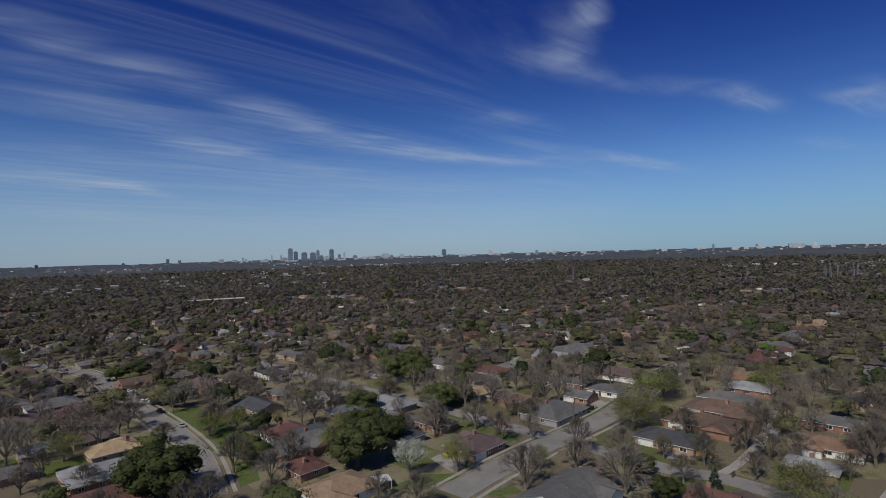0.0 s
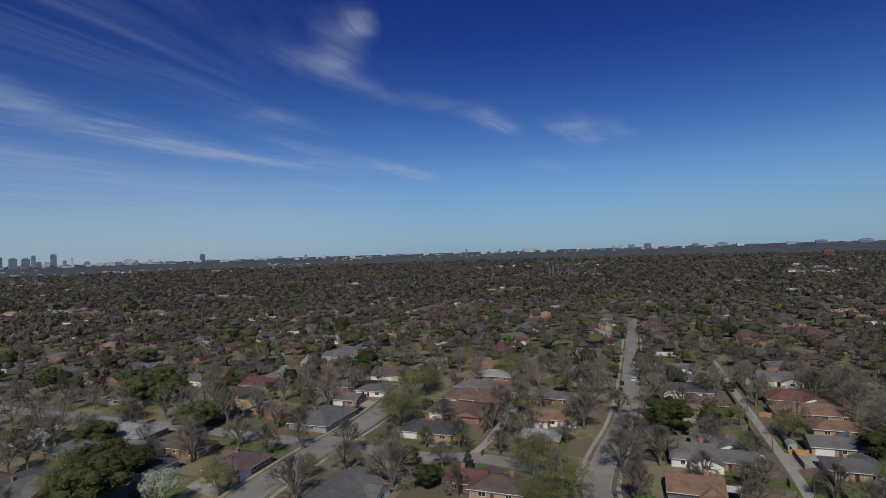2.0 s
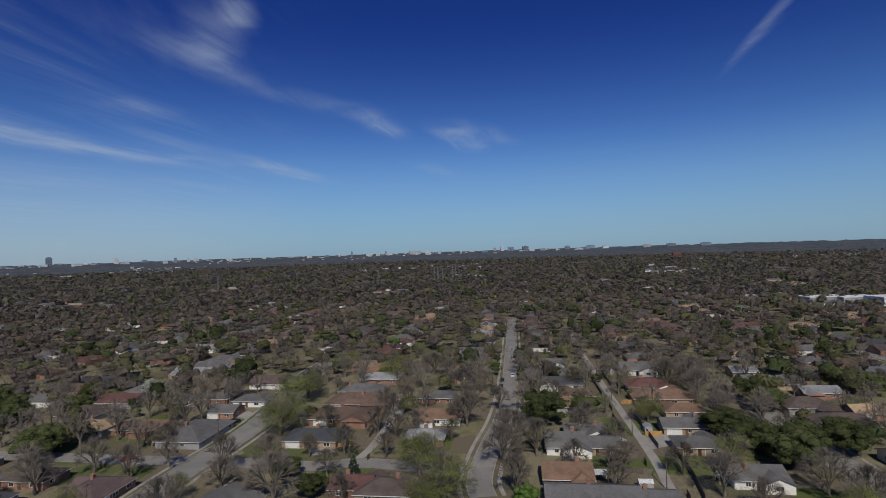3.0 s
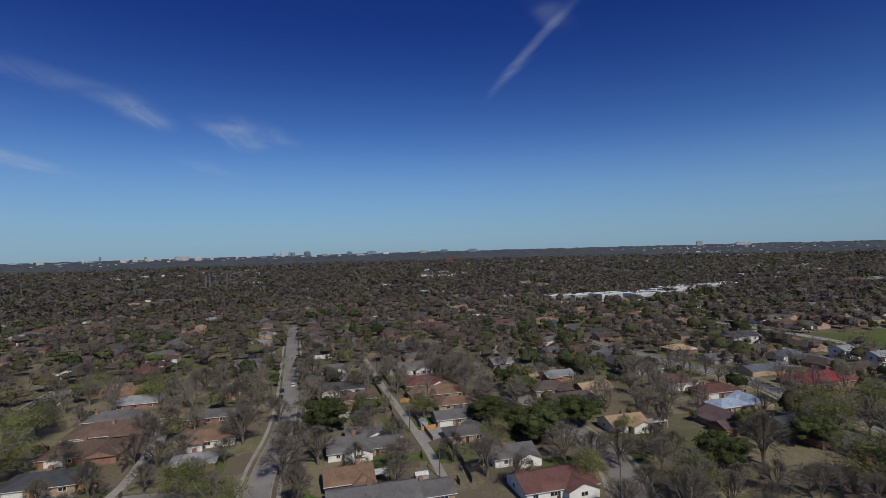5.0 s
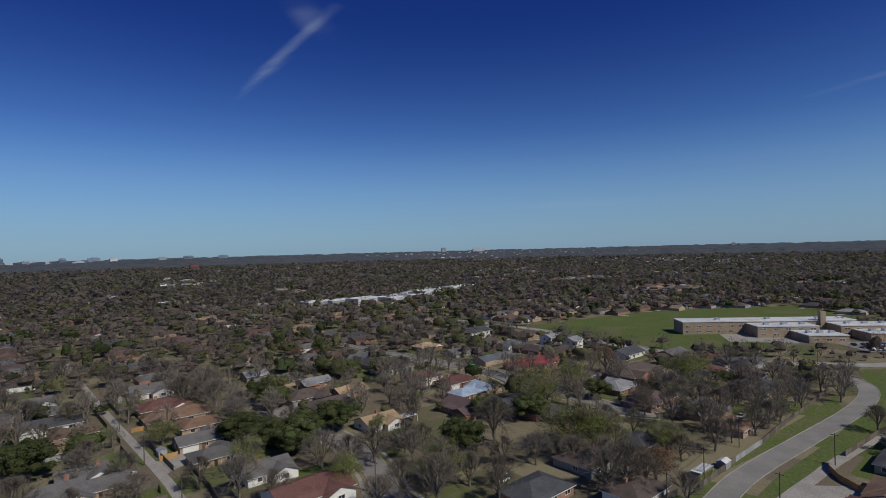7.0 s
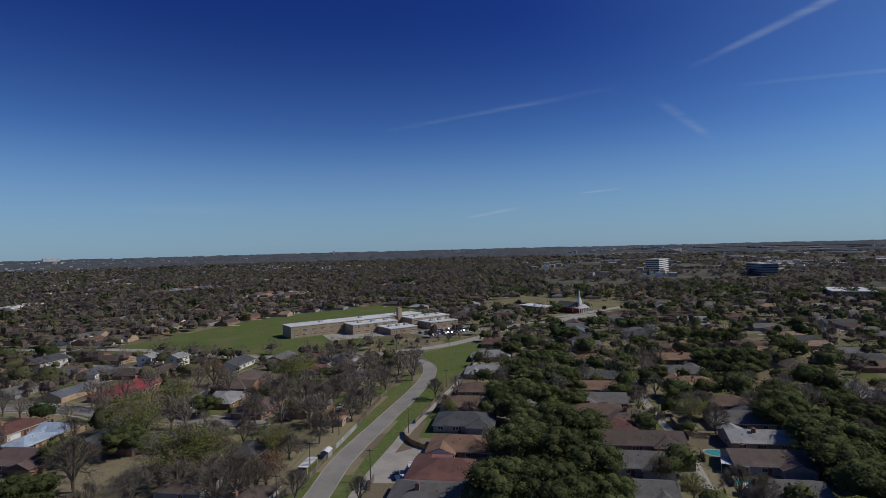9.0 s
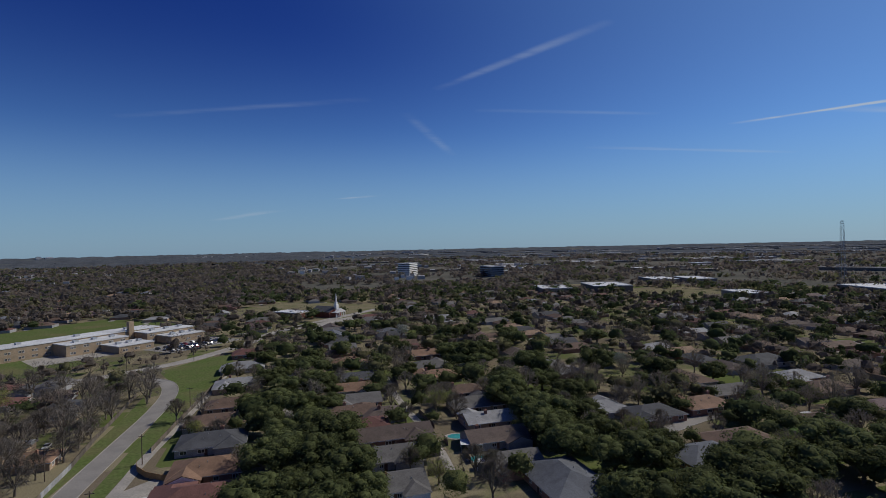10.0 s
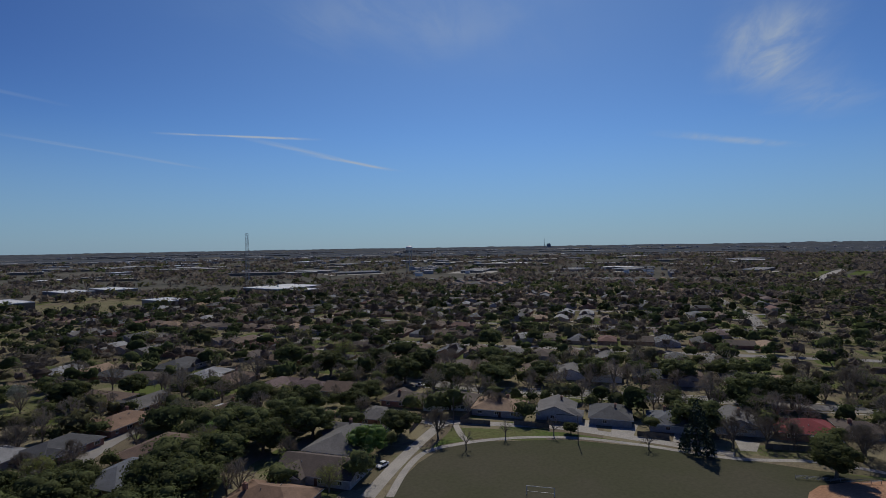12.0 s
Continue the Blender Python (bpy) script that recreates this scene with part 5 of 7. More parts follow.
flat_block("commercial_building", 686, 321, 80, 19, 12, 4.9, COMMERCE, WHITEROOF, "pale low commercial building with a white flat roof", "commercial building", 0, 1)
flat_block("commercial_building", 766, 943, 80, 94, 31, 7.4, COMMERCE, WHITEROOF, "pale low commercial building with a white flat roof", "commercial building", 0, 1)
flat_block("commercial_building", -342, 792, 22, 92, 13, 7.4, COMMERCE, WHITEROOF, "pale low commercial building with a white flat roof", "commercial building", 0, 1)
flat_block("shop", 636, 212, -35, 40, 19, 6.6, PALEBLOCK, WHITEROOF, "white flat-roofed shopping centre block", "shopping centre", 0, 1)
flat_block("shop", 651, 189, -35, 35, 16, 6.6, PALEBLOCK, WHITEROOF, "white flat-roofed shopping centre block", "shopping centre", 0, 1)
flat_block("shop", 658, 159, -35, 42, 24, 7.7, PALEBLOCK, WHITEROOF, "white flat-roofed shopping centre block", "shopping centre", 0, 1)
flat_block("shop", 667, 127, -35, 31, 26, 7.7, PALEBLOCK, WHITEROOF, "white flat-roofed shopping centre block", "shopping centre", 0, 1)
flat_block("shop", 695, 132, -35, 40, 21, 6.6, PALEBLOCK, WHITEROOF, "white flat-roofed shopping centre block", "shopping centre", 0, 1)
flat_block("shop", 707, 104, -35, 38, 24, 7.7, PALEBLOCK, WHITEROOF, "white flat-roofed shopping centre block", "shopping centre", 0, 1)
flat_block("shop", 740, 116, -35, 45, 19, 6.6, PALEBLOCK, WHITEROOF, "white flat-roofed shopping centre block", "shopping centre", 0, 1)
flat_block("shop", 754, 92, -35, 35, 21, 7.7, PALEBLOCK, WHITEROOF, "white flat-roofed shopping centre block", "shopping centre", 0, 1)
flat_block("shop", 783, 106, -35, 35, 19, 6.6, PALEBLOCK, WHITEROOF, "white flat-roofed shopping centre block", "shopping centre", 0, 1)
flat_block("shop", 797, 73, -35, 47, 21, 7.7, PALEBLOCK, WHITEROOF, "white flat-roofed shopping centre block", "shopping centre", 0, 1)
flat_block("shop", 830, 85, -35, 40, 19, 6.6, PALEBLOCK, WHITEROOF, "white flat-roofed shopping centre block", "shopping centre", 0, 1)
flat_block("shop", 844, 54, -35, 52, 24, 7.7, PALEBLOCK, WHITEROOF, "white flat-roofed shopping centre block", "shopping centre", 0, 1)
flat_block("shop", 874, 50, -35, 42, 19, 6.6, PALEBLOCK, WHITEROOF, "white flat-roofed shopping centre block", "shopping centre", 0, 1)
lattice_tower(-123, -1005, 92, 9)
tower(-1246, 4376, 34, 34, 100, "glass")
tower(-1196, 4352, 29, 29, 77, "glass")
tower(-1121, 4333, 42, 40, 67, "glass")
tower(-1048, 4314, 42, 40, 65, "glass")
tower(-1000, 4287, 23, 23, 82, "glass")
tower(-1006, 4437, 29, 29, 40, "glass")
tower(-919, 4418, 33, 33, 88, "glass")
tower(-948, 4374, 33, 33, 36, "pale")
tower(-803, 4366, 14, 14, 59, "pale")
tower(-1339, 4193, 9, 14, 52, "pale")
tower(-1315, 4356, 14, 14, 53, "pale")
tower(-1278, 4328, 38, 38, 31, "pale")
tower(-725, 4417, 33, 33, 34, "glass")
tower(-645, 4392, 47, 40, 23, "pale")
tower(-574, 4364, 32, 32, 27, "pale")
tower(-487, 4524, 57, 40, 40, "pale")
tower(-434, 4492, 24, 24, 30, "glass")
tower(-368, 4461, 57, 40, 11, "pale")
tower(-266, 4431, 70, 40, 8, "pale")
tower(-199, 4398, 32, 32, 8, "pale")
tower(7, 4550, 34, 34, 63, "glass")
tower(44, 4513, 24, 24, 17, "glass")
tower(161, 4473, 33, 33, 19, "pale")
tower(209, 4434, 28, 28, 18, "pale")
tower(260, 4394, 42, 40, 13, "pale")
tower(456, 4527, 48, 40, 14, "pale")
tower(560, 4478, 29, 29, 8, "pale")
tower(754, 4412, 33, 33, 8, "pale")
tower(929, 4341, 23, 23, 21, "glass")
tower(1874, 3983, 19, 19, 19, "glass")
tower(2048, 4063, 14, 14, 41, "glass")
tower(2180, 3951, 10, 14, 21, "pale")
tower(2280, 3852, 57, 40, 21, "pale")
tower(2443, 3706, 93, 40, 34, "pale")
tower(2509, 3617, 14, 14, 35, "pale")
tower(2633, 3710, 10, 14, 16, "glass")
tower(2635, 3664, 29, 29, 8, "pale")
tower(-2706, 3566, 19, 19, 29, "glass")
tower(-2274, 3812, 19, 19, 25, "glass")
tower(3040, 3385, 19, 19, 37, "pale")
tower(3061, 3316, 29, 29, 44, "pale")
tower(3076, 3251, 19, 19, 39, "glass")
tower(3069, 3207, 28, 28, 39, "glass")
tower(3120, 3105, 46, 40, 44, "glass")
tower(3331, 3100, 67, 40, 21, "pale")
tower(3430, 2933, 38, 38, 34, "glass")
tower(3516, 2770, 71, 40, 33, "glass")
tower(3557, 2656, 47, 40, 27, "pale")
tower(3701, 2384, 56, 40, 27, "pale")
tower(3918, 2313, 67, 40, 29, "glass")
tower(1990, 1153, 31, 31, 26, "brick")
tower(3971, 2066, 71, 40, 29, "glass")
tower(4422, 394, 37, 37, 42, "pale")
tower(4401, 107, 93, 40, 31, "pale")
tower(4483, -775, 96, 40, 8, "pale")
tower(4180, -1798, 29, 29, 23, "pale")
tower(4122, -1838, 57, 40, 18, "pale")
tower(-2785, -3598, 3, 3, 70, "pale")
tower(-2790, -3547, 29, 29, 29, "glass")

# ---------------------------------------------------------------- yards: drives, poles, fences, cars
patch("driveway", [(-5.9, 173.1), (0.8, 162.0), (8.9, 176.9), (2.1, 183.6)], CONCRETE, "pale concrete driveway", z=0.045, category="driveway")
patch("driveway", [(161.7, 109.6), (173.0, 106.7), (165.3, 96.9), (153.4, 99.9)], CONCRETE, "pale concrete parking pad by the alley", z=0.045, category="driveway")
patch("driveway", [(137.5, -67.7), (152.0, -82.7), (151.9, -94.5), (143.1, -93.1), (129.8, -80.5), (133.4, -72.4)], CONCRETE, "pale concrete parking pad behind the house", z=0.045, category="driveway")
patch("driveway", [(69.3, 174.9), (76.0, 169.8), (74.7, 165.7), (68.3, 167.8)], CONCRETE, "pale concrete driveway", z=0.045, category="driveway")
patch("driveway", [(-80.4, -185.0), (-86.8, -183.6), (-92.5, -176.0), (-86.9, -172.0)], CONCRETE, "pale concrete driveway", z=0.045, category="driveway")
patch("driveway", [(-131.9, -157.8), (-138.8, -151.6), (-132.1, -141.6), (-123.8, -149.7)], CONCRETE, "pale concrete driveway", z=0.045, category="driveway")
patch("driveway", [(-142.8, -145.7), (-149.7, -140.4), (-138.1, -132.0), (-133.5, -137.7)], CONCRETE, "pale concrete driveway", z=0.045, category="driveway")
patch("driveway", [(-154.8, -128.8), (-162.9, -126.1), (-150.8, -118.9), (-146.5, -123.0)], CONCRETE, "pale concrete driveway", z=0.045, category="driveway")
patch("driveway", [(-165.8, -114.5), (-169.6, -108.3), (-162.0, -104.4), (-158.4, -107.5)], CONCRETE, "pale concrete driveway", z=0.045, category="driveway")
patch("driveway", [(55.6, 253.5), (65.9, 247.2), (68.0, 228.5), (62.8, 223.2)], CONCRETE, "pale concrete driveway", z=0.045, category="driveway")
car(0.9, 174.9, 30, "yellow", "saloon")
car(19.9, 205.1, -10, "red", "saloon")
car(58.0, 220.8, 20, "black", "saloon")
car(-169.3, 280.6, 136, "white", "van")
car(-161.5, 272.9, 136, "white", "saloon")
car(-188.1, 299.0, 136, "black", "saloon")
car(-125.3, 234.4, 136, "black", "pickup")
car(-105.8, 213.5, 136, "silver", "saloon")
car(171.8, 189.8, 46, "black", "saloon")
car(180.4, 198.3, 46, "black", "saloon")
car(190.4, 201.5, 46, "white", "saloon")
car(58.5, 222.6, -20, "black", "saloon")
car(151.8, -1.4, 140, "white", "van")
car(135.5, -75.8, -20, "blue", "pickup")
car(132.8, -76.8, -20, "white", "saloon")
car(152.0, 110.3, -40, "white", "saloon")
car(-103.4, -228.1, -44, "white", "pickup")
car(-147.5, -282.9, 46, "silver", "saloon")
car(34.5, -165.2, 46, "white", "saloon")
car(-182.4, -164.5, 136, "silver", "saloon")
car(-178.0, -165.1, 136, "white", "saloon")
car(-55.6, -151.0, 30, "white", "saloon")
car(209.8, -91.3, 136, "silver", "saloon")

def lot_cars():
    g = random.Random(9)
    for row, x in enumerate((352.0, 343.5, 335.5)):
        for k in range(15):
            if g.random() < 0.85:
                car(x + g.uniform(-0.4, 0.4), -221.0 - k * 2.9, 0 if row % 2 else 180, g.choice(("white", "black", "silver", "grey", "blue", "red", "white")), g.choice(("saloon", "saloon", "pickup", "van")))


lot_cars()
ALLEY_POLES = [pole(131.9, 81.3), pole(160.2, 111.0), pole(190.9, 141.9), pole(217.2, 169.9)]
wires(ALLEY_POLES)
ROAD_POLES = [pole(137.1, -41.7), pole(154.2, -57.0), pole(179.6, -77.4), pole(217.9, -108.5), pole(252.0, -138.5)]
wires(ROAD_POLES)
pole(137.8, -68.6)
pole(165.8, -98.1)
pole(204.5, -141.9)
pole(-93.0, -175.6)
pole(-118.4, -136.6)
pole(6.6, 165.0)
pole(46.7, 199.3)
pole(77.8, 160.8)
pole(142.5, 32.8)
pole(234.1, 41.2)
pole(304.2, -160.2)
pole(301.7, -171.1)
pole(294.7, -207.7)
pole(330.7, -122.8)
fence([(138.9, -39.4), (144.9, -46.4), (150.5, -55.4), (167.5, -71.1)], mat=None, label="weathered grey cedar privacy fence")
fence([(167.5, -71.1), (182.7, -86.0)], mat=WALL["grey"], label="pale painted board fence along the road")
fence([(182.7, -86.0), (201.2, -102.1), (221.7, -121.6), (247.0, -144.2)], mat=None, label="weathered grey cedar privacy fence")
fence([(134.9, -67.0), (138.2, -69.9), (133.5, -65.4)], mat=None, label="weathered grey cedar privacy fence")
fence([(172.7, -105.2), (191.2, -126.7), (209.4, -148.7), (263.0, -213.6)], mat=None, label="weathered grey cedar privacy fence")
fence([(87.2, 191.5), (92.5, 187.2), (97.2, 181.7), (100.9, 189.3)], mat=NEWFENCE, label="bright new cedar board fence")
fence([(77.2, 169.4), (79.9, 168.2), (83.0, 166.7), (84.7, 170.9)], mat=NEWFENCE, label="bright new cedar board fence")
fence([(167.3, -97.3), (161.8, -94.0), (155.2, -92.8), (148.8, -93.6), (144.1, -97.1), (142.8, -100.3)], mat=NEWFENCE, label="curved new cedar board fence")
fence([(163.3, 108.0), (167.7, 104.5)], mat=NEWFENCE, label="bright new cedar board fence")
fence([(189.5, 136.1), (193.2, 132.4)], mat=NEWFENCE, label="bright new cedar board fence")
fence([(165.2, 132.6), (172.7, 128.1), (158.5, 112.6), (151.5, 116.3)], mat=FENCEWOOD, label="dark stained board fence round a back lawn")
fence([(-95.2, -174.4), (-107.5, -182.9)], mat=None, label="weathered grey cedar privacy fence")
fence([(-94.6, -173.3), (-103.1, -166.3)], mat=None, label="weathered grey cedar privacy fence")
fence([(-111.0, -162.5), (-119.0, -152.4), (-125.2, -161.6)], mat=None, label="weathered grey cedar privacy fence")
fence([(-140.6, -132.4), (-147.4, -124.9)], mat=None, label="weathered grey cedar privacy fence")
fence([(-166.5, -104.5), (-176.9, -95.9)], mat=None, label="weathered grey cedar privacy fence")
fence([(101.6, -157.2), (88.3, -142.4), (85.6, -145.7)], mat=None, label="weathered grey cedar privacy fence")
fence([(79.5, -150.4), (74.2, -144.5)], mat=None, label="weathered grey cedar privacy fence")
fence([(81.4, -131.0), (77.9, -134.4)], mat=None, label="weathered grey cedar privacy fence")
fence([(-74.1, -173.2), (-84.1, -184.1)], mat=None, label="weathered grey cedar privacy fence")
fence([(162.4, 98.2), (143.8, 80.2), (132.9, 71.3)], mat=None, label="weathered grey cedar privacy fence")
fence([(141.9, 101.5), (145.9, 96.5)], mat=None, label="weathered grey cedar privacy fence")
fence([(132.6, 95.0), (137.1, 88.6)], mat=None, label="weathered grey cedar privacy fence")


def yard_fences(line, off, seed):
    # board fences along an alley, broken by gates
    g = random.Random(seed)
    pts = smooth_line(line, 4)
    n = sides(pts)
    run = []
    for q, s in zip(pts, n):
        if g.random() < 0.22:
            if len(run) > 1:
                fence(run, posts=False)
            run = []
        else:
            run.append(tuple(q + s * off))
    if len(run) > 1:
        fence(run, posts=False)


yard_fences([(77.8, 155.0), (88.5, 163.5), (107.0, 183.3), (129.0, 212.6)], 3.4, 8)
yard_fences([(77.8, 155.0), (88.5, 163.5), (107.0, 183.3), (129.0, 212.6)], -3.4, 9)
yard_fences([(127.7, 76.1), (143.3, 90.6), (153.6, 101.0), (181.0, 130.1), (201.5, 152.2), (224.5, 176.3)], 3.4, 7)
yard_fences([(127.7, 76.1), (143.3, 90.6), (153.6, 101.0), (181.0, 130.1), (201.5, 152.2), (224.5, 176.3)], -3.4, 8)
yard_fences([(74.8, -134.2), (86.4, -147.9), (102.5, -164.1), (122.7, -181.9), (142.3, -201.1), (162.5, -223.3)], 3.4, 7)
yard_fences([(74.8, -134.2), (86.4, -147.9), (102.5, -164.1), (122.7, -181.9), (142.3, -201.1), (162.5, -223.3)], -3.4, 8)
pool(88.6, -163.6, 30, 8, 5)
pool(72.1, -149.9, 35, 10, 5.5)
awning(-21.6, 151.9, 20, 10, 5, label="white ribbed metal patio cover on thin posts")
awning(122.6, 96.2, 136, 5, 4, label="white metal patio cover on thin posts")
awning(-184.8, -95.8, 136, 8, 4, label="white metal patio cover on thin posts")
awning(134.1, -115.6, 46, 4, 3, label="white metal patio cover on thin posts")
awning(3.5, -204.3, 46, 7, 4.5, label="white flat patio roof on thin posts")
awning(79.3, -154.7, 30, 7, 5, label="white patio cover by the pool on thin posts")
awning(117.7, -158.6, 46, 3.5, 3, label="white flat patio roof on thin posts")
awning(149.0, 72.2, 136, 8, 3.5, label="white ribbed patio cover on thin posts")
awning(135.6, -81.2, -30, 4, 2.5, label="white carport roof on thin posts")
awning(156.6, -57.3, 136, 8, 3, label="pale metal carport roof on thin posts")
awning(165.2, 85.2, 136, 7, 4, label="pale metal patio roof on thin posts")
awning(68.5, -143.6, 30, 6, 3, label="white metal patio roof on thin posts")
awning(-17.5, -234.7, 46, 4, 3, label="white flat patio roof on thin posts")
awning(-70.9, -189.0, 136, 4, 3, label="pale metal roof patch on thin posts")
awning(86.3, -175.3, 46, 9, 5, label="pale metal patio roof on thin posts")
awning(203.7, 34.3, 136, 8, 4.5, mat=TRIM, label="white slatted pergola on thin posts")
shed(168.1, 110.3, 46, mat=METAL, label="rounded pale metal garden shed")
shed(98.9, 170.9, 46, mat=WHITEROOF, label="small white-roofed garden shed")
shed(163.3, -65.9, 136, mat=WHITEROOF, label="small white-roofed garden shed")
shed(58.9, 242.8, 136, mat=METAL, label="small metal garden shed")
shed(112.0, 184.3, 46, mat=METAL, label="small grey garden shed")
shed(128.0, 85.1, 136, mat=WHITEROOF, label="small white garden shed")
shed(184.0, -160.3, 46, mat=METAL, label="pale metal garden shed")
shed(229.4, 170.7, 46, mat=WHITEROOF, label="small white garden shed")
goal(-85.4, -113.4, 49)


def rail_fence(pts, tall=1.1):
    """A low open fence of posts and three rails."""
    p = [Vector(q) for q in pts]
    ob = base("rail_fence", Matrix.Translation((*p[0], 0)), "low pale rail fence beside the clay infield", "fence")
    for a, b in zip(p[:-1], p[1:]):
        n = max(1, round((b - a).length / 2.5))
        for i in range(n + 1):
            q = a + (b - a) * (i / n) - p[0]
            part("post", boxes((q.x - 0.06, q.y - 0.06, -0.1, q.x + 0.06, q.y + 0.06, tall)), STEEL, ob)
        for z in (0.35, 0.7, 1.05):
            part("rail", tube(bmesh.new(), (*(a - p[0]), z), (*(b - p[0]), z), 0.05, 0.05, 6), STEEL, ob)


rail_fence([(-152.6, -87.5), (-158.9, -81.9), (-168.7, -74.5)])


def skip_bin(x, y, turn):
    """An open refuse skip with sloping ends and side ribs."""
    ob = base("waste_skip", Matrix.Translation((x, y, 0.03)) @ pose(0, 0, 0, 0, 0, turn), "bright green steel waste skip on the street", "waste skip")
    green = material("green enamel", ((.05, .36, .10), (.04, .29, .08)), 0.8, 8, 0.5, 0.1)
    part("tub", prism(bmesh.new(), [(-2.0, 0.15), (2.0, 0.15), (2.6, 1.8), (-2.6, 1.8)], "y", -1.1, 1.1), green, ob)
    for i in range(5):
        for k in (-1, 1):
            part("rib", boxes((-1.8 + i * 0.9 - 0.05, k * 1.14 - 0.04, 0.2, -1.8 + i * 0.9 + 0.05, k * 1.14 + 0.04, 1.75)), green, ob)
    part("rim", boxes((-2.7, -1.2, 1.8, 2.7, -1.05, 1.9), (-2.7, 1.05, 1.8, 2.7, 1.2, 1.9), (-2.7, -1.05, 1.8, -2.55, 1.05, 1.9), (2.55, -1.05, 1.8, 2.7, 1.05, 1.9)), green, ob)


skip_bin(295.9, 12.1, 46)
lattice_tower(260, 1077, 30, 3.6, "slender steel power pylon", "power_pylon")
lattice_tower(563, 997, 28, 3.6, "slender steel power pylon", "power_pylon")
lattice_tower(639, 898, 30, 3.6, "slender steel power pylon", "power_pylon")
lattice_tower(645, 895, 30, 3.6, "slender steel power pylon", "power_pylon")
lattice_tower(654, 890, 28, 3.6, "slender steel power pylon", "power_pylon")
lattice_tower(692, 906, 30, 3.6, "slender steel power pylon", "power_pylon")
lattice_tower(697, 903, 30, 3.6, "slender steel power pylon", "power_pylon")
lattice_tower(431, 1118, 24, 3.6, "slender steel power pylon", "power_pylon")
water_tower(-497, -1147, 64)
street([(-852.0, -459.5), (-1089.9, -558.4), (-1292.8, -629.1), (-1410.6, -619.4)], 16, "pale concrete overpass road", kerbs=False, mat=CONCRETE, z=1.0)
patch("meadow", [(-931.3, -566.2), (-1012.1, -536.5), (-1204.6, -617.0), (-1053.1, -618.6)], GRASS, "green field beside the overpass", z=0.6)
patch("meadow", [(-890.6, -457.9), (-909.1, -442.6), (-1189.9, -515.5), (-1260.8, -593.0)], GRASS, "green field beside the overpass", z=0.6)
street([(-558.7, -404.5), (-491.6, -337.7), (-441.6, -288.1), (-372.8, -235.1)], 9, kerbs=False)
# houses, block by block
house(74.0, 179.4, 136, 18.0, 11.0, "hip", "slate", garage=True)
house(92.5, 195.2, 136, 22.4, 12.5, "hip", "brown", garage=True)
house(107.8, 209.0, 136, 25.3, 14.1, "hip", "brown", garage=True)
house(117.3, 224.6, 136, 18.8, 10.4, "hip", "grey", garage=True)
house(135.2, 239.2, 136, 17.3, 10.6, "hip", "ash")
house(136.3, 191.3, 136, 14.9, 9.0, "hip", "grey")
house(120.0, 168.9, 136, 16.4, 10.0, "hip", "rust")
house(103.7, 153.8, 136, 12.2, 8.4, "hip", "ash")
house(164.7, 215.0, 136, 14.0, 9.4, "hip", "slate")
house(181.9, 227.3, 136, 10.4, 8.6, "hip", "rust")
house(58.4, 234.4, 136, 10.4, 8.6, "gable", "grey", garage=True)
house(72.4, 243.6, 136, 13.7, 8.6, "hip", "grey")
house(66.7, 135.4, 136, 10.4, 8.6, "gable", "maroon")
house(72.2, 127.4, 136, 13.5, 9.8, "hip", "umber")
house(134.8, 118.9, 136, 11.8, 12.2, "wing", "grey")
house(141.0, 110.7, 136, 12.0, 8.6, "gable", "grey")
house(116.6, 102.5, 136, 12.5, 10.7, "gable", "rust")
house(109.5, 88.1, 136, 21.7, 12.0, "gable", "grey")
house(120.2, 77.3, 136, 10.4, 8.6, "gable", "grey")
house(148.8, 122.8, 136, 12.2, 7.0, "gable", "grey")
house(182.3, 153.4, 136, 13.0, 8.6, "gable", "brown")
house(191.9, 171.2, 136, 18.7, 10.3, "gable", "slate")
house(220.8, 202.1, 136, 9.5, 9.9, "wing", "grey")
house(241.9, 164.3, 136, 16.0, 12.7, "wing", "grey")
house(217.2, 141.5, 136, 18.3, 12.3, "hip", "maroon")
house(205.2, 127.3, 136, 23.4, 11.6, "hip", "rust")
house(194.4, 112.2, 136, 14.0, 9.0, "hip", "rust")
house(178.6, 102.2, 136, 16.0, 8.8, "gable", "grey", garage=True)
house(164.3, 90.3, 136, 13.2, 8.8, "hip", "grey")
house(153.8, 68.9, 136, 13.0, 9.5, "wing", "grey")
house(306.5, 149.6, 136, 14.2, 7.7, "hip", "tan")
house(272.0, 125.9, 136, 10.9, 8.6, "gable", "ash")
house(140.6, 50.9, 136, 19.5, 12.0, "wing", "maroon")
house(-115.2, 184.4, 46, 14.0, 11.1, "hip", "tan")
house(-104.9, 164.3, 46, 19.8, 13.4, "hip", "ash")
house(-93.2, 146.2, 46, 16.9, 12.4, "hip", "maroon")
house(-130.3, 196.6, 46, 12.1, 8.8, "hip", "umber")
house(-146.4, 213.9, 46, 13.0, 8.6, "hip", "rust")
house(-161.3, 230.7, 46, 14.0, 9.6, "hip", "maroon")
house(-178.9, 243.9, 46, 18.6, 12.5, "hip", "grey")
house(-197.5, 268.1, 46, 14.0, 9.8, "hip", "slate")
house(-222.5, 292.6, 46, 14.0, 9.5, "hip", "umber")
house(-140.5, 184.2, 46, 10.4, 8.6, "gable", "ash")
house(-134.9, 164.7, 46, 10.7, 8.6, "hip", "grey")
house(-290.7, 387.1, 46, 14.9, 10.0, "hip", "grey")
house(-227.3, 342.0, 46, 11.8, 8.6, "hip", "grey")
house(-147.4, 298.3, 46, 12.0, 8.0, "hip", "grey")
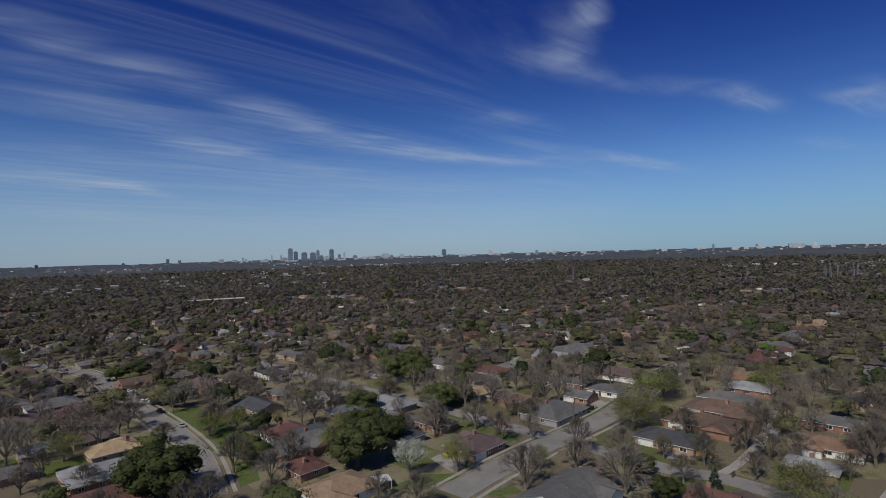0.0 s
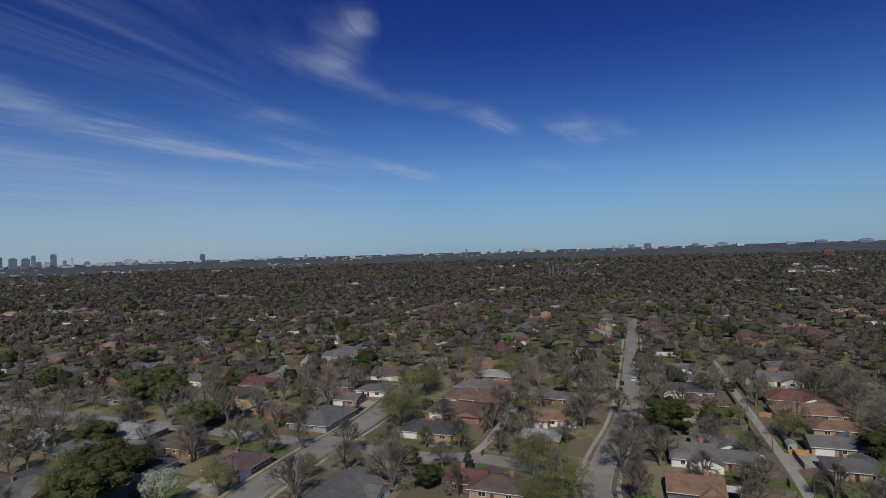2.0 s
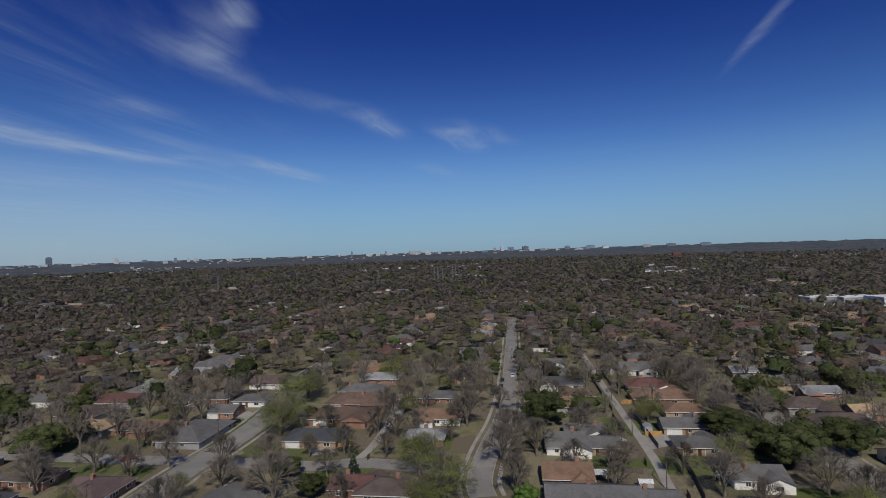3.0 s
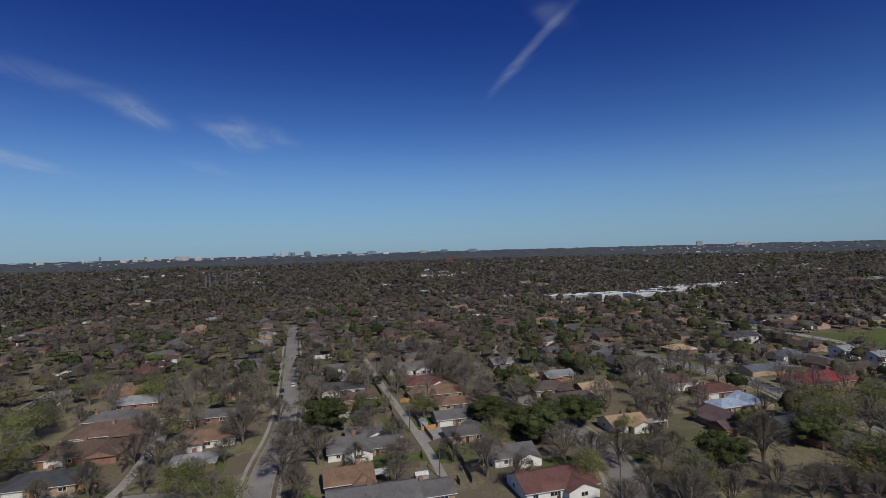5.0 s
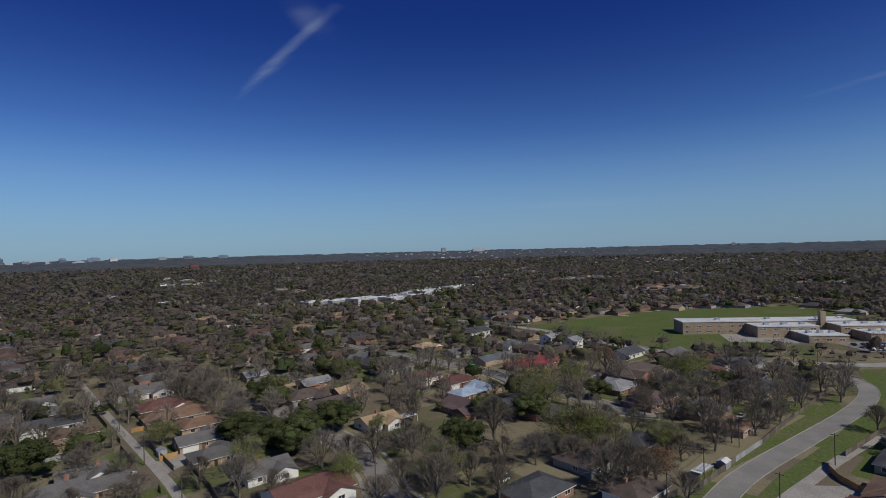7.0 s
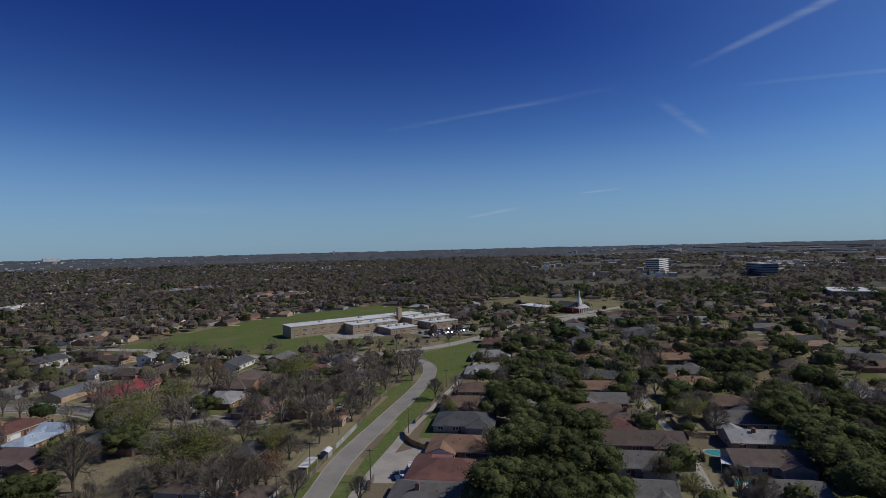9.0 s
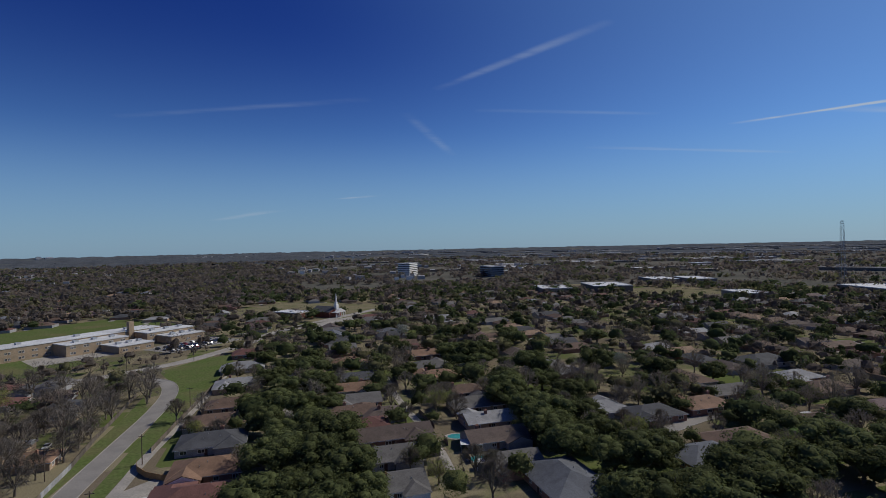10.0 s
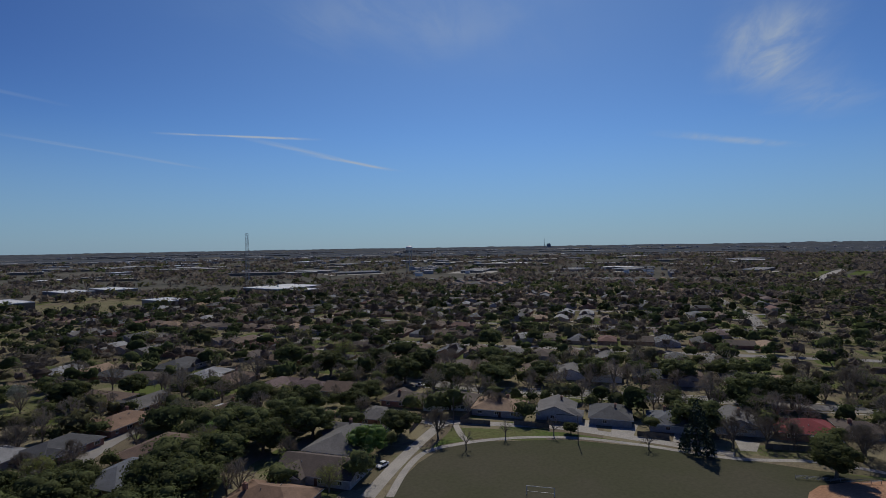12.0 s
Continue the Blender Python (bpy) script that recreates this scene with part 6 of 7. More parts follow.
house(-59.9, 198.1, 46, 13.5, 9.9, "hip", "maroon")
house(-52.3, 183.8, 46, 17.4, 11.7, "gable", "grey")
house(-30.4, 148.2, 46, 16.6, 12.2, "hip", "tanbrown")
house(-44.1, 164.4, 136, 10.4, 8.6, "hip", "maroon")
house(-50.3, 197.3, 46, 12.9, 8.6, "hip", "slate")
house(-20.8, 206.0, 46, 15.4, 10.4, "hip", "grey")
house(8.8, 178.9, 46, 14.9, 11.8, "hip", "plum", garage=True)
house(13.0, 247.9, 136, 14.8, 9.9, "hip", "tan")
house(27.3, 235.5, 136, 15.0, 10.0, "hip", "rust")
house(42.4, 213.4, 46, 21.7, 14.7, "hip", "grey")
house(50.5, 265.9, 136, 9.5, 7.0, "wing", "slate")
house(64.2, 259.5, 46, 13.3, 8.9, "hip", "grey")
house(39.0, 149.5, 136, 10.4, 8.6, "hip", "tan")
house(30.7, 140.7, 46, 21.4, 14.5, "wing", "grey")
house(-77.9, 254.9, 46, 10.8, 8.6, "hip", "grey")
house(-63.6, 251.2, 46, 13.8, 8.6, "hip", "grey")
house(-53.8, 242.2, 136, 11.7, 8.6, "gable", "ash")
house(-15.5, 189.4, 46, 10.7, 8.6, "hip", "slate")
house(-4.3, 203.1, 136, 13.0, 8.6, "hip", "umber")
house(198.6, 44.4, 136, 13.2, 9.6, "wing", "tan")
house(240.8, 66.6, 136, 13.5, 8.6, "gable", "tan", garage=True)
house(257.2, 88.7, 136, 13.8, 8.6, "gable", "ash")
house(293.1, 95.0, 136, 12.0, 8.7, "hip", "rust")
house(319.0, 111.5, 136, 13.2, 8.8, "hip", "grey")
house(258.6, 18.5, 136, 17.6, 9.7, "hip", "maroon", garage=True)
house(267.1, 35.9, 136, 16.3, 10.0, "hip", "maroon")
house(237.2, 13.1, 136, 13.1, 8.8, "hip", "blue")
house(246.6, 4.8, 46, 12.1, 8.1, "gable", "blue")
house(297.5, -21.0, 136, 27.9, 15.5, "hip", "red")
house(351.6, 44.9, 136, 14.4, 9.6, "hip", "tan")
house(330.4, 23.0, 136, 13.4, 8.9, "gable", "grey")
house(393.8, 14.0, 136, 18.4, 12.4, "tall", "slate")
house(365.4, -38.0, 136, 10.4, 8.2, "tall", "ash")
house(353.0, -50.6, 136, 9.6, 8.2, "tall", "ash")
house(324.2, -77.0, 136, 19.5, 11.6, "gable", "slate")
house(277.1, -69.9, 136, 29.2, 15.5, "hip", "umber")
house(248.2, -55.2, 136, 16.3, 10.9, "hip", "ash")
house(244.3, -112.1, 136, 25.2, 14.1, "hip", "slate")
house(271.6, -121.7, 136, 17.0, 11.1, "hip", "umber")
house(195.1, -81.6, 136, 10.4, 10.5, "hip", "rust")
house(178.8, -46.5, 136, 13.1, 8.8, "hip", "slate")
house(163.3, -27.7, 136, 14.0, 9.6, "hip", "umber")
house(142.8, -10.1, 136, 15.7, 10.5, "hip", "slate")
house(143.5, -35.8, 136, 14.0, 9.4, "hip", "umber")
house(112.7, -76.7, 46, 26.5, 15.5, "hip", "grey")
house(124.6, -87.7, 46, 22.6, 15.5, "hip", "maroon")
house(139.8, -102.8, 46, 19.5, 12.8, "hip", "rust")
house(158.6, -118.2, 46, 20.1, 13.2, "hip", "slate")
house(175.3, -132.4, 46, 20.2, 11.9, "hip", "brown")
house(188.6, -149.7, 46, 19.0, 10.9, "hip", "brown")
house(214.3, -174.8, 46, 20.7, 12.2, "hip", "ash")
house(243.5, -201.5, 46, 21.0, 12.4, "hip", "ash")
house(271.1, -229.9, 46, 19.0, 11.2, "hip", "maroon")
house(84.5, -119.0, 46, 14.7, 11.1, "gable", "grey")
house(98.2, -134.0, 46, 19.1, 11.3, "gable", "grey")
house(107.0, -150.8, 46, 23.2, 11.4, "gable", "umber")
house(120.8, -155.3, 46, 12.1, 10.5, "hip", "maroon")
house(123.7, -167.8, 46, 14.4, 10.5, "hip", "umber")
house(135.9, -163.0, 46, 17.3, 10.5, "gable", "brown")
house(144.8, -176.4, 46, 19.5, 11.5, "gable", "grey")
house(158.3, -191.2, 46, 15.3, 10.5, "gable", "rust")
house(169.6, -207.5, 46, 19.5, 11.1, "gable", "slate")
house(196.1, -235.0, 46, 19.1, 13.7, "hip", "rust")
house(169.3, -271.6, 46, 20.9, 11.0, "gable", "rust")
house(135.3, -228.8, 46, 19.5, 12.8, "hip", "rust")
house(110.7, -210.7, 46, 16.5, 10.5, "hip", "brown")
house(98.2, -194.7, 46, 18.6, 12.2, "hip", "grey")
house(85.1, -179.5, 46, 17.0, 10.5, "gable", "ash")
house(75.3, -164.1, 46, 19.1, 11.0, "gable", "umber")
house(61.8, -147.9, 46, 13.7, 10.5, "gable", "grey")
house(44.7, -142.4, 136, 23.2, 15.5, "hip", "bluegrey")
house(51.4, -209.1, 46, 19.5, 12.8, "hip", "ash")
house(33.2, -212.5, 46, 19.5, 12.8, "hip", "slate")
house(17.3, -232.9, 46, 19.5, 12.8, "hip", "rust")
house(2.9, -194.8, 46, 20.8, 15.5, "hip", "brown")
house(12.4, -177.0, 46, 18.4, 13.2, "hip", "bluegrey")
house(-21.6, -227.9, 46, 16.3, 12.1, "hip", "brown")
house(-4.9, -329.9, 46, 24.4, 15.5, "hip", "slate")
house(-17.1, -296.9, 46, 19.5, 12.8, "hip", "ash")
house(-26.9, -280.1, 46, 20.2, 13.2, "hip", "brown")
house(-38.8, -154.1, 136, 22.4, 12.7, "gable", "umber")
house(-21.7, -141.6, 136, 19.9, 13.1, "hip", "rust")
house(-5.0, -135.5, 136, 16.8, 12.8, "hip", "rust")
house(-51.8, -172.8, 46, 25.1, 15.5, "hip", "grey")
house(-69.7, -190.9, 136, 13.3, 10.5, "hip", "grey")
house(-87.3, -206.6, 136, 16.6, 10.8, "hip", "umber")
house(-103.4, -195.9, 136, 17.8, 13.9, "hip", "umber")
house(-115.2, -178.3, 136, 18.3, 13.1, "hip", "tanbrown")
house(-131.9, -164.3, 46, 15.0, 12.5, "gable", "grey", walls="grey")
house(-146.0, -150.4, 46, 16.5, 13.0, "hip", "slate", walls="grey")
house(-158.6, -134.0, 46, 14.5, 13.0, "hip", "bluegrey", walls="grey")
house(-176.4, -121.7, 46, 16.0, 13.0, "gable", "grey", walls="grey")
house(-189.9, -105.8, 136, 17.1, 12.7, "hip", "red")
house(-205.5, -96.9, 136, 12.4, 9.1, "hip", "umber")

# trees that stand out
tree("blossom", -11.6, 158.7, 11.5)
tree("pale", -51.8, 156.7, 10.3)
tree("budding", -79.8, 203.9, 12.4)
tree("bare", -126.3, 211.9, 12.6)
tree("bare", -182.2, 270.6, 11.5)
tree("bare", -91.1, 210.3, 11.5)
tree("bare", -123.6, 255.0, 10.3)
tree("oak", -139.2, 269.9, 11.0)
tree("bare", -251.3, 339.2, 10.3)
tree("budding", -294.7, 364.2, 12.4)
tree("bare", -102.8, 194.5, 9.2)
tree("bare", -49.3, 233.1, 12.6)
tree("bare", 10.1, 200.8, 11.5)
tree("bare", -4.6, 193.8, 12.6)
tree("bare", 20.9, 147.6, 13.8)
tree("bare", 38.3, 161.7, 11.5)
tree("bare", 35.7, 221.4, 8.0)
tree("budding", 71.9, 202.3, 19)
tree("budding", 94.6, 234.4, 16.6)
tree("budding", 152.0, 253.9, 13.8)
tree("fresh", 193.1, 321.6, 9.2)
tree("bare", 29.3, 189.3, 9.2)
tree("oak", 16.0, 302.0, 12.4)
tree("bare", -48.5, 308.3, 11.5)
tree("bare", -61.8, 310.1, 11.5)
tree("bare", -8.2, 138.4, 10.3)
tree("bare", -60.2, 248.0, 10.3)
tree("bare", 53.1, 165.2, 11.5)
tree("bare", 65.2, 149.7, 9.2)
tree("bare", 96.0, 173.5, 10.3)
tree("bare", 113.0, 196.5, 10.3)
tree("conifer", 72.0, 146.2, 5.8)
tree("oak", 56.4, 140.0, 9.6)
tree("bare", 105.2, 162.7, 10.3)
tree("budding", 86.9, 132.6, 15.9)
tree("bare", 162.8, 231.5, 13.8)
tree("bare", 124.4, 156.8, 13.8)
tree("bare", 161.5, 216.9, 11.5)
tree("bare", 152.6, 194.3, 13.8)
tree("bare", -203.9, 261.8, 11.5)
tree("bare", -175.4, 216.2, 10.3)
tree("budding", -128.9, 179.5, 13.8)
tree("bare", -158.0, 212.5, 9.2)
tree("bare", -105.4, 155.6, 9.2)
tree("bare", -123.6, 154.8, 9.2)
tree("blossom", 37.7, 286.5, 9.2)
tree("oak", -183.7, 298.7, 12.4)
tree("budding", -89.4, 201.4, 12.4)
tree("bare", -25.9, 244.3, 10.3)
tree("bare", -90.1, 251.3, 10.3)
tree("bare", -79.4, 315.3, 10.3)
tree("bare", -103.7, 318.7, 10.3)
tree("oak", -289.8, 438.4, 11.0)
tree("bare", 71.3, 294.3, 10.3)
tree("bare", 149.9, 316.2, 10.3)
tree("bare", 123.8, 287.0, 10.3)
tree("oak", -136.2, 360.8, 12.4)
tree("bare", 110.7, 122.1, 13.8)
tree("bare", 125.2, 132.2, 12.6)
tree("bare", 144.9, 176.6, 13.8)
tree("bare", 126.6, 163.2, 11.5)
tree("budding", 214.4, 244.0, 12.4)
tree("bare", 249.7, 250.3, 13.8)
tree("bare", 201.3, 206.6, 11.5)
tree("oak", 149.3, 140.2, 17.9)
tree("bare", 147.9, 122.9, 11.5)
tree("bare", 172.5, 156.8, 10.3)
tree("bare", 134.2, 95.9, 10.3)
tree("bare", 120.7, 88.4, 9.2)
tree("budding", 177.8, 116.4, 12.4)
tree("oak", 211.3, 165.3, 5.8)
tree("bare", 98.6, 104.7, 11.5)
tree("fresh", 97.9, 99.8, 6.9)
tree("budding", 82.0, 113.9, 17.1)
tree("budding", 76.3, 113.5, 12.4)
tree("bare", 90.1, 138.0, 10.3)
tree("bare", 85.6, 150.7, 9.2)
tree("bare", 98.4, 164.8, 9.2)
tree("bare", 109.5, 185.0, 10.3)
tree("bare", 122.5, 195.1, 10.3)
tree("bare", 227.2, 127.9, 16.1)
tree("bare", 143.9, 83.6, 10.3)
tree("bare", 205.7, 102.1, 13.8)
tree("bare", 259.2, 168.7, 10.3)
tree("bare", 254.0, 194.9, 11.5)
tree("bare", 263.1, 216.8, 10.3)
tree("bare", 370.5, 190.4, 11.5)
tree("bare", 264.8, 246.8, 10.3)
tree("bare", 186.5, 226.6, 10.3)
tree("bare", 167.3, 226.7, 10.3)
tree("oak", 280.3, 86.1, 12.4)
tree("bare", 237.7, 131.9, 14.9)
tree("bare", 204.8, 31.7, 10.3)
tree("budding", 216.7, -18.3, 20.7)
tree("bare", 169.0, -18.8, 10.3)
tree("budding", 148.7, 15.5, 16.6)
tree("bare", 159.5, 53.3, 12.6)
tree("bare", 155.8, 43.3, 12.6)
tree("bare", 138.9, 69.4, 12.6)
tree("bare", 136.9, 58.7, 10.3)
tree("bare", 136.0, 15.8, 13.8)
tree("bare", 148.7, 7.7, 10.3)
tree("bare", 164.1, -1.8, 9.2)
tree("bare", 163.7, -11.7, 10.3)
tree("bare", 144.9, -28.7, 13.8)
tree("russet", 152.9, -40.7, 11.5)
tree("budding", 177.1, -55.6, 12.4)
tree("bare", 199.6, -63.5, 14.9)
tree("bare", 192.6, -71.7, 13.8)
tree("bare", 207.8, -82.5, 12.6)
tree("budding", 260.1, -86.8, 17.9)
tree("bare", 212.9, -57.3, 10.3)
tree("bare", 288.0, -119.6, 13.8)
tree("bare", 295.0, -109.3, 10.3)
tree("bare", 286.8, -131.7, 11.5)
tree("bare", 269.3, -135.3, 10.3)
tree("oak", 253.1, -137.9, 11.0)
tree("bare", 227.0, -98.0, 10.3)
tree("bare", 222.2, -111.4, 11.5)
tree("bare", 199.5, -96.4, 10.3)
tree("bare", 169.2, -55.9, 9.2)
tree("bare", 188.4, 177.9, 14.9)
tree("bare", 207.0, 204.4, 12.6)
tree("bare", 260.2, 223.9, 13.8)
tree("bare", 194.8, 165.6, 10.3)
tree("bare", 155.6, 126.4, 10.3)
tree("bare", 131.2, 98.3, 9.2)
tree("bare", 125.8, 136.9, 12.6)
tree("bare", 122.9, 120.0, 13.8)
tree("bare", 146.4, 163.2, 10.3)
tree("bare", 276.2, 187.3, 13.8)
tree("bare", 288.9, 50.3, 10.3)
tree("bare", 288.0, 75.5, 10.3)
tree("oak", 339.5, 111.7, 12.4)
tree("oak", 208.3, 3.7, 12.4)
tree("russet", 319.7, 120.0, 10.3)
tree("oak", 181.1, 90.0, 15.1)
tree("oak", 183.0, 67.2, 15.1)
tree("bare", 164.9, 25.9, 10.3)
tree("bare", 164.8, -23.2, 10.3)
tree("bare", 139.1, 25.1, 11.5)
tree("bare", 133.2, 29.9, 10.3)
tree("oak", 105.8, -113.7, 17.3)
tree("oak", 124.8, -116.5, 15.8)
tree("oak", 128.4, -135.7, 17.3)
tree("oak", 151.1, -134.2, 14.4)
tree("oak", 153.8, -151.6, 15.8)
tree("oak", 176.3, -167.1, 15.8)
tree("oak", 176.2, -187.0, 14.4)
tree("oak", 197.8, -180.1, 14.4)
tree("oak", 205.7, -212.1, 14.4)
tree("oak", 238.8, -213.3, 13.0)
tree("oak", 217.1, -252.8, 13.0)
tree("oak", 250.6, -277.8, 13.0)
tree("oak", 84.7, -106.5, 13.0)
tree("bare", 113.4, -197.2, 10.3)
tree("bare", 134.0, -187.6, 9.2)
tree("oak", 152.1, -228.6, 10.1)
tree("bare", 190.6, -262.6, 10.3)
tree("blossom", 218.6, -320.0, 10.3)
tree("oak", 177.1, -315.9, 17.3)
tree("oak", 132.8, -261.5, 19)
tree("oak", 152.5, -271.6, 15.8)
tree("oak", 96.2, -222.5, 15.8)
tree("oak", 203.5, -328.8, 14.4)
tree("oak", 246.4, -361.0, 14.4)
tree("oak", 263.4, -349.6, 13.0)
tree("oak", 275.4, -337.7, 13.0)
tree("oak", 300.0, -313.4, 13.0)
tree("bare", 194.9, -129.2, 9.2)
tree("bare", 161.5, -122.2, 8.0)
tree("budding", 268.4, -95.0, 17.9)
tree("bare", 231.4, -74.2, 13.8)
tree("bare", 216.1, -78.6, 13.8)
tree("bare", 220.6, -93.0, 11.5)
tree("bare", 219.0, -58.7, 10.3)
tree("bare", 234.6, -107.6, 11.5)
tree("bare", 239.9, -122.3, 10.3)
tree("bare", 247.4, -136.1, 9.2)
tree("bare", 205.3, -103.0, 9.2)
tree("budding", 175.0, -53.8, 12.4)
tree("russet", 151.7, -43.3, 12.6)
tree("bare", 147.6, -34.7, 13.8)
tree("bare", 195.8, -75.4, 10.3)
tree("bare", 184.9, -36.9, 12.6)
tree("budding", 173.6, -31.4, 17.9)
tree("bare", 175.2, -38.1, 10.3)
tree("bare", 263.5, -114.5, 10.3)
tree("bare", 147.3, -39.0, 11.5)
tree("bare", 138.5, -46.7, 10.3)
tree("oak", 173.8, -234.5, 13.0)
tree("oak", 183.7, -268.5, 13.0)
tree("oak", -2.2, -148.6, 18.7)
tree("oak", 11.4, -141.1, 17.3)
tree("oak", 34.2, -155.6, 14.4)
tree("oak", 24.9, -174.2, 14.4)
tree("oak", -25.5, -179.4, 15.8)
tree("oak", -35.9, -197.9, 15.8)
tree("oak", 57.8, -170.2, 17.3)
tree("oak", 52.2, -191.3, 14.4)
tree("oak", 89.3, -208.9, 17.3)
tree("oak", 42.7, -173.7, 14.4)
tree("oak", 26.3, -159.6, 18.7)
tree("oak", 82.3, -232.4, 14.4)
tree("oak", 4.1, -154.4, 19)
tree("oak", -9.5, -165.4, 18.7)
tree("oak", 6.6, -133.3, 18.7)
tree("oak", 16.6, -134.1, 17.3)
tree("oak", 24.9, -131.8, 15.8)
tree("oak", -20.9, -190.6, 19)
tree("oak", -44.6, -210.3, 18.7)
tree("oak", -42.9, -185.5, 15.8)
tree("oak", -65.2, -209.1, 13.0)
tree("fresh", -55.1, -162.2, 12.6)
tree("oak", -70.2, -171.7, 14.4)
tree("fresh", -14.0, -203.5, 9.2)
tree("oak", 67.3, -270.9, 17.3)
tree("oak", 38.3, -273.3, 17.3)
tree("bare", 44.9, -217.6, 10.3)
tree("oak", 129.8, -269.0, 18.7)
tree("oak", 175.3, -339.7, 17.3)
tree("oak", 145.3, -341.8, 15.8)
tree("oak", 176.6, -307.6, 14.4)
tree("oak", -30.3, -231.0, 15.8)
tree("oak", -72.3, -269.7, 17.3)
tree("budding", -88.6, -301.7, 16.6)
tree("oak", -99.0, -277.0, 14.4)
tree("oak", -99.5, -236.8, 17.3)
tree("oak", -114.2, -217.4, 18.7)
tree("oak", -183.5, -295.5, 17.3)
tree("oak", -141.0, -217.6, 18.7)
tree("oak", -57.6, -297.8, 17.3)
tree("bare", 42.5, -330.1, 10.3)
tree("blossom", 58.3, -284.2, 9.2)
tree("bare", -113.0, -182.6, 9.2)
tree("bare", 92.4, -205.0, 10.3)
tree("oak", 87.8, -355.0, 15.8)
tree("bare", -85.6, -219.3, 10.3)
tree("oak", 15.5, -280.5, 13.0)
tree("oak", -125.7, -337.2, 15.8)
tree("oak", -133.0, -210.2, 17.3)
tree("oak", -158.1, -207.1, 14.4)
tree("oak", -178.7, -194.8, 14.4)
tree("oak", -159.4, -123.9, 17.3)
tree("conifer", -146.2, -113.3, 15)
tree("oak", -209.8, -137.2, 18.7)
tree("oak", -215.2, -124.3, 18.7)
tree("bare", -175.4, -116.5, 10.3)
tree("oak", -237.6, -163.6, 15.8)
tree("oak", -49.5, -191.5, 5.8)
tree("sapling", -84.0, -150.3, 5.8)
tree("sapling", -100.8, -152.8, 5.8)
tree("sapling", -116.3, -146.5, 5.8)
tree("sapling", -134.3, -121.8, 5.8)
tree("oak", -162.9, -82.5, 13.0)
tree("bare", -239.9, -105.8, 11.5)
tree("bare", -249.5, -121.8, 12.6)
tree("oak", -210.5, -173.1, 15.8)
tree("oak", -203.0, -189.8, 13.0)
tree("bare", -205.9, -152.2, 10.3)
tree("bare", -258.1, -142.0, 11.5)
tree("oak", -115.1, -249.1, 17.3)
tree("oak", -73.4, -216.2, 14.4)
tree("oak", -122.5, -145.0, 5.8)
tree("bare", -115.3, -178.3, 8.0)
tree("bare", 227.0, -60.8, 11.5)
tree("bare", 158.3, 16.3, 12.6)
tree("bare", 222.9, 136.4, 13.8)
tree("oak", 227.2, 101.8, 15.1)
tree("bare", 232.0, 0.6, 9.2)
tree("bare", 158.2, -31.2, 11.5)
tree("oak", 175.0, 78.1, 15)
tree("oak", 170.9, 64.6, 15)
tree("oak", 220.9, 93.2, 14)
tree("oak", 193.2, 60.0, 16)
tree("oak", 274.4, 75.4, 13)
tree("oak", 282.2, 60.3, 13)
tree("oak", 266.9, 98.7, 12)
tree("oak", 175.3, 11.1, 15)
tree("oak", 206.3, -13.4, 14)
tree("budding", 235.3, -19.6, 19)
tree("budding", 245.1, -35.2, 19)
tree("oak", 235.5, -44.1, 13)
tree("budding", 176.4, -24.8, 23)
tree("bare", 183.5, 0.5, 17)
tree("bare", 164.0, 37.8, 13)
tree("bare", 215.7, 117.6, 16)
tree("russet", 283.1, -57.1, 15)
tree("oak", 118.3, -106.9, 18)
tree("oak", 119.2, -131.5, 20)
tree("oak", 100.7, -100.7, 16)
tree("oak", 94.7, -112.8, 17)
tree("oak", 101.5, -84.9, 18)
tree("oak", 90.9, -94.5, 18)
tree("oak", 166.0, -152.4, 16)
tree("oak", 167.2, -177.3, 16)
tree("oak", 173.2, -146.8, 12)
tree("oak", 145.5, -161.1, 14)
tree("oak", 206.0, -194.4, 14)
tree("oak", 212.4, -223.5, 14)
tree("oak", 138.0, -130.3, 14)
tree("oak", 136.2, -140.6, 13)
tree("oak", 125.1, -253.7, 15)
tree("oak", 156.2, -285.1, 13)
tree("oak", 86.2, -199.1, 16)
tree("oak", 72.3, -189.2, 17)
tree("oak", 61.4, -180.0, 19)
tree("oak", 66.1, -214.1, 16)
tree("oak", 99.6, -261.9, 18)
tree("oak", 48.2, -158.9, 17)
tree("oak", 136.6, -330.8, 14)
tree("oak", 205.9, -289.6, 12)
tree("oak", 257.3, -285.3, 13)
tree("oak", 246.4, -246.7, 13)
tree("oak", -28.6, 168.4, 19)
tree("budding", 84.3, 226.7, 19)
tree("budding", 67.1, 194.9, 17)
tree("budding", 137.1, 278.4, 16)
tree("budding", 141.3, 238.1, 15)
tree("oak", -80.8, 149.4, 22)
tree("oak", -175.2, 305.9, 15)
tree("oak", -16.1, 278.0, 14)
tree("oak", -4.0, 236.5, 13)
tree("bare", 47.0, 144.5, 16)
tree("bare", 71.1, 260.5, 12)
tree("oak", -4.2, 227.9, 16)
tree("oak", -27.8, 280.5, 17)
tree("oak", -14.9, 287.5, 17)
tree("oak", -20.5, 317.0, 15)
tree("oak", 8.0, 280.0, 13)
tree("budding", -29.6, 256.5, 13)
tree("oak", -28.0, 189.1, 18)
tree("oak", -21.2, 186.8, 15)
tree("oak", -35.5, 222.7, 14)
tree("oak", -32.9, 394.7, 13)
tree("oak", -50.1, 379.2, 14)
tree("oak", 55.7, 156.6, 9)

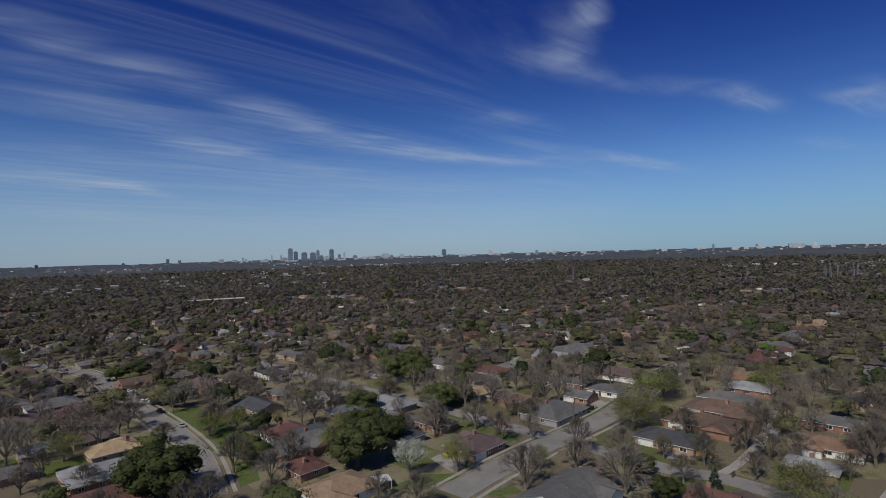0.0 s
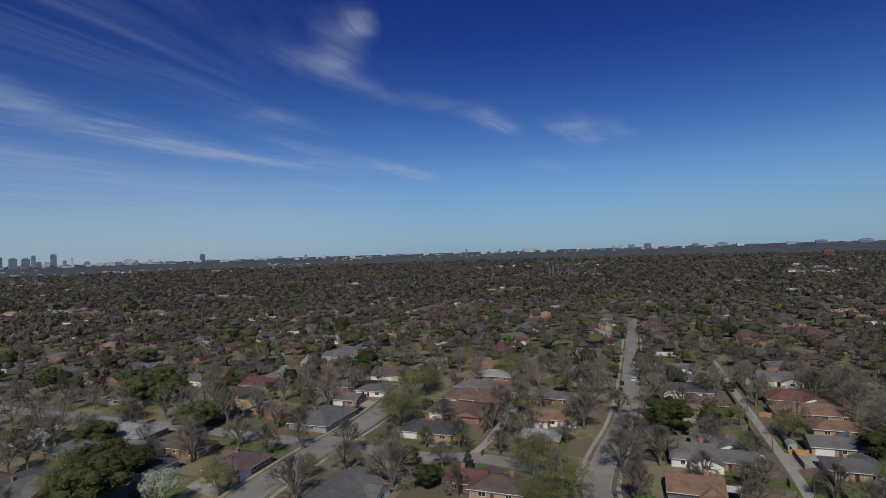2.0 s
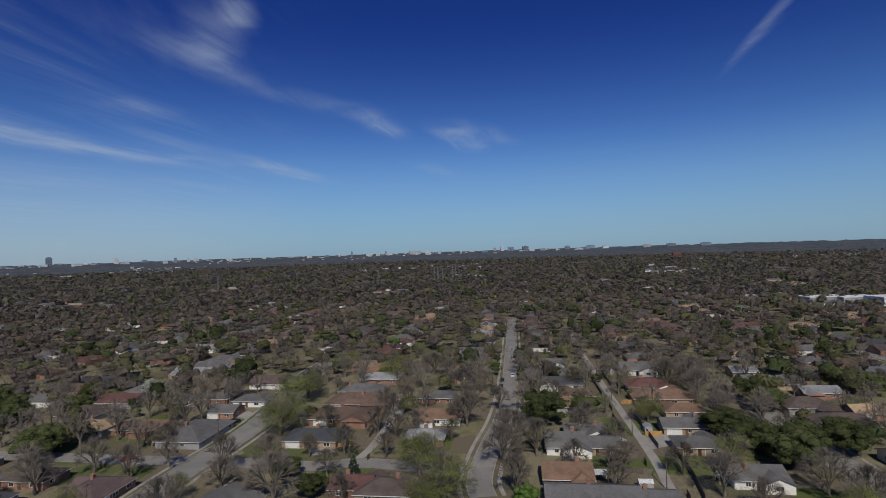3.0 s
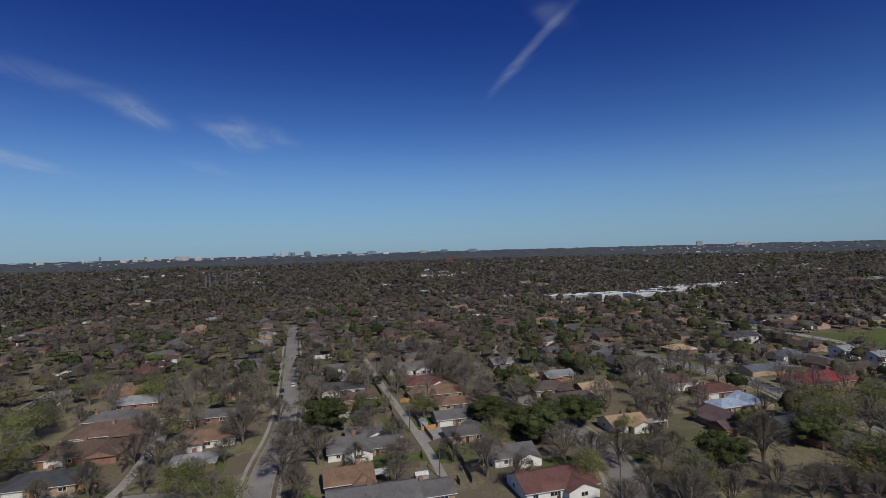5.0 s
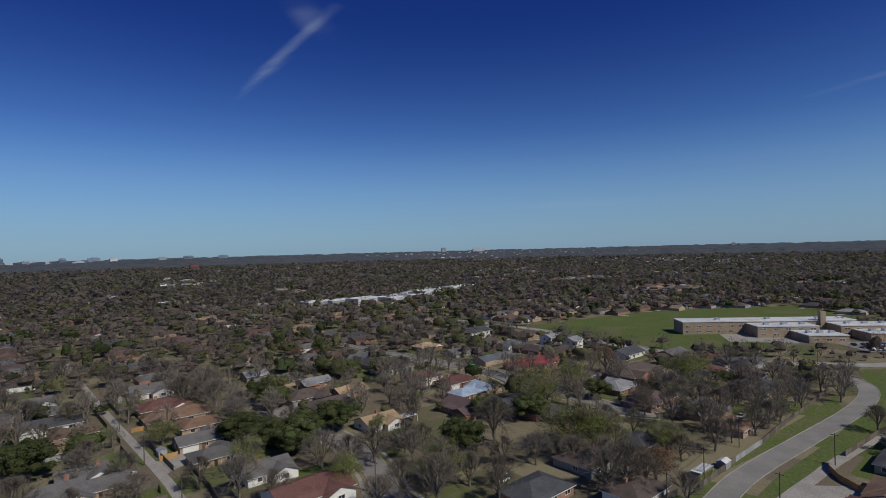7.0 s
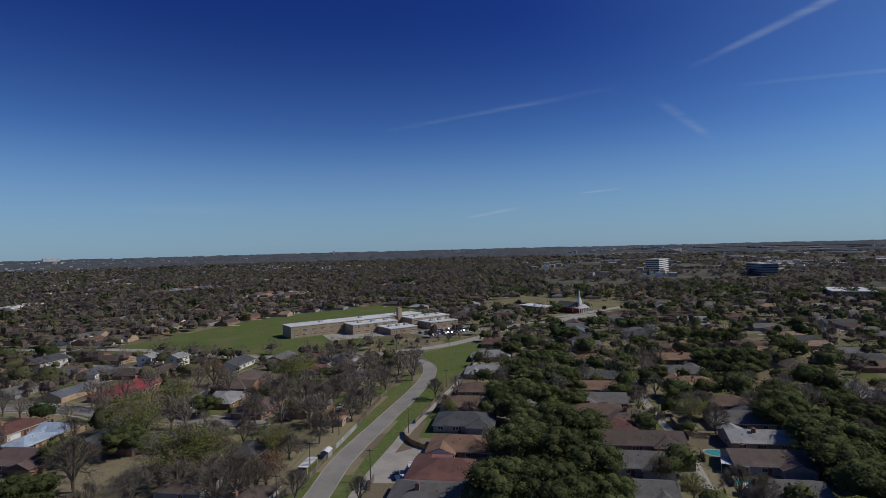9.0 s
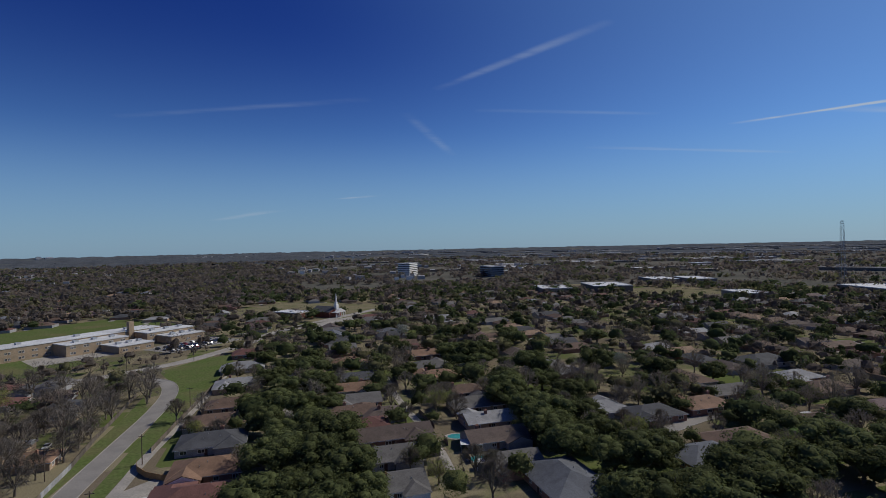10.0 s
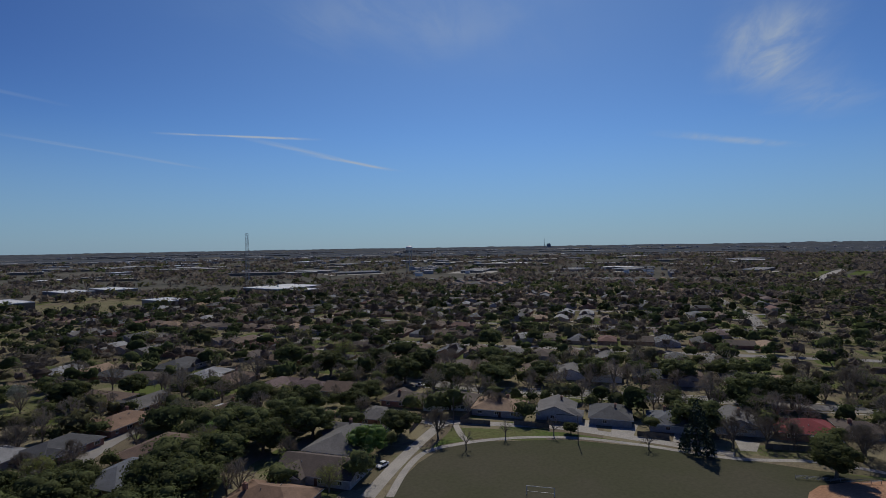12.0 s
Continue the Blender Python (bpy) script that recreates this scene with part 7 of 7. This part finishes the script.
# ---------------------------------------------------------------- the rest of the neighbourhood
UV = np.array([[math.cos(radians(46)), math.sin(radians(46))], [math.cos(radians(136)), math.sin(radians(136))]])


def lots():
    """House lots beyond the near streets, in rows along the street grid."""
    g = np.random.default_rng(11)
    out = []
    for row in range(-14, 15):
        for s in (-20, 20):
            for k in range(-60, 60):
                a, b = k * 18.5 + g.uniform(-1.5, 1.5), 6.5 + 96.6 * row + s + g.uniform(-1.5, 1.5)
                p = a * UV[0] + b * UV[1]
                ang = math.degrees(math.atan2(p[1], p[0]))
                if -175 < ang < -28:
                    p = (b - 8.8 if ang > -98 else b + 37.3) * UV[0] + a * UV[1]
                    out.append((p[0], p[1], 46 if g.random() < 0.85 else 136))
                else:
                    out.append((p[0], p[1], 136 if g.random() < 0.85 else 46))
    return np.array(out)


ROOFS = ("grey", "grey", "grey", "brown", "brown", "umber", "umber", "slate", "plum", "tanbrown", "ash", "maroon", "bluegrey")


def far_houses(rows):
    """Houses too far off to tell apart singly, joined by roof colour."""
    groups = {}
    g = random.Random(5)
    for x, y, turn in rows:
        v, f, i = groups.setdefault(g.choice(ROOFS), ([], [], []))
        L, W, he = g.uniform(17, 24), g.uniform(12, 15), 2.4
        c, s = math.cos(radians(turn)), math.sin(radians(turn))
        n = len(v)
        z = rise(math.hypot(x, y))
        hip = g.random() < 0.6
        r = L / 2 - W / 2 if hip else L / 2
        for px, py, pz in ((-L / 2, -W / 2, 0), (L / 2, -W / 2, 0), (L / 2, W / 2, 0), (-L / 2, W / 2, 0), (-L / 2, -W / 2, he), (L / 2, -W / 2, he), (L / 2, W / 2, he), (-L / 2, W / 2, he), (-r, 0, he + W * 0.18), (r, 0, he + W * 0.18)):
            v.append((x + px * c - py * s, y + px * s + py * c, z + pz))
        k = g.choice((1, 2, 2, 3, 3, 3) if y > -100 else (2, 3, 3, 3, 5, 5))
        for face, m in (((0, 1, 5, 4), k), ((1, 2, 6, 5), k), ((2, 3, 7, 6), k), ((3, 0, 4, 7), k), ((4, 5, 9, 8), 0), ((6, 7, 8, 9), 0), ((5, 6, 9), 0 if hip else k), ((7, 4, 8), 0 if hip else k)):
            f.append(tuple(n + q for q in face))
            i.append(m)
        # a concrete drive to the street or the alley
        side, n = g.choice((-1, 1)), len(v)
        for px, py in ((L * 0.18, W / 2), (L * 0.18 + 4.5, W / 2), (L * 0.18 + 4.5, W / 2 + 9), (L * 0.18, W / 2 + 9)):
            v.append((x + px * c - py * side * s, y + px * s + py * side * c, z + 0.06))
        f.append((n, n + 1, n + 2, n + 3) if side > 0 else (n + 3, n + 2, n + 1, n))
        i.append(4)
    for roof, (v, f, i) in groups.items():
        tagged(new("far_houses", mesh_of("far_houses", v, f, [ROOF[roof], WALL["white"], WALL["buff"], WALL["rose"], CONCRETE, WALL["grey"]], i)), f"far ranch houses with {ROOF_WORDS[roof]} roofs among trees", "houses", kind="stuff")


for u in (-342.6, -439.2, -535.8):
    street([tuple(u * UV[0] + v * UV[1]) for v in (-260, -150, -40, 70, 150)], 7.5, kerbs=False)


def fill_houses():
    all_lots = lots()
    pts = all_lots[:, :2]
    r = np.hypot(pts[:, 0], pts[:, 1])
    ang = np.degrees(np.arctan2(pts[:, 1], pts[:, 0]))
    ok = (r > 205) & (r < 1500) & free_of(pts, 7.5, [(x, y, q + 9.0) for x, y, q in FOOT])
    ok &= ~((r > np.where(ang < -105, 1020, 740)) & (ang > -165) & (ang < -40))
    order = np.argsort(np.where(ok, r, 1e9))[: int(ok.sum())]
    near = [i for i in order if r[i] < 390]
    g = random.Random(3)
    for i in near[:78]:
        x, y, turn = all_lots[i]
        house(float(x), float(y), float(turn), g.uniform(16, 22), g.uniform(10.5, 13), g.choice(("hip", "hip", "gable")), g.choice(ROOFS), detail=1)
    rest = [i for i in order if i not in set(near[:78]) and g.random() < (0.9 if -175 < ang[i] < -38 else 0.75 if r[i] < 600 else 0.5)]
    far_houses([tuple(all_lots[i]) for i in rest])
    return [(all_lots[i][0], all_lots[i][1], 8.0) for i in rest]


FAR_FOOT = fill_houses()


def scatter(r0, r1, step, seed, keep=1.0):
    g = np.random.default_rng(seed)
    n = int(r1 / step) + 1
    gx, gy = np.meshgrid(np.arange(-n, n + 1), np.arange(-n, n + 1))
    p = np.stack([gx.ravel(), gy.ravel()], 1) * step + g.uniform(-0.45, 0.45, (gx.size, 2)) * step
    r = np.hypot(p[:, 0], p[:, 1])
    a = np.degrees(np.arctan2(p[:, 1], p[:, 0]))
    seen = ~((a > 132) & (a < 200)) & ~(a < -157) | (g.random(len(p)) < 0.15)
    return p[(r > r0) & (r < r1) & seen & (g.random(len(p)) < keep)]


def kinds(p, seed):
    """Evergreens prevail to the south-east, bare trees elsewhere, in loose drifts."""
    g = np.random.default_rng(seed)
    a = np.degrees(np.arctan2(p[:, 1], p[:, 0]))
    r = np.hypot(p[:, 0], p[:, 1])
    green = np.where((a < -38) & (a > -175) & (r < 850), 0.42, 0.08)
    bud = np.where(green > 0.3, 0.12, 0.15)
    q = g.random(len(p)) + 0.10 * np.sin(p[:, 0] / 37.0) * np.cos(p[:, 1] / 29.0)
    return np.where(q < green, 0, np.where(q < green + bud, 1, 2))


def south_east(p):
    a = np.degrees(np.arctan2(p[:, 1], p[:, 0]))
    return (a < -38) & (a > -175)


def fill_trees():
    g = np.random.default_rng(21)
    # single trees among the near houses
    p = scatter(138, 215, 10.0, 1, 0.8)
    p = p[south_east(p) | (g.random(len(p)) < 0.62)]
    p = p[free_of(p, 2.5, [(x, y, q * 0.92) for x, y, q in FOOT] + [(x, y, q + 3.5) for x, y, q in TREES])]
    k = kinds(p, 2)
    for i, (kind, label) in enumerate((("oak", ""), ("budding", "budding trees in yards between the houses"), ("bare", "bare winter trees in yards between the houses"))):
        if i:
            grove("yard_trees", kind, [(x, y, g.uniform(7.0, 12.0)) for x, y in p[k == i]], label, 40 + i)
        else:
            w = g.uniform(8.5, 14.0, int((k == 0).sum()))
            soup("yard_trees", p[k == 0], w, w * 0.8, 400, 0.32, LEAF["oak"], "live oaks in yards between the houses", 40, core=2)
    TREES.extend((x, y, 3.5) for x, y in p)
    # close ranks of crowns between the houses towards the sun
    p = scatter(140, 300, 8.6, 6, 0.62)
    p = p[south_east(p)]
    p = p[free_of(p, 2.0, [(x, y, q * 0.9) for x, y, q in FOOT] + [(x, y, q * 0.9 + 1.2) for x, y, q in TREES])]
    k = g.random(len(p))
    w = g.uniform(6.5, 11.0, int((k < 0.62).sum()))
    soup("yard_trees", p[k < 0.62], w, w * 0.85, 230, 0.42, LEAF["oak"], "evergreen oaks in yards between the houses", 51, core=2)
    grove("yard_trees", "thin", [(x, y, g.uniform(6.5, 10.0)) for x, y in p[k >= 0.62]], "bare brown trees in yards between the houses", 52)
    TREES.extend((x, y, 3.5) for x, y in p)
    # woods and yard trees further off
    for r0, r1, step, wide, n, size, core, seed in ((215, 300, 10.4, 12.0, 170, 0.46, 2, 4), (300, 480, 10.6, 12.5, 60, 0.60, 2, 5), (480, 700, 11.2, 12.5, 44, 0.66, 1, 8)):
        p = scatter(r0, r1, step, seed, 0.97)
        if r0 < 700:
            p = p[g.random(len(p)) < np.where(south_east(p), 0.84, 0.95)]
        if r0 < 1000:
            p = p[free_of(p, 1.5, [(x, y, q * (0.95 if r0 < 300 else 0.8 if r0 < 400 else 0.6)) for x, y, q in FOOT + FAR_FOOT] + [(x, y, q) for x, y, q in TREES])]
        a = np.degrees(np.arctan2(p[:, 1], p[:, 0]))
        open_land = (a > -140) & (a < -40) & (r0 >= 750)
        p = p[~open_land | (g.random(len(p)) < 0.62)]
        k = kinds(p, seed + 9)
        for kind, mat, label in ((0, FAR_LEAF, "dense dark evergreen trees among the houses"), (1, FAR_BUD, "budding yellow-green trees among the houses"), (2, FAR_TWIG, "bare brown winter trees among the houses")):
            q = p[k == kind]
            if kind == 2 and r0 < 300:
                grove("woods", "thin", [(x, y, wide * g.uniform(0.65, 1.15)) for x, y in q], label, seed * 3 + kind)
                continue
            w = (0.4 + 1.0 * g.random(len(q)) ** 1.6) * wide
            t = np.minimum(w, 11.0) * g.uniform(0.7, 1.1, len(q))
            lines = kind == 2 and r0 < 480
            soup("woods", q, w, t, 160 if lines else n, size, mat, label, seed * 3 + kind, drawn=lines, core=1 if lines else core)


def dome_crowns():
    """Crowns further off: small rough domes, one island each, joined by kind."""
    g = np.random.default_rng(91)
    for r0, r1, step, wide, seed in ((700, 1050, 12.4, 14.0, 12), (1050, 1750, 15.2, 17.5, 13), (1750, 2600, 22.0, 25.0, 14)):
        p = scatter(r0, r1, step, seed, 0.96)
        p = p[free_of(p, 1.5, [(x, y, q * 0.6) for x, y, q in FOOT + (FAR_FOOT if r0 < 1000 else [])])]
        a = np.degrees(np.arctan2(p[:, 1], p[:, 0]))
        field = np.sin(p[:, 0] / 83 + 1.7 * np.sin(p[:, 1] / 121)) * np.sin(p[:, 1] / 67 + 1.4 * np.sin(p[:, 0] / 143))
        open_land = (a > -140) & (a < -45) & (np.hypot(p[:, 0], p[:, 1]) > 880)
        p = p[np.where(open_land, (field < 0.1) & (g.random(len(p)) < np.where(a < -80, 0.36, 0.5)), (field < 0.6) & (g.random(len(p)) < np.where(south_east(p), 0.7, 0.97)))]
        k = kinds(p, seed + 9)
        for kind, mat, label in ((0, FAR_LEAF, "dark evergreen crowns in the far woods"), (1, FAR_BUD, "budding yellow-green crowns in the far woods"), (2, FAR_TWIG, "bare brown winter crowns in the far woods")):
            q = p[k == kind]
            w = (0.45 + 1.0 * g.random(len(q)) ** 1.5) * wide
            t = np.minimum(w, 11.0) * g.uniform(0.65, 1.1, len(q))
            soup("woods", q, w, t, 26 if r0 < 1000 else 13 if r0 < 1700 else 9, 2.0 if r0 < 1000 else 2.3, mat, label, seed * 5 + kind)


def far_specks():
    """Pale roofs and walls that glint out of the far woods."""
    g = random.Random(17)
    v, f, i = [], [], []
    hubs = [(radians(g.uniform(-160, 130)), 1150 + 3000 * g.random() ** 1.3, g.uniform(0.02, 0.09)) for k in range(46)]
    for k in range(760):
        hub = g.choice(hubs)
        a, r = g.gauss(hub[0], hub[2]), min(4500, max(1060, g.gauss(hub[1], 60 + hub[1] * 0.03)))
        x, y, z = r * math.cos(a), r * math.sin(a), rise(r)
        L, W, h = g.choice((9, 10, 12, 14, 18)), g.choice((8, 9, 10)), g.choice((5, 6, 7, 8)) + r * 0.0008
        c, s = math.cos(a + 1.57 + g.uniform(-0.5, 0.5)), math.sin(a + 1.57 + g.uniform(-0.5, 0.5))
        n = len(v)
        for px, py, pz in ((-L / 2, -W / 2, 0), (L / 2, -W / 2, 0), (L / 2, W / 2, 0), (-L / 2, W / 2, 0), (-L / 2, -W / 2, h), (L / 2, -W / 2, h), (L / 2, W / 2, h), (-L / 2, W / 2, h), (-L / 2, 0, h + W * 0.16), (L / 2, 0, h + W * 0.16)):
            v.append((x + px * c - py * s, y + px * s + py * c, z + pz))
        m = g.choice((0, 0, 1, 1, 2))
        for face in ((0, 1, 5, 4), (1, 2, 6, 5), (2, 3, 7, 6), (3, 0, 4, 7), (5, 6, 9), (7, 4, 8)):
            f.append(tuple(n + q for q in face))
            i.append(m)
        for face in ((4, 5, 9, 8), (6, 7, 8, 9)):
            f.append(tuple(n + q for q in face))
            i.append(3 if m else 0)
    tagged(new("far_buildings", mesh_of("far_buildings", v, f, [WALL["grey"], PALEBLOCK, WALL["white"], ROOF["grey"]], i)), "pale far houses and sheds among haze-tinted distant woods", "buildings", kind="stuff")


far_specks()


def far_skyline():
    """The long low line of small far buildings to either side of the high-rises."""
    g = random.Random(29)
    v, f, i = [], [], []
    for k in range(170):
        a = radians(90 + (g.uniform(-52, 30) if k % 3 else g.gauss(6, 9)))
        r = g.uniform(4100, 4700)
        w, h = g.uniform(10, 46), g.uniform(9, 20) + (g.uniform(5, 30) if g.random() < 0.2 else 0)
        x, y, z = r * math.cos(a), r * math.sin(a), rise(r)
        c, s = math.cos(a + 1.57), math.sin(a + 1.57)
        n = len(v)
        for px, py, pz in ((-1, -1, 0), (1, -1, 0), (1, 1, 0), (-1, 1, 0), (-1, -1, 1), (1, -1, 1), (1, 1, 1), (-1, 1, 1)):
            v.append((x + px * w / 2 * c - py * 8 * s, y + px * w / 2 * s + py * 8 * c, z + pz * h))
        m = g.choice((0, 0, 1))
        for face in ((0, 1, 5, 4), (1, 2, 6, 5), (2, 3, 7, 6), (3, 0, 4, 7), (4, 5, 6, 7)):
            f.append(tuple(n + q for q in face))
            i.append(m)
    tagged(new("far_blocks", mesh_of("far_blocks", v, f, [PALEBLOCK, TOWERGLASS], i)), "long line of small far city blocks on the horizon", "buildings", kind="stuff")


far_skyline()


def commercial_quarter():
    """Low warehouses, sheds and paved yards towards the sun."""
    g = random.Random(23)
    spots = []
    for k in range(900):
        a, r = radians(g.uniform(-150, -50)), 1180 + 2200 * g.random() ** 1.1
        x, y = r * math.cos(a), r * math.sin(a)
        L, W = g.uniform(35, 140), g.uniform(22, 60)
        if any(math.hypot(x - q, y - w) < (L + l) * 0.55 for q, w, l in spots) or inside(np.array([[x, y]]), CLEAR[0])[0]:
            continue
        spots.append((x, y, L))
        if len(spots) > 58:
            break
    for x, y, L in spots:
        turn = g.choice((46, 136, 0, 90, 20))
        W = L * g.uniform(0.35, 0.6)
        z = rise(math.hypot(x, y))
        flat_block("warehouse", x, y, turn, L, W, g.uniform(4, 6), COMMERCE, g.choice((WHITEROOF, GREYROOF, GREYROOF, GREYROOF)), "low flat-roofed warehouse with a plain roof", "warehouse", group="far warehouses")
        c, s = math.cos(radians(turn)), math.sin(radians(turn))
        yard = [(x + u * c - v * s, y + u * s + v * c) for u, v in ((-L * 0.7, -W), (L * 0.7, -W), (L * 0.7, W), (-L * 0.7, W))]
        patch("yard", yard, g.choice((ASPHALT, CONCRETE, CONCRETE)), "paved yard round a warehouse", z=0.05 + z, category="yard")


commercial_quarter()


def far_sheds():
    """Long low sheds and paved lots beyond the warehouses, too far to tell apart."""
    g = random.Random(41)
    v, f, i = [], [], []
    for k in range(250):
        a, r = radians(g.uniform(-150, -50)), 1250 + 2600 * g.random() ** 0.8
        if inside(np.array([[r * math.cos(a), r * math.sin(a)]]), CLEAR[0])[0]:
            continue
        x, y, z = r * math.cos(a), r * math.sin(a), rise(r)
        L, W, h = g.uniform(30, 110) + r * 0.02, g.uniform(14, 40), g.uniform(4.5, 7.0)
        t = a + math.pi / 2 + g.uniform(-0.35, 0.35)
        c, s = math.cos(t), math.sin(t)
        n = len(v)
        for px, py, pz in ((-1, -1, 0), (1, -1, 0), (1, 1, 0), (-1, 1, 0), (-1, -1, 1), (1, -1, 1), (1, 1, 1), (-1, 1, 1)):
            v.append((x + px * L / 2 * c - py * W / 2 * s, y + px * L / 2 * s + py * W / 2 * c, z + pz * h))
        top = g.choice((0, 0, 1, 2, 2))
        for face, m in (((0, 1, 5, 4), 3), ((1, 2, 6, 5), 3), ((2, 3, 7, 6), 3), ((3, 0, 4, 7), 3), ((4, 5, 6, 7), top)):
            f.append(tuple(n + q for q in face))
            i.append(m)
    tagged(new("far_sheds", mesh_of("far_sheds", v, f, [WHITEROOF, GREYROOF, CONCRETE, COMMERCE], i)), "long low far sheds with pale flat roofs", "sheds", kind="stuff")


far_sheds()


def distant_canopy():
    """Woods too far off for single trees: one rough sheet of crowns of uneven height, open where land is open."""
    g = np.random.default_rng(77)
    n, radii = 1050, [2450.0]
    while radii[-1] < 4920:
        radii.append(radii[-1] * 1.013)
    ang = np.arange(n) * math.tau / n
    rows, bare = [], []
    for r in radii:
        rr = r + g.uniform(-0.45, 0.45, n) * r * 0.013
        a = ang + g.uniform(-0.45, 0.45, n) * math.tau / n
        x, y = rr * np.cos(a), rr * np.sin(a)
        deg = np.degrees((a + math.pi) % math.tau - math.pi)
        built_up = (deg > -150) & (deg < -48)
        # clearings: many towards the sun, few elsewhere
        field = np.sin(x / 83 + 1.7 * np.sin(y / 121)) * np.sin(y / 67 + 1.4 * np.sin(x / 143)) + g.uniform(-0.25, 0.25, n)
        clearing = (field > np.where(built_up, 0.14, 0.62))
        z = rise(r) + np.where(built_up, 0.55, 1.0) * 1.0 * (g.uniform(2.5, 10.0, n))
        z = np.where(g.random(n) < 0.12, rise(r) + 0.6, z)
        z = np.where(clearing, rise(r) - 0.3, z)
        bare.append(clearing)
        rows.append(np.stack([x, y, z], 1))
    bare = np.concatenate(bare)
    v = np.concatenate(rows)
    k, i = np.meshgrid(np.arange(len(radii) - 1), np.arange(n), indexing="ij")
    k, i = k.ravel(), i.ravel()
    j = (i + 1) % n
    quads = np.stack([k * n + i, (k + 1) * n + i, (k + 1) * n + j, k * n + j], 1)
    mid = v[quads].mean(axis=1)[:, :2]
    keep = ~bare[quads].all(axis=1)
    for poly in CLEAR:
        keep &= ~inside(mid, poly)
    quads, mid = quads[keep], mid[keep]
    # outer faces take the wood material that has haze in its colour
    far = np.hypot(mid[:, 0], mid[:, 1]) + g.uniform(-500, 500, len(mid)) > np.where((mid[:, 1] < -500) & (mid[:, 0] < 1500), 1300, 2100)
    me = mesh_of("distant_woods", v, [tuple(q) for q in quads.tolist()], [CANOPY, HAZY_WOODS], far.astype(int).tolist(), True)
    tagged(new("distant_woods", me), "unbroken grey winter woods, haze-tinted towards the horizon", "woods", kind="stuff")


distant_canopy()
fill_trees()
dome_crowns()
